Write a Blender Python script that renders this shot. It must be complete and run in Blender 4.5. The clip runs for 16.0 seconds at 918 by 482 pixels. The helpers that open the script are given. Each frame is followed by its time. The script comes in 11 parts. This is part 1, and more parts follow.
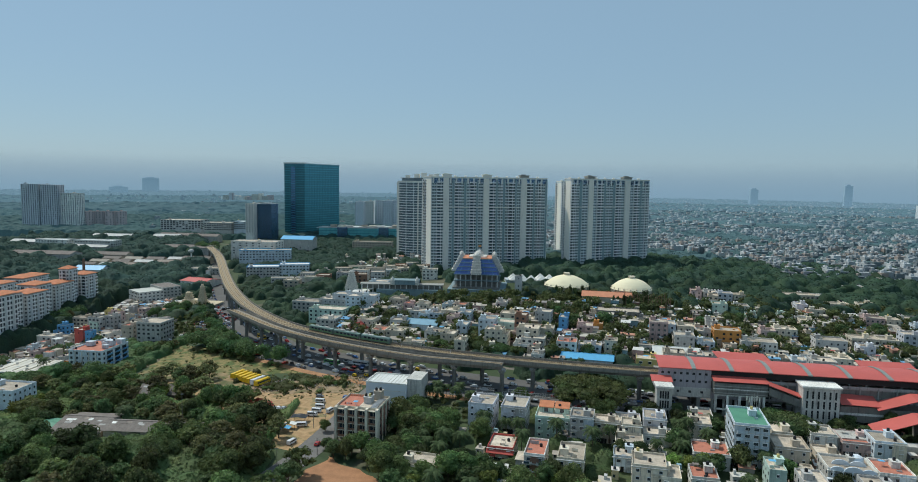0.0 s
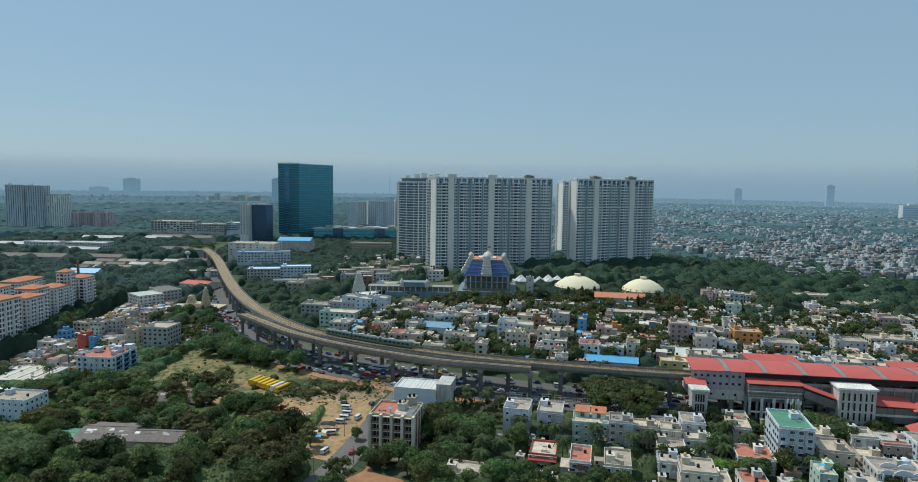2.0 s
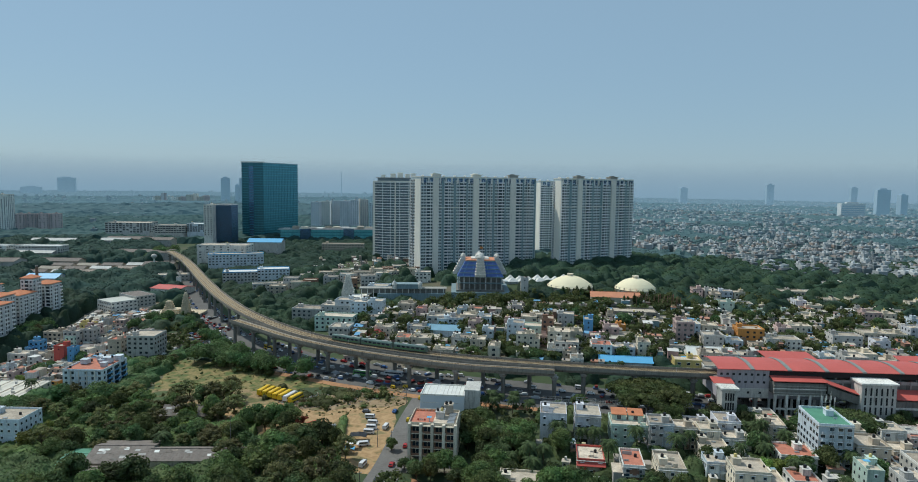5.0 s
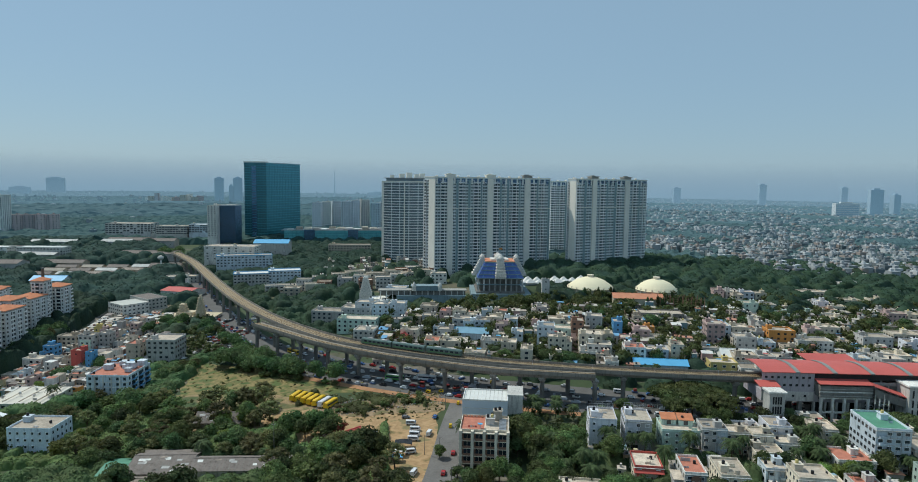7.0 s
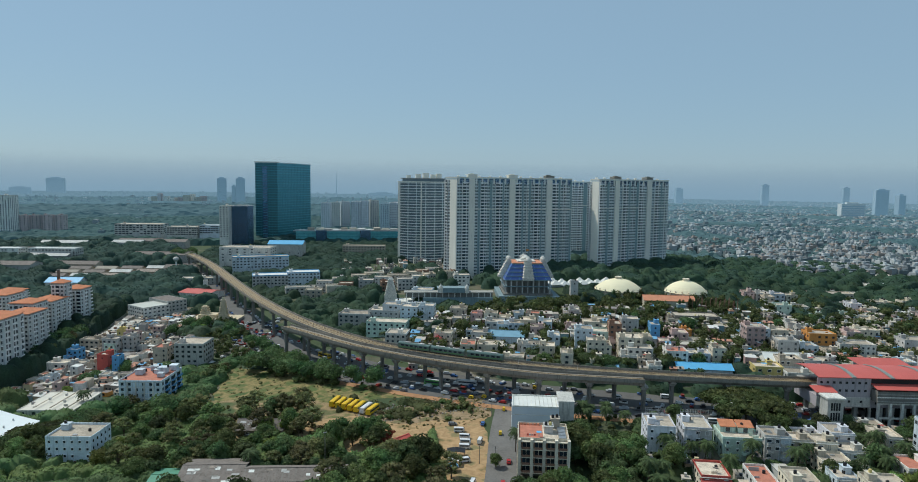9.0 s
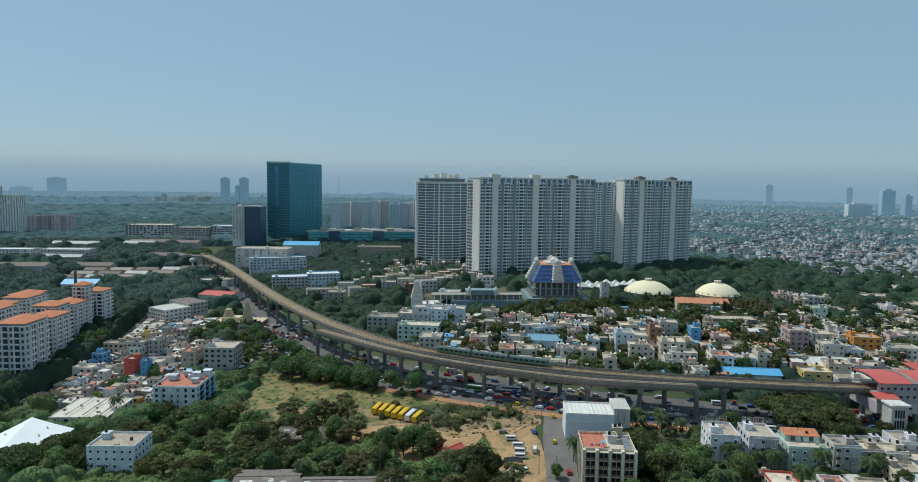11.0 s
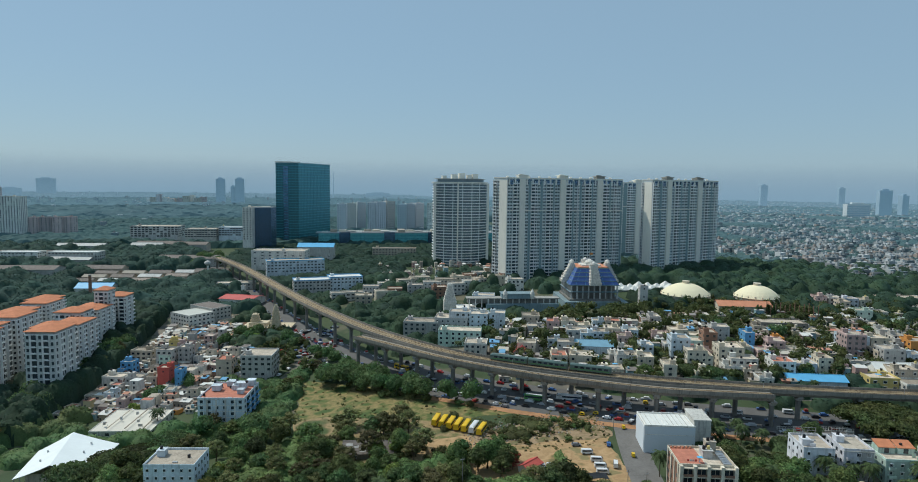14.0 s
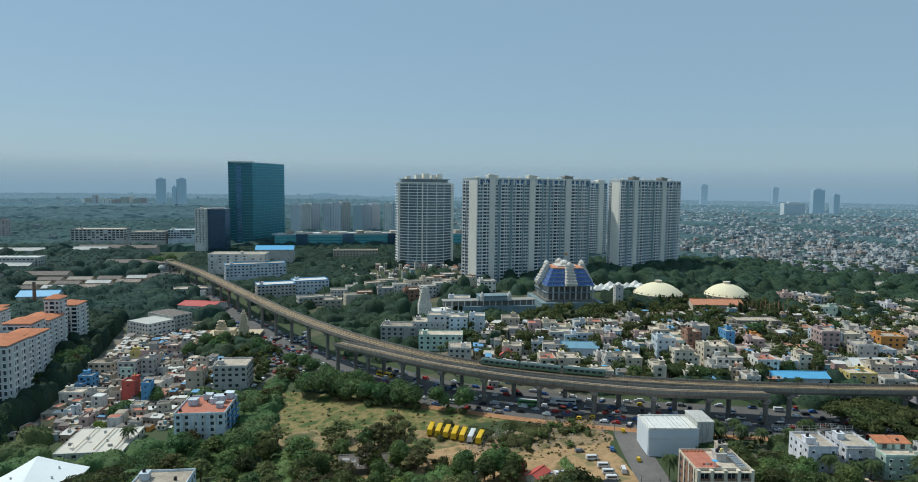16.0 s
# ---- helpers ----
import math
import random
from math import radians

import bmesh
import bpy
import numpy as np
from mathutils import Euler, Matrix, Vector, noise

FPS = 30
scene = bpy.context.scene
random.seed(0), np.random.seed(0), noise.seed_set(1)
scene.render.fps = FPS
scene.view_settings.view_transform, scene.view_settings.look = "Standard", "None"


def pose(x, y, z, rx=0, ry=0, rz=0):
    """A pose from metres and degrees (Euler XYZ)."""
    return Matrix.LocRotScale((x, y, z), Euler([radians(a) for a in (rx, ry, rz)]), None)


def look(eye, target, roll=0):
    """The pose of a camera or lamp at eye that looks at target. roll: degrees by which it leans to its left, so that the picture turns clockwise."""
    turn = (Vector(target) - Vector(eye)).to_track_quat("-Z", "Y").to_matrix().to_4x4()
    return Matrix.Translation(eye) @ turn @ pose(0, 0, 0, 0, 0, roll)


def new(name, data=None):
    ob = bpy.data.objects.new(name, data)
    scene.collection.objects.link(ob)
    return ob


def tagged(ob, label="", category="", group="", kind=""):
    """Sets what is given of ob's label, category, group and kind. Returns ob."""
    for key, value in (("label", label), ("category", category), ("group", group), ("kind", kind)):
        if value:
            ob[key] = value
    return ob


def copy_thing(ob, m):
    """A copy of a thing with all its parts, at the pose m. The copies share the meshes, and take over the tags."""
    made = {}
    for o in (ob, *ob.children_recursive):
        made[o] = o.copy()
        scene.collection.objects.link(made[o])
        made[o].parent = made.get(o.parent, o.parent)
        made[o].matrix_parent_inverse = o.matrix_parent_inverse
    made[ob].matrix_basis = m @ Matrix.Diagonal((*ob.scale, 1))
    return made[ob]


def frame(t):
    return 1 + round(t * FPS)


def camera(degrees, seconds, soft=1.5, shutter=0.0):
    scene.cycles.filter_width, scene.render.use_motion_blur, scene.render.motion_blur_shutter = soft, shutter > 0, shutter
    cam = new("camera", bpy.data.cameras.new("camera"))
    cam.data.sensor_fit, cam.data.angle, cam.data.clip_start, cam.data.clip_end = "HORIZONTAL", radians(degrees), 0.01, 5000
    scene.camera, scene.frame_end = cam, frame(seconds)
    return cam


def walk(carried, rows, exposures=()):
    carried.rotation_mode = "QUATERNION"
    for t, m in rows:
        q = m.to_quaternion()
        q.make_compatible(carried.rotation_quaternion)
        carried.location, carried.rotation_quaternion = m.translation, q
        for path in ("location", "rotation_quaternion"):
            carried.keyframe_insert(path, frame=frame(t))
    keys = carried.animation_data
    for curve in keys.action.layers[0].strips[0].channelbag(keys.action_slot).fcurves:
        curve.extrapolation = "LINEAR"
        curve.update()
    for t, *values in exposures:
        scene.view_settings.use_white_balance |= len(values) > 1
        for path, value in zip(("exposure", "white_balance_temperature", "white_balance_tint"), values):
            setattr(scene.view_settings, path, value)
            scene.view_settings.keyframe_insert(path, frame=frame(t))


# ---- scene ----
cam = camera(70.6, 16.0, soft=0.95)
METRES, EYE, TILT, LEAN, TURN = 205.0, 112.0, 0.0, 0.0, 0.0
ROWS = [
    (0.0, 0.0, 0.0, 0.0, 0.08, -5.15, -0.85),
    (0.5, -0.0287, 0.0084, -0.0003, -0.13, -5.16, -0.83),
    (1.0, -0.0573, 0.0172, -0.0005, -0.29, -5.13, -0.83),
    (1.5, -0.0861, 0.0262, -0.0007, -0.43, -5.12, -0.81),
    (2.0, -0.1142, 0.0348, -0.0006, -1.5, -5.11, -0.8),
    (2.5, -0.1423, 0.043, -0.0009, -2.94, -5.09, -0.8),
    (3.0, -0.1765, 0.0512, -0.001, -4.7, -5.1, -0.82),
    (3.5, -0.2086, 0.0599, -0.0011, -5.35, -5.11, -0.79),
    (4.0, -0.2411, 0.0689, -0.001, -5.66, -5.12, -0.79),
    (6.5, -0.3919, 0.1238, -0.0006, -7.08, -5.11, -0.77),
    (7.0, -0.4212, 0.1361, -0.001, -7.23, -5.11, -0.78),
    (7.5, -0.4488, 0.1491, -0.0008, -7.26, -5.11, -0.79),
    (8.0, -0.4762, 0.1624, -0.0014, -7.35, -5.11, -0.78),
    (8.5, -0.5037, 0.1761, -0.0017, -7.39, -5.1, -0.78),
    (9.0, -0.5309, 0.1906, -0.0022, -7.44, -5.08, -0.79),
    (11.5, -0.6676, 0.2661, -0.0034, -7.61, -5.05, -0.82),
    (12.0, -0.6953, 0.2813, -0.0035, -7.63, -5.03, -0.83),
    (12.5, -0.7226, 0.297, -0.0036, -7.61, -5.04, -0.82),
    (13.0, -0.7496, 0.3126, -0.0033, -7.6, -5.05, -0.8),
    (13.5, -0.7764, 0.3281, -0.0037, -7.68, -5.04, -0.78),
    (14.0, -0.8014, 0.3439, -0.0039, -8.56, -5.04, -0.77),
    (14.5, -0.8283, 0.3604, -0.0043, -10.77, -5.0, -0.75),
    (15.0, -0.8541, 0.3777, -0.0047, -12.19, -4.97, -0.75),
    (15.5, -0.879, 0.3953, -0.0047, -12.92, -4.96, -0.73),
    (16.0, -0.9028, 0.414, -0.0047, -13.43, -4.96, -0.72),
]
walk(cam, [(t, pose(0, 0, EYE, TILT, LEAN, TURN) @ pose(METRES * x, METRES * y, METRES * z, 90 + pitch, roll, yaw)) for t, x, y, z, yaw, pitch, roll in ROWS], [(0.0, 0.03, 6250, 3), (16.0, 0.03, 6250, 3)])

# ---- world, sun, exposure ----
SUN_DIR = Vector((-0.46, 0.36, 0.81)).normalized()
world = bpy.data.worlds.new("world")
scene.world = world
world.use_nodes = True
wn = world.node_tree.nodes
sky = wn.new("ShaderNodeTexSky")
sky.sky_type, sky.sun_disc = "NISHITA", False
sky.sun_elevation = math.asin(SUN_DIR.z)
sky.sun_rotation = math.atan2(SUN_DIR.x, SUN_DIR.y)
sky.altitude, sky.air_density, sky.dust_density, sky.ozone_density = 900, 1.2, 1.0, 4.0
haze = wn.new("ShaderNodeMix")
haze.data_type = "RGBA"
haze.inputs["Factor"].default_value = 0.78
haze.inputs["B"].default_value = (2.62, 3.68, 4.75, 1)
world.node_tree.links.new(sky.outputs["Color"], haze.inputs["A"])
wn["Background"].inputs["Strength"].default_value = 0.11
world.node_tree.links.new(haze.outputs["Result"], wn["Background"].inputs["Color"])
lamp = bpy.data.lights.new("sun", "SUN")
lamp.energy, lamp.angle, lamp.color = 3.1, radians(0.6), (1.0, 0.95, 0.87)
sun = new("sun", lamp)
sun.matrix_world = look(SUN_DIR * 900, (0, 0, 0))

# ---- materials ----
def mat(name, col, rough=0.85, metal=0.0, var=0.18, scale=0.25, fine=3.0, bump=0.15, streak=0.0, rnd=0.0, island=0.0):
    m = bpy.data.materials.new(name)
    m.use_nodes = True
    nt, n = m.node_tree, m.node_tree.nodes
    b = n["Principled BSDF"]
    b.inputs["Roughness"].default_value, b.inputs["Metallic"].default_value = rough, metal
    b.inputs["Specular IOR Level"].default_value = 0.3
    geo = n.new("ShaderNodeNewGeometry")
    def noi(s, detail, stretch=None):
        t = n.new("ShaderNodeTexNoise")
        t.inputs["Scale"].default_value, t.inputs["Detail"].default_value = s, detail
        src = geo.outputs["Position"]
        if stretch:
            mp = n.new("ShaderNodeMapping")
            mp.inputs["Scale"].default_value = stretch
            nt.links.new(src, mp.inputs["Vector"])
            src = mp.outputs["Vector"]
        nt.links.new(src, t.inputs["Vector"])
        return t.outputs["Fac"]
    def math_(op, a, c):
        t = n.new("ShaderNodeMath")
        t.operation = op
        for i, v in enumerate((a, c)):
            if isinstance(v, (int, float)):
                t.inputs[i].default_value = v
            else:
                nt.links.new(v, t.inputs[i])
        return t.outputs[0]
    big, small = noi(scale, 3), noi(fine, 4)
    f = math_("ADD", math_("MULTIPLY", math_("SUBTRACT", big, 0.5), 2.4 * var), math_("MULTIPLY", math_("SUBTRACT", small, 0.5), 1.8 * var))
    f = math_("ADD", f, 1.0)
    if streak:
        s = noi(1.2, 3, (1, 1, 0.12))
        s = math_("MULTIPLY", math_("MAXIMUM", math_("SUBTRACT", s, 0.52), 0.0), -5 * streak)
        f = math_("ADD", f, s)
    if rnd:
        oi = n.new("ShaderNodeObjectInfo")
        f = math_("MULTIPLY", f, math_("ADD", math_("MULTIPLY", oi.outputs["Random"], 2 * rnd), 1 - rnd))
    if island:
        f = math_("MULTIPLY", f, math_("ADD", math_("MULTIPLY", geo.outputs["Random Per Island"], 2 * island), 1 - island))
    mx = n.new("ShaderNodeVectorMath")
    mx.operation = "SCALE"
    mx.inputs[0].default_value = col
    nt.links.new(f, mx.inputs["Scale"])
    nt.links.new(mx.outputs["Vector"], b.inputs["Base Color"])
    if bump:
        bp = n.new("ShaderNodeBump")
        bp.inputs["Strength"].default_value, bp.inputs["Distance"].default_value = bump, 0.3
        nt.links.new(small, bp.inputs["Height"])
        nt.links.new(bp.outputs["Normal"], b.inputs["Normal"])
    return m


def ramp_mat(name, cols, rough=0.85, scale=0.02, fine=1.0, bump=0.3, source="noise", var=0.15, lo=0.35, hi=0.65):
    """Mixes colours by a large noise (patches of ground) or by the island (many small pieces)."""
    m = mat(name, (1, 1, 1), rough, var=var, scale=scale * 6, fine=fine, bump=bump)
    nt, n = m.node_tree, m.node_tree.nodes
    r = n.new("ShaderNodeValToRGB")
    while len(r.color_ramp.elements) < len(cols):
        r.color_ramp.elements.new(0.5)
    r.color_ramp.interpolation = "LINEAR" if source == "noise" else "CONSTANT"
    for i, (e, c) in enumerate(zip(r.color_ramp.elements, cols)):
        e.position = lo + (hi - lo) * i / (len(cols) - 1) if source == "noise" else i / len(cols)
        e.color = (*c, 1)
    geo = [q for q in n if q.bl_idname == "ShaderNodeNewGeometry"][0]
    if source == "noise":
        t = n.new("ShaderNodeTexNoise")
        t.inputs["Scale"].default_value, t.inputs["Detail"].default_value = scale, 5
        nt.links.new(geo.outputs["Position"], t.inputs["Vector"])
        nt.links.new(t.outputs["Fac"], r.inputs["Fac"])
    else:
        nt.links.new(geo.outputs["Random Per Island"], r.inputs["Fac"])
    vm = [q for q in n if q.bl_idname == "ShaderNodeVectorMath"][0]
    nt.links.new(r.outputs["Color"], vm.inputs[0])
    return m


def glass(name, col, rough=0.12, metal=0.0):
    m = mat(name, col, rough, metal, var=0.25, scale=0.15, fine=0.6, bump=0.0, rnd=0.35)
    m.node_tree.nodes["Principled BSDF"].inputs["Specular IOR Level"].default_value = 0.6
    return m


WHITE = mat("white_plaster", (0.63, 0.61, 0.56), var=0.28, scale=0.18, fine=1.2, streak=0.4, rnd=0.28)
CREAM = mat("cream_plaster", (0.66, 0.59, 0.47), var=0.24, scale=0.18, fine=1.2, streak=0.35, rnd=0.22)
BEIGE = mat("beige_plaster", (0.52, 0.45, 0.36), var=0.24, scale=0.18, fine=1.2, streak=0.35, rnd=0.22)
GREY = mat("grey_plaster", (0.47, 0.455, 0.43), var=0.24, scale=0.18, fine=1.2, streak=0.35, rnd=0.22)
PALEBLUE = mat("pale_blue_plaster", (0.55, 0.61, 0.65), var=0.24, scale=0.18, fine=1.2, streak=0.35, rnd=0.22)
LAVENDER = mat("lavender_plaster", (0.63, 0.63, 0.66), var=0.24, scale=0.18, fine=1.2, streak=0.35, rnd=0.22)
MINT = mat("mint_plaster", (0.50, 0.62, 0.54), var=0.24, scale=0.18, fine=1.2, streak=0.35, rnd=0.22)
PINK = mat("pink_plaster", (0.53, 0.39, 0.36), var=0.24, scale=0.18, fine=1.2, streak=0.35, rnd=0.22)
YELLOW = mat("yellow_plaster", (0.62, 0.50, 0.20), streak=0.2)
ORANGE = mat("orange_plaster", (0.62, 0.28, 0.08), streak=0.2)
BROWN = mat("brown_plaster", (0.28, 0.16, 0.11), streak=0.2)
BRICKRED = mat("brick_red_paint", (0.50, 0.10, 0.08), streak=0.2)
BLUEPAINT = mat("blue_paint", (0.13, 0.33, 0.56), streak=0.2)
CONC = mat("concrete", (0.34, 0.33, 0.30), streak=0.4, var=0.25)
DARKCONC = mat("weathered_concrete", (0.20, 0.19, 0.17), streak=0.4, var=0.3)
ROOFGREY = mat("flat_roof_screed", (0.46, 0.39, 0.31), var=0.5, scale=0.3, fine=1.5, rnd=0.35)
TERRACE = mat("terracotta_terrace", (0.46, 0.18, 0.12), var=0.3, scale=0.4)
REDROOF = mat("red_metal_sheet", (0.52, 0.115, 0.095), 0.55, var=0.14, scale=0.12)
BLUEROOF = mat("blue_metal_sheet", (0.13, 0.41, 0.66), 0.5, var=0.12)
PALEROOF = mat("pale_metal_sheet", (0.70, 0.70, 0.66), 0.5, var=0.14)
TILE = mat("orange_clay_tiles", (0.52, 0.20, 0.10), var=0.25, scale=0.4)
ASBESTOS = mat("old_asbestos_sheet", (0.20, 0.17, 0.15), var=0.35, scale=0.4, streak=0.4)
RUSTY = mat("rusty_patched_sheet", (0.30, 0.25, 0.21), var=0.5, scale=0.3, fine=2.0, streak=0.5)
DULLPALE = mat("dull_pale_sheet", (0.44, 0.44, 0.42), 0.6, var=0.3, scale=0.2, streak=0.4)
GREENROOF = mat("green_sheet_roof", (0.10, 0.26, 0.17), 0.6)
PANE = glass("window_glass", (0.035, 0.045, 0.055))
CURTAIN = glass("teal_curtain_glass", (0.07, 0.235, 0.29), 0.22, 0.6)
CURTAIN2 = glass("dark_blue_curtain_glass", (0.09, 0.17, 0.28), 0.2, 0.75)
CAMPUSGLASS = glass("campus_teal_glass", (0.10, 0.34, 0.37), 0.3, 0.15)
SPANDREL = mat("teal_spandrel", (0.05, 0.21, 0.25), 0.35)
# Near-black for windows and louvres, and for shade painted on porches and station.
DARK = mat("dark_opening_and_shade", (0.03, 0.03, 0.03))
BLACKTANK = mat("black_polyethylene", (0.02, 0.02, 0.022), 0.45)
STEEL = mat("galvanised_steel", (0.45, 0.46, 0.47), 0.4, 0.7)
ASPHALT = mat("asphalt", (0.125, 0.12, 0.115), 0.9, var=0.2, scale=0.12, fine=1.5)
WORN = mat("worn_asphalt", (0.165, 0.155, 0.145), 0.9, var=0.3, scale=0.12, fine=1.0)
PAVING = mat("pavement_slabs", (0.33, 0.29, 0.24), var=0.25)
VCONC = mat("viaduct_concrete", (0.26, 0.235, 0.20), streak=0.4, var=0.25)
HALLWHITE = mat("pale_hall_cladding", (0.66, 0.70, 0.74), var=0.08, scale=0.1)
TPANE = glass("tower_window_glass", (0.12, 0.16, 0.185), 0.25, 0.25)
# Darker copy of the tower glass: balcony shade is put into its colour.
BALCPANE = glass("balcony_glass_with_painted_shade", (0.055, 0.085, 0.11), 0.25, 0.2)
TRACKBED = mat("track_ballast_plinth", (0.36, 0.275, 0.17), var=0.25, fine=1.0)
SAND = ramp_mat("sandy_earth", [(0.17, 0.14, 0.06), (0.37, 0.235, 0.115), (0.44, 0.29, 0.15), (0.33, 0.21, 0.105), (0.40, 0.26, 0.13), (0.22, 0.18, 0.085)], scale=0.09, fine=2.0)
SCRUB = ramp_mat("scrub_grass", [(0.06, 0.095, 0.025), (0.12, 0.13, 0.04), (0.25, 0.19, 0.08), (0.15, 0.14, 0.05), (0.09, 0.12, 0.035)], scale=0.11, fine=2.0, var=0.3)
RUBBLE = ramp_mat("rubble_earth", [(0.09, 0.11, 0.04), (0.22, 0.16, 0.085), (0.33, 0.23, 0.14), (0.16, 0.13, 0.06), (0.09, 0.12, 0.04)], scale=0.09)
mat_clear = ramp_mat("dry_clearing", [(0.06, 0.09, 0.03), (0.13, 0.12, 0.05), (0.30, 0.21, 0.11), (0.11, 0.12, 0.04), (0.22, 0.17, 0.08)], scale=0.07, fine=1.5, var=0.3)
RUST = mat("rusty_rail", (0.10, 0.065, 0.04), 0.7, 0.3)
EARTH = ramp_mat("town_ground", [(0.035, 0.060, 0.024), (0.060, 0.080, 0.034), (0.040, 0.064, 0.026), (0.13, 0.115, 0.075)], scale=0.02)
LANE = ramp_mat("lane_ground", [(0.14, 0.13, 0.11), (0.22, 0.19, 0.15), (0.09, 0.10, 0.06), (0.18, 0.16, 0.13)], scale=0.06)
BARK = mat("bark", (0.10, 0.075, 0.05))
LEAF = [mat("leaves_" + k, c, 0.75, var=0.45, scale=0.12, fine=1.3, bump=0.5, rnd=0.45, island=0.45)
        for k, c in (("dark", (0.080, 0.130, 0.050)), ("mid", (0.104, 0.158, 0.054)), ("olive", (0.150, 0.165, 0.066)), ("bright", (0.15, 0.22, 0.055)))]
def leafy(m, amount=0.4, shift=0.1):
    """Lets light pass through the leaves and lets their hue drift from tree to tree."""
    nt, n = m.node_tree, m.node_tree.nodes
    tr, mx = n.new("ShaderNodeBsdfTranslucent"), n.new("ShaderNodeMixShader")
    vm = [q for q in n if q.bl_idname == "ShaderNodeVectorMath"][0]
    geo = [q for q in n if q.bl_idname == "ShaderNodeNewGeometry"][0]
    hs, tx, oi = n.new("ShaderNodeHueSaturation"), n.new("ShaderNodeTexNoise"), n.new("ShaderNodeObjectInfo")
    tx.inputs["Scale"].default_value, tx.inputs["Detail"].default_value = 0.07, 3
    nt.links.new(geo.outputs["Position"], tx.inputs["Vector"])
    a, b = n.new("ShaderNodeMath"), n.new("ShaderNodeMath")
    a.operation = b.operation = "MULTIPLY_ADD"
    a.inputs[1].default_value, a.inputs[2].default_value = shift * 1.6, 0.475 - shift * 0.8 - 0.03
    b.inputs[1].default_value = 0.06
    nt.links.new(tx.outputs["Fac"], a.inputs[0])
    nt.links.new(oi.outputs["Random"], b.inputs[0])
    nt.links.new(a.outputs[0], b.inputs[2])
    nt.links.new(b.outputs[0], hs.inputs["Hue"])
    nt.links.new(vm.outputs["Vector"], hs.inputs["Color"])
    nt.links.new(hs.outputs["Color"], n["Principled BSDF"].inputs["Base Color"])
    nt.links.new(hs.outputs["Color"], tr.inputs["Color"])
    mx.inputs["Fac"].default_value = amount
    nt.links.new(n["Principled BSDF"].outputs["BSDF"], mx.inputs[1])
    nt.links.new(tr.outputs["BSDF"], mx.inputs[2])
    nt.links.new(mx.outputs["Shader"], n["Material Output"].inputs["Surface"])
    return m


LEAF = [leafy(m) for m in LEAF]
FLAME = mat("red_blossom", (0.20, 0.055, 0.03), var=0.4, island=0.4)
PALMLEAF = mat("palm_fronds", (0.048, 0.074, 0.024), 0.8, var=0.3, island=0.3)
# The next four greens carry extra blue that stands for haze over distant woods.
FARLEAF = mat("haze_blue_distant_woods", (0.060, 0.108, 0.110), 0.9, var=0.3, scale=0.004, fine=0.05, bump=0.2)
DEEPLEAF = leafy(mat("haze_blue_factory_woods", (0.036, 0.074, 0.060), 0.85, var=0.5, scale=0.04, fine=0.5, bump=0.5, island=0.22), 0.3, 0.08)
MIDLEAF = mat("haze_blue_campus_woods", (0.036, 0.078, 0.068), 0.9, var=0.5, scale=0.015, fine=0.25, bump=0.4)
HILLLEAF = mat("haze_blue_hill_woods", (0.042, 0.084, 0.086), 0.9, var=0.5, scale=0.006, fine=0.06, bump=0.3)
# House tones muted and cooled slightly: some distance haze is mixed into the colours.
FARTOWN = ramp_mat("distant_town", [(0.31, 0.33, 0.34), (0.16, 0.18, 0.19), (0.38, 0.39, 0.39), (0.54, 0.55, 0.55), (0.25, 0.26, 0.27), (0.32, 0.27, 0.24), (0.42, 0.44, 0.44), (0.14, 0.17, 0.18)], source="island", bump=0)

# ---- terrain ----
HILLS = [-11.1, -13.2, -10.0, -6.7, 1.8, -10.1, -9.6, 1.0, -8.6, -3.5, 10.9, -5.3, -9.5, -3.4, -0.3, 10.9, -5.7, -0.9, -4.3, -0.5]


def g(x, y):
    """Height of the ground: gentle swells round 15 m."""
    z, k = 15.0, 0
    for hx in (-420, -220, -20, 180, 380):
        for hy in (200, 370, 540, 710):
            z += HILLS[k] * math.exp(-((x - hx) ** 2 + (y - hy) ** 2) / 45000.0)
            k += 1
    return z


# ---- building helpers ----
def mesh_ob(name, verts, faces, material, parent=None, smooth=False):
    me = bpy.data.meshes.new(name)
    me.from_pydata(verts, [], faces)
    me.update()
    for m in (material if isinstance(material, (list, tuple)) else [material]):
        me.materials.append(m)
    if smooth:
        me.polygons.foreach_set("use_smooth", [True] * len(me.polygons))
    ob = new(name, me)
    ob.parent = parent
    return ob


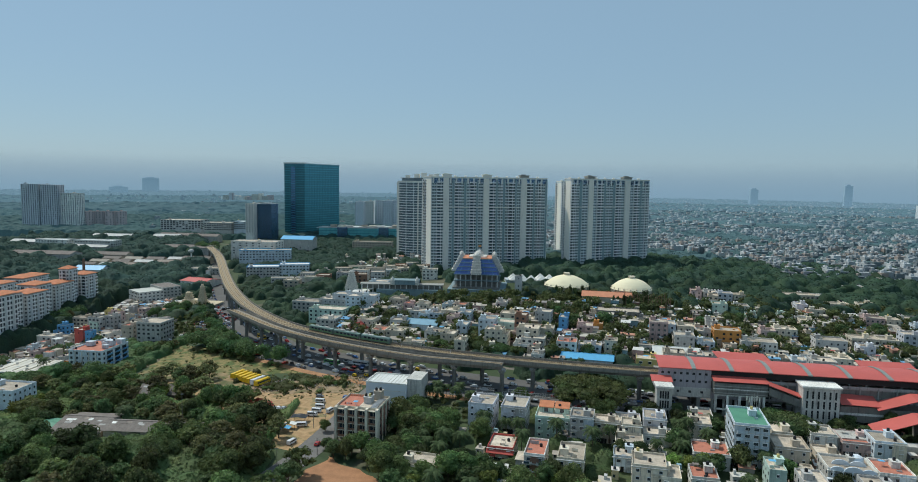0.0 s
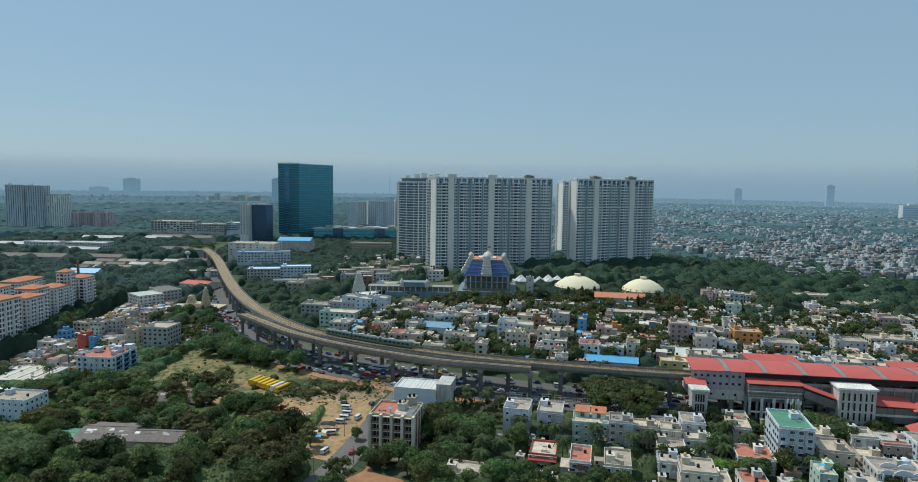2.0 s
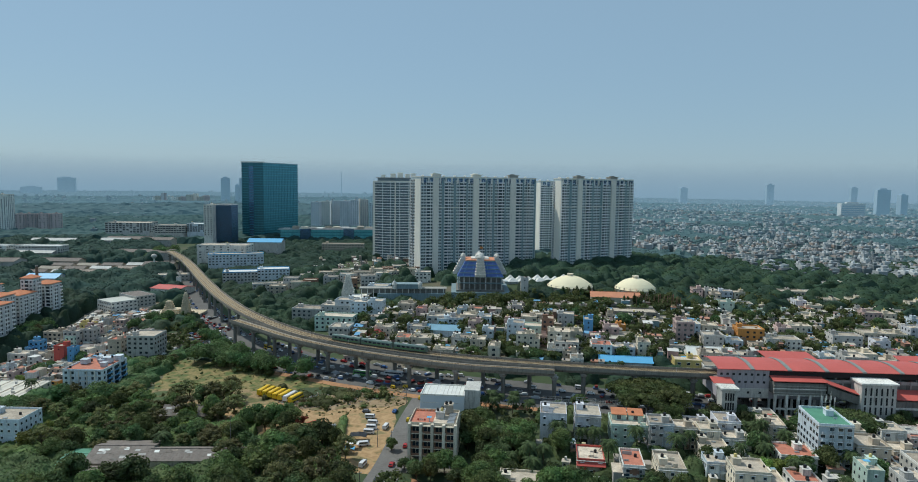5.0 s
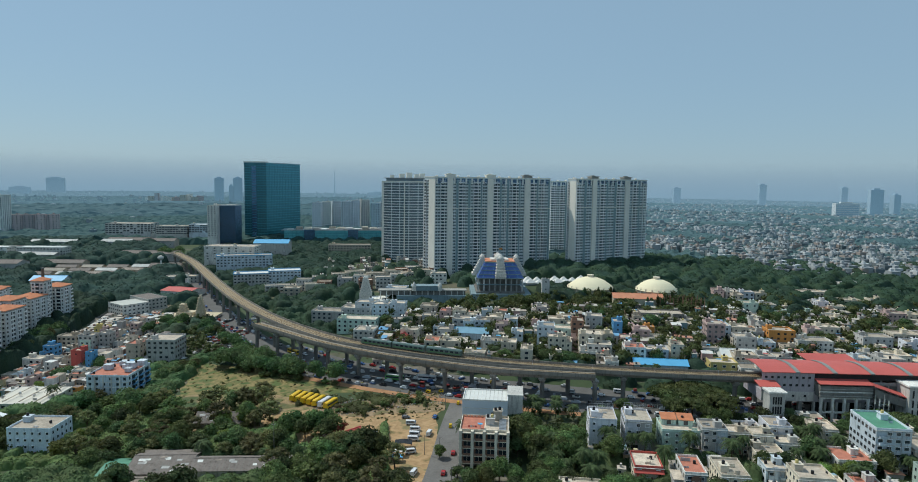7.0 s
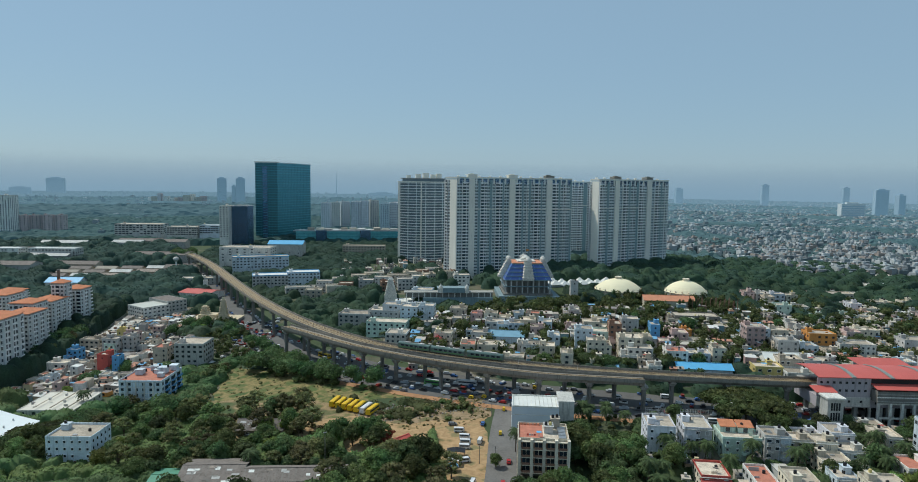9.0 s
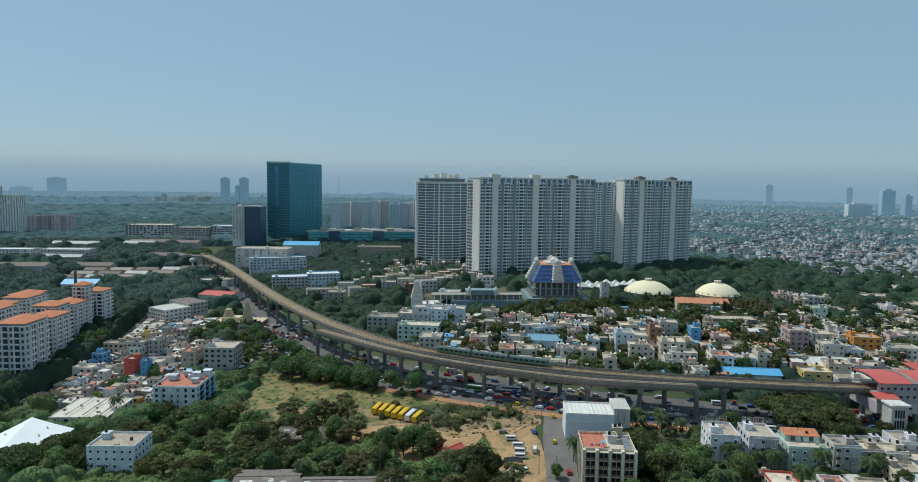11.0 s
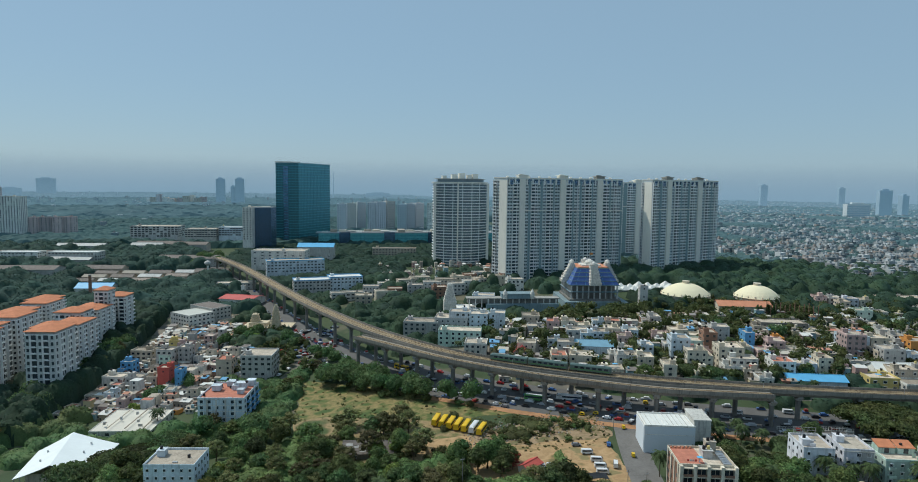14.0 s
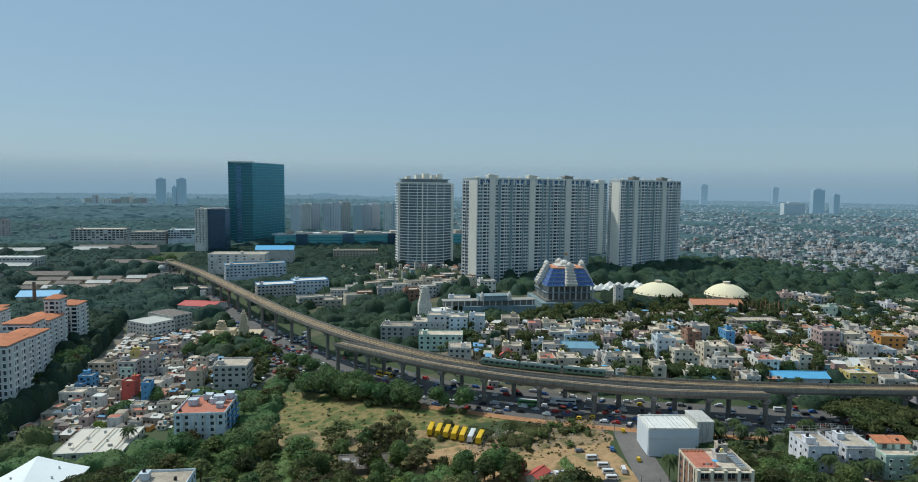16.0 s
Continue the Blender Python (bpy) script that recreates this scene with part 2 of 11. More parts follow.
class Geo:
    """Collects boxes and prisms for one mesh."""

    def __init__(self):
        self.v, self.f, self.mi = [], [], []

    def face(self, pts, mi=0):
        k = len(self.v)
        self.v += [tuple(p) for p in pts]
        self.f.append(tuple(range(k, k + len(pts))))
        self.mi.append(mi)

    def box(self, x0, x1, y0, y1, z0, z1, mi=0):
        k = len(self.v)
        self.v += [(x0, y0, z0), (x1, y0, z0), (x1, y1, z0), (x0, y1, z0), (x0, y0, z1), (x1, y0, z1), (x1, y1, z1), (x0, y1, z1)]
        for q in ((3, 2, 1, 0), (4, 5, 6, 7), (0, 1, 5, 4), (1, 2, 6, 5), (2, 3, 7, 6), (3, 0, 4, 7)):
            self.f.append(tuple(k + i for i in q))
            self.mi.append(mi)
        return self

    def prism(self, poly, z0, z1, top=1.0, centre=None, mi=0):
        """Upright prism on a polygon; its top may be drawn in towards the centre."""
        n, k = len(poly), len(self.v)
        cx, cy = centre or (sum(p[0] for p in poly) / n, sum(p[1] for p in poly) / n)
        self.v += [(x, y, z0) for x, y in poly] + [(cx + (x - cx) * top, cy + (y - cy) * top, z1) for x, y in poly]
        for i in range(n):
            j = (i + 1) % n
            self.f.append((k + i, k + j, k + n + j, k + n + i))
            self.mi.append(mi)
        self.f += [tuple(k + n + i for i in range(n)), tuple(k + i for i in reversed(range(n)))]
        self.mi += [mi, mi]
        return self

    def cyl(self, x, y, r, z0, z1, n=12, top=1.0, mi=0):
        return self.prism([(x + r * math.cos(2 * math.pi * i / n), y + r * math.sin(2 * math.pi * i / n)) for i in range(n)], z0, z1, top, mi=mi)

    def lathe(self, x, y, rz, n=16, mi=0):
        for (r0, z0), (r1, z1) in zip(rz, rz[1:]):
            for i in range(n):
                a, b = 2 * math.pi * i / n, 2 * math.pi * (i + 1) / n
                p = [(x + r0 * math.cos(a), y + r0 * math.sin(a), z0), (x + r0 * math.cos(b), y + r0 * math.sin(b), z0),
                     (x + r1 * math.cos(b), y + r1 * math.sin(b), z1), (x + r1 * math.cos(a), y + r1 * math.sin(a), z1)]
                if r1 < 1e-3:
                    p = p[:3]
                elif r0 < 1e-3:
                    p = [p[0], p[2], p[3]]
                self.face(p, mi)
        return self

    def mesh(self, name, material):
        me = bpy.data.meshes.new(name)
        me.from_pydata(self.v, [], self.f)
        mats = material if isinstance(material, (list, tuple)) else [material]
        for m in mats:
            me.materials.append(m)
        if len(mats) > 1:
            me.polygons.foreach_set("material_index", self.mi)
        me.update()
        return me

    def done(self, name, material, parent=None, label="", kind=""):
        ob = new(name, self.mesh(name, material))
        ob.parent = parent
        if label or kind:
            tagged(ob, label, kind=kind)
        return ob


def thing(name, x, y, z, yaw, label, category, group="", kind=""):
    ob = new(name)
    ob.matrix_world = pose(x, y, z, 0, 0, yaw)
    ob.empty_display_size = 0.5
    return tagged(ob, label, category, group, kind)


def link(name, me, parent, x, y, z, rz=0.0, s=(1, 1, 1)):
    ob = new(name, me)
    ob.parent = parent
    ob.matrix_basis = pose(x, y, z, 0, 0, rz) @ Matrix.Diagonal((*s, 1))
    return ob


def curve(pts, step=6.0):
    """A smooth line (Catmull-Rom) through the points, at about even steps."""
    P = [Vector(p) for p in pts]
    P = [P[0] * 2 - P[1]] + P + [P[-1] * 2 - P[-2]]
    out = []
    for a, b, c, d in zip(P, P[1:], P[2:], P[3:]):
        n = max(2, int((c - b).length / step))
        for i in range(n):
            t = i / n
            out.append(0.5 * (2 * b + (c - a) * t + (2 * a - 5 * b + 4 * c - d) * t * t + (3 * b - a - 3 * c + d) * t ** 3))
    out.append(P[-2])
    return out


def normals(line):
    out = []
    for i in range(len(line)):
        d = line[min(i + 1, len(line) - 1)] - line[max(i - 1, 0)]
        out.append(Vector((-d.y, d.x, 0)).normalized())
    return out


def ribbon(name, pts, width, off, material, label="", category="", kind="structure", step=6.0):
    """A road or path draped on the ground."""
    line = curve([(x, y, 0) for x, y in pts], step)
    nn = normals(line)
    k = max(2, int(width / 4) + 1)
    v, f = [], []
    for p, q in zip(line, nn):
        for i in range(k):
            w = (i / (k - 1) - 0.5) * width
            x, y = p.x + q.x * w, p.y + q.y * w
            v.append((x, y, g(x, y) + off))
    for i in range(len(line) - 1):
        for j in range(k - 1):
            a = i * k + j
            f.append((a, a + k, a + k + 1, a + 1))
    ob = mesh_ob(name, v, f, material)
    return tagged(ob, label, category, kind=kind)


def drape(name, corners, off, material, label, category, n=24):
    """A patch of ground between four corners, in order round it, with an uneven rim."""
    a, b, c, d = [Vector((x, y)) for x, y in corners]
    v, f = [], []
    for i in range(n + 1):
        for j in range(n + 1):
            s, t = i / n, j / n
            if i in (0, n):
                t += 0.0
            p = (a * (1 - s) + b * s) * (1 - t) + (d * (1 - s) + c * s) * t
            if i in (0, n) or j in (0, n):
                w = noise.noise_vector(Vector((p.x * 0.09, p.y * 0.09, 3.1))) * 5
                p = p + Vector((w.x, w.y))
            v.append((p.x, p.y, g(p.x, p.y) + off))
    for i in range(n):
        for j in range(n):
            k = i * (n + 1) + j
            f.append((k, k + n + 1, k + n + 2, k + 1))
    return tagged(mesh_ob(name, v, f, material), label, category, kind="structure")


def axis(edges):
    out = []
    for lo, hi, st in edges:
        out += [lo + st * i for i in range(int((hi - lo) / st))]
    return out + [edges[-1][1]]


xs = axis([(-6000, -2000, 500), (-2000, -800, 80), (-800, 600, 10), (600, 2000, 70), (2000, 6000, 500)])
ys = axis([(-1500, 0, 150), (0, 1000, 10), (1000, 2200, 60), (2200, 7000, 400)])
tagged(mesh_ob("ground", [(x, y, g(x, y)) for y in ys for x in xs],
               [(j * len(xs) + i, j * len(xs) + i + 1, (j + 1) * len(xs) + i + 1, (j + 1) * len(xs) + i) for j in range(len(ys) - 1) for i in range(len(xs) - 1)],
               EARTH, smooth=True), "mixed earth, grass and paved town ground", "ground", kind="structure")

# ---- roads and lots ----
MAIN = [(330, 289), (220, 308), (98, 329), (41, 343), (12, 352), (-18, 363), (-49, 378), (-80, 397), (-114, 423), (-154, 475), (-190, 541), (-226, 622), (-286, 766), (-340, 872)]
ribbon("road", [(340, 278), (215, 300), (95, 324), (40, 336), (-20, 357), (-50, 372), (-82, 392), (-118, 420), (-150, 462)], 34, 0.12, ASPHALT, "wide grey asphalt highway under the viaduct", "road")
ribbon("road", [(-140, 449), (-162, 480), (-198, 545), (-236, 628), (-298, 772), (-352, 880), (-430, 1000)], 21, 0.11, ASPHALT, "grey asphalt highway climbing beside the viaduct", "road")
ribbon("road", [(-75, 225), (-62, 268), (-50, 320), (-38, 362)], 12.5, 0.16, WORN, "grey asphalt side road meeting the highway", "road")
ribbon("road", [(-330, 330), (-322, 430), (-318, 520), (-318, 575), (-324, 630), (-336, 700)], 8, 0.12, LANE, "narrow dusty lane along the slum edge", "road")
ribbon("road", [(-262, 370), (-222, 440), (-206, 480), (-192, 520), (-186, 545)], 7, 0.14, LANE, "narrow lane beside the apartment house", "road")
drape("ground_lot", [(-150, 356), (-112, 300), (-66, 262), (-54, 345)], 0.09, SAND, "bare sandy lot with vehicle tracks", "ground")
drape("ground_rubble", [(-118, 352), (-100, 338), (-54, 338), (-50, 366)], 0.13, RUBBLE, "rubble and scrub beside the road", "ground")
drape("ground_lanes", [(-70, 395), (330, 300), (380, 470), (-110, 500)], 0.05, LANE, "dusty lanes and yards between houses", "ground")
drape("ground_soil", [(-68, 215), (-26, 212), (-31, 242), (-53, 260)], 0.07, mat("orange_soil", (0.36, 0.18, 0.09), var=0.3, scale=0.3), "bare orange soil beside the road", "ground")
drape("ground_yard", [(-54, 266), (-34, 262), (-32, 276), (-53, 278)], 0.1, LANE, "paved forecourt of the apartment house", "ground")
drape("ground_earth", [(300, 575), (350, 500), (420, 500), (410, 570)], 0.1, mat("bare_red_earth", (0.30, 0.19, 0.11), var=0.35, scale=0.08), "bare reddish earth field", "ground")
drape("ground_lanes", [(-335, 430), (-258, 430), (-245, 590), (-322, 600)], 0.05, LANE, "dusty lanes and yards between small houses", "ground")
drape("ground_clearing", [(-200, 402), (-188, 330), (-112, 322), (-112, 378)], 0.05, mat_clear, "dry earth and thin grass under open trees", "ground")
drape("ground_field", [(-205, 465), (-196, 400), (-120, 372), (-75, 372)], 0.06, SCRUB, "dry scrub field with patches of bare soil", "ground")

ribbon("verge", [(34, 319), (-2, 330), (-28.5, 340.5), (-60, 356), (-93, 377), (-130, 406)], 4.5, 0.2, mat("orange_verge_earth", (0.38, 0.20, 0.10), var=0.4, scale=0.2), "strip of orange earth along the highway", "verge")
ribbon("ramp", [(-296, 584), (-280, 597), (-266, 615), (-253, 640)], 5, 0.3, mat("brown_ramp_earth", (0.34, 0.23, 0.13), var=0.3, scale=0.2), "bare brown earth ramp beside the school", "ramp")
drape("ground_slope", [(-284, 584), (-262, 588), (-244, 634), (-256, 632)], 0.2, mat("dark_red_slope", (0.19, 0.11, 0.065), var=0.35, scale=0.15), "dark bare slope above the small temple", "ground")
drape("ground_market", [(-232, 520), (-200, 470), (-176, 500), (-206, 575)], 0.1, LANE, "crowded dusty market ground by the viaduct", "ground")

# ---- viaduct ----
RAIL_Z = 16.0


def deck_z(s):
    return RAIL_Z + 0.012 * max(0.0, s - 420)


def sweep(g_, line, nn, prof, zs, mi=0, caps=True):
    k, n = len(g_.v), len(prof)
    for p, q, z in zip(line, nn, zs):
        g_.v += [(p.x + q.x * w, p.y + q.y * w, z + h) for w, h in prof]
    for i in range(len(line) - 1):
        for j in range(n):
            a, b = k + i * n + j, k + i * n + (j + 1) % n
            g_.f.append((a, a + n, b + n, b))
            g_.mi.append(mi)
    if caps:
        g_.f += [tuple(k + j for j in range(n)), tuple(k + (len(line) - 1) * n + j for j in reversed(range(n)))]
        g_.mi += [mi, mi]


def resample(pts, step):
    line = curve(pts, 2.0)
    out, acc = [line[0]], 0.0
    for a, b in zip(line, line[1:]):
        acc += (b - a).length
        if acc >= step:
            out.append(b)
            acc = 0.0
    return out


def viaduct(label, pts, half, tracks, pier_off, span=24.0, upto=None):
    v = thing("viaduct", 0, 0, 0, 0, label, "metro viaduct")
    line = resample([(x, y, 0) for x, y in pts], span / 4)
    nn = normals(line)
    s, dist = [0.0], 0.0
    for a, b in zip(line, line[1:]):
        dist += (b - a).length
        s.append(dist)
    zs = [deck_z(q) for q in s]
    shell = [(-half, 1.2), (-half, -0.7), (-half + 0.5, -0.9), (-2.6, -1.2), (-2.2, -2.6), (2.2, -2.6), (2.6, -1.2), (half - 0.5, -0.9), (half, -0.7), (half, 1.2), (half - 0.25, 1.2), (half - 0.25, 0), (-half + 0.25, 0), (-half + 0.25, 1.2)]
    for i in range(0, len(line) - 4, 4):
        a = Geo()
        L, N, Z = line[i:i + 5], nn[i:i + 5], zs[i:i + 5]
        d = (L[1] - L[0]).normalized() * 0.06
        L = [L[0] + d] + list(L[1:4]) + [L[4] - d]
        sweep(a, L, N, shell, Z)
        sp = a.done("deck_span", VCONC, v)
        for t in tracks:
            b = Geo()
            sweep(b, L, N, [(t - 1.75, 0.01), (t + 1.75, 0.01), (t + 1.75, 0.22), (t - 1.75, 0.22)], Z)
            b.done("track_bed", TRACKBED, sp)
            for r in (-0.72, 0.72):
                c = Geo()
                sweep(c, L, N, [(t + r - 0.11, 0.22), (t + r + 0.11, 0.22), (t + r + 0.11, 0.4), (t + r - 0.11, 0.4)], Z)
                c.done("rail", RUST, sp)
    for i in range(0, len(line), 4):
        p, q, z = line[i], nn[i], zs[i]
        gx, gy = p.x + q.x * pier_off, p.y + q.y * pier_off
        z0 = g(gx, gy) - 0.5
        pier = Geo()
        pier.prism([(math.cos(a) * 1.15, math.sin(a) * 1.15) for a in [math.pi * j / 8 for j in range(16)]], z0, z - 4.6)
        ob = pier.done("pier", DARKCONC, v)
        ob.location = (gx, gy, 0)
        cap = Geo()
        cap.prism([(-1.2, -1.2), (1.2, -1.2), (1.2, 1.2), (-1.2, 1.2)], z - 4.9, z - 3.4, 1.7)
        cap.box(-1.2, 1.2, -min(3.2, half * 0.6), min(3.2, half * 0.6), z - 3.4, z - 2.62)
        ob2 = cap.done("pier_cap", CONC, v)
        ob2.matrix_basis = pose(gx, gy, 0, 0, 0, math.degrees(math.atan2(-q.x, q.y)))
    return v


viaduct("long curving concrete metro viaduct with two tracks", MAIN, 4.9, (-2.1, 2.1), 0.0)
viaduct("concrete spur viaduct with one track beside the main line", [(24, 338), (-5, 346), (-24, 352), (-50, 365), (-84, 386), (-118, 415), (-150, 452), (-178, 485)], 4.0, (0.0,), -0.3)

# ---- residential towers ----
WALLGREY = mat("tower_grey_paint", (0.77, 0.74, 0.67), var=0.08, scale=0.05, streak=0.15)
WALLBLUE = mat("tower_blue_grey_paint", (0.56, 0.61, 0.62), var=0.1, scale=0.05)
WALLTEAL = mat("tower_teal_grey_paint", (0.24, 0.33, 0.35), var=0.1, scale=0.05)
WALLCREAM = mat("tower_cream_paint", (0.83, 0.79, 0.70), var=0.07, scale=0.05, streak=0.12)
WHITEBAND = mat("white_balcony_band", (0.80, 0.80, 0.79), var=0.1)


def facade(parent, bays, floors, fh, z0, m):
    """Storeys of windows, balconies, shafts and fins along x on the plane y = 0, facing -y; m carries the plane to the tower."""
    x = 0.0
    for n, (width, kind) in enumerate(bays):
        if kind in ("shaft", "strip", "end"):
            deep, paint = {"shaft": (1.1, WALLGREY if n % 4 else WALLCREAM), "strip": (0.5, WALLTEAL), "end": (0.35, WALLCREAM)}[kind]
            a = Geo().box(x + 0.1, x + width - 0.1, -deep, 0.0, 0, z0 + floors * fh + (1.6 if kind == "shaft" else 0.2))
            if kind != "strip":
                for k in range(0, floors, 3):
                    a.box(x + 0.1, x + width - 0.1, -deep - 0.06, -deep, z0 + k * fh - 0.06, z0 + k * fh + 0.06)
            o = a.done({"shaft": "lift_shaft", "strip": "fin", "end": "end_wall"}[kind], paint, parent)
            o.matrix_basis = m
        else:
            pane, bar = Geo(), Geo()
            for k in range(floors):
                z = z0 + k * fh
                if kind == "balc":
                    pane.box(x + 0.25, x + width - 0.25, -0.06, 0.0, z + 0.3, z + fh - 0.5)
                    bar.box(x + 0.1, x + width - 0.1, -1.3, 0, z - 0.16, z + 0.1)
                    bar.box(x + 0.1, x + width - 0.1, -1.3, -1.2, z + 0.1, z + 0.95)
                    bar.box(x + width * 0.62, x + width * 0.7, -0.5, -0.06, z + 0.1, z + fh - 0.2)
                else:
                    for u, v in ((0.1, 0.46), (0.56, 0.92)) if width > 2.6 else ((0.14, 0.86),):
                        pane.box(x + width * u, x + width * v, -0.06, 0.0, z + 0.95, z + fh - 0.55)
                    lo, hi = ((0.06, 0.96), (0.5, 0.96), (0.06, 0.5))[(k + n) % 3]
                    bar.box(x + width * lo, x + width * hi, -0.6, 0, z + 0.55, z + 0.85)
                    bar.box(x + 0.05, x + width - 0.05, -0.45, 0, z + fh - 0.5, z + fh - 0.34)
            bar.box(x, x + 0.22, -1.35 if kind == "balc" else -0.5, -0.02, z0, z0 + floors * fh)
            # Balcony bays get the glass with shade in its colour.
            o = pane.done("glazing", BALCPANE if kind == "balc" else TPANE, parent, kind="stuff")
            o.matrix_basis = m
            o = bar.done("facade_bay", WHITEBAND, parent, kind="stuff")
            o.matrix_basis = m
        x += width


def tower(x, y, yaw, L, back, z1, floors, bays, label, ends):
    """A slab on the line from x, y; back is the far corner of its end wall, seen from the near one."""
    bx, D = back
    z0 = min(g(x, y), g(x + L * math.cos(radians(yaw)), y + L * math.sin(radians(yaw)))) - 3
    t = thing("apartment_tower", x, y, z0, yaw, label, "apartment tower")
    h = z1 - z0
    plan = [(0, 0.02), (L, 0.02), (L, D), (bx, D)]
    Geo().prism(plan, 0, h).done("body", WALLBLUE, t)
    fh = (h - 9) / floors
    total = sum(w for w, _ in bays)
    bays = [(w * L / total, k) for w, k in bays]
    facade(t, bays, floors, fh, 7.0, pose(0, 0, 0))
    side = math.hypot(bx, D)
    whole = sum(w for w, _ in ends)
    facade(t, [(w * side / whole, k) for w, k in ends], floors, fh, 7.0, pose(bx, D, 0, 0, 0, math.degrees(math.atan2(-D, -bx))) @ pose(0, -0.03, 0))
    facade(t, [(3, "win"), (D - 7, "end"), (4, "balc")], floors, fh, 7.0, pose(L + 0.03, 0, 0, 0, 0, 90))
    Geo().box(0.3, L - 0.3, -0.75, -0.1, 7 + fh * 21 - 0.4, 7 + fh * 21 + 0.35).done("belt_course", WALLCREAM, t, "pale belt course")
    Geo().box(0.5, L - 0.5, -0.12, -0.02, h - 5.5, h - 0.8).done("penthouse_glazing", CURTAIN2, t)
    for i in range(int(L / 6)):
        Geo().box(1 + i * 6, 2.6 + i * 6, -0.4, -0.12, h - 6, h - 0.2).done("penthouse_pier", WALLGREY, t)
    Geo().prism([(-0.3, -0.3), (L + 0.3, -0.3), (L + 0.3, D + 0.3), (bx - 0.3, D + 0.3)], h, h + 0.9).done("parapet", WALLGREY, t)
    acc = 0.0
    for i, (w, k) in enumerate(bays):
        if k == "shaft":
            c = Geo().box(acc - 0.5, acc + w + 2.5, 0.6, 7, h + 0.9, h + 3.0).box(acc - 1.5, acc + w + 3.5, -0.4, 7.6, h + 3.0, h + 3.5)
            c.box(acc + 0.5, acc + w - 0.5, 2, 4, h + 3.5, h + 4.4)
            c.done("roof_house", (WALLCREAM, CONC, WALLGREY)[i % 3], t)
        acc += w
    for i in range(int(L / 11)):
        Geo().cyl(4 + i * 11, D * 0.6, 1.3, h + 0.9, h + 2.4, 10).done("roof_tank", WALLGREY, t)
    return t


SLAB_BAYS = [(5, "win"), (6, "balc"), (5.5, "shaft"), (3, "win"), (2.2, "strip"), (6, "balc"), (3, "win"), (2.2, "strip"), (3, "win"), (6.5, "balc"), (1.6, "strip"), (5, "win"), (5.5, "shaft"), (6.5, "balc"), (1.8, "strip"), (3, "win"), (2, "balc"), (2.2, "strip"), (3, "win"), (6.5, "balc"), (1.6, "strip"), (4, "win"), (5.5, "shaft"), (6.5, "balc"), (1.8, "strip"), (3, "win"), (3, "balc"), (4, "win"), (1.8, "strip")]
tower(-29, 665, 8.4, 122, (-6.9, 17.5), 117, 30, SLAB_BAYS, "long grey thirty-storey apartment slab with cream end wall", [(5, "balc"), (3, "win"), (11, "end")])
tower(113, 661.5, 24, 100, (1.4, 14), 117, 30, [(4, "balc"), (3, "win"), (2, "strip"), (5, "win"), (4, "shaft"), (3, "win"), (5.5, "balc"), (1.8, "strip"), (3, "win"), (3, "win"), (1.8, "strip"), (5, "balc"), (3, "win"), (4.5, "shaft"), (3, "win"), (5.5, "balc"), (1.8, "strip"), (3, "win"), (3.5, "balc")], "grey thirty-storey apartment tower with cream end wall", [(3, "balc"), (11, "end")])
tower(126, 806, 10, 50, (0, 20), 115, 30, [(4, "balc"), (3, "win"), (4, "balc"), (3, "strip"), (4, "balc"), (3, "win"), (4, "shaft"), (3, "win")], "cream and grey apartment tower behind the slab", [(4, "balc"), (12, "end")])


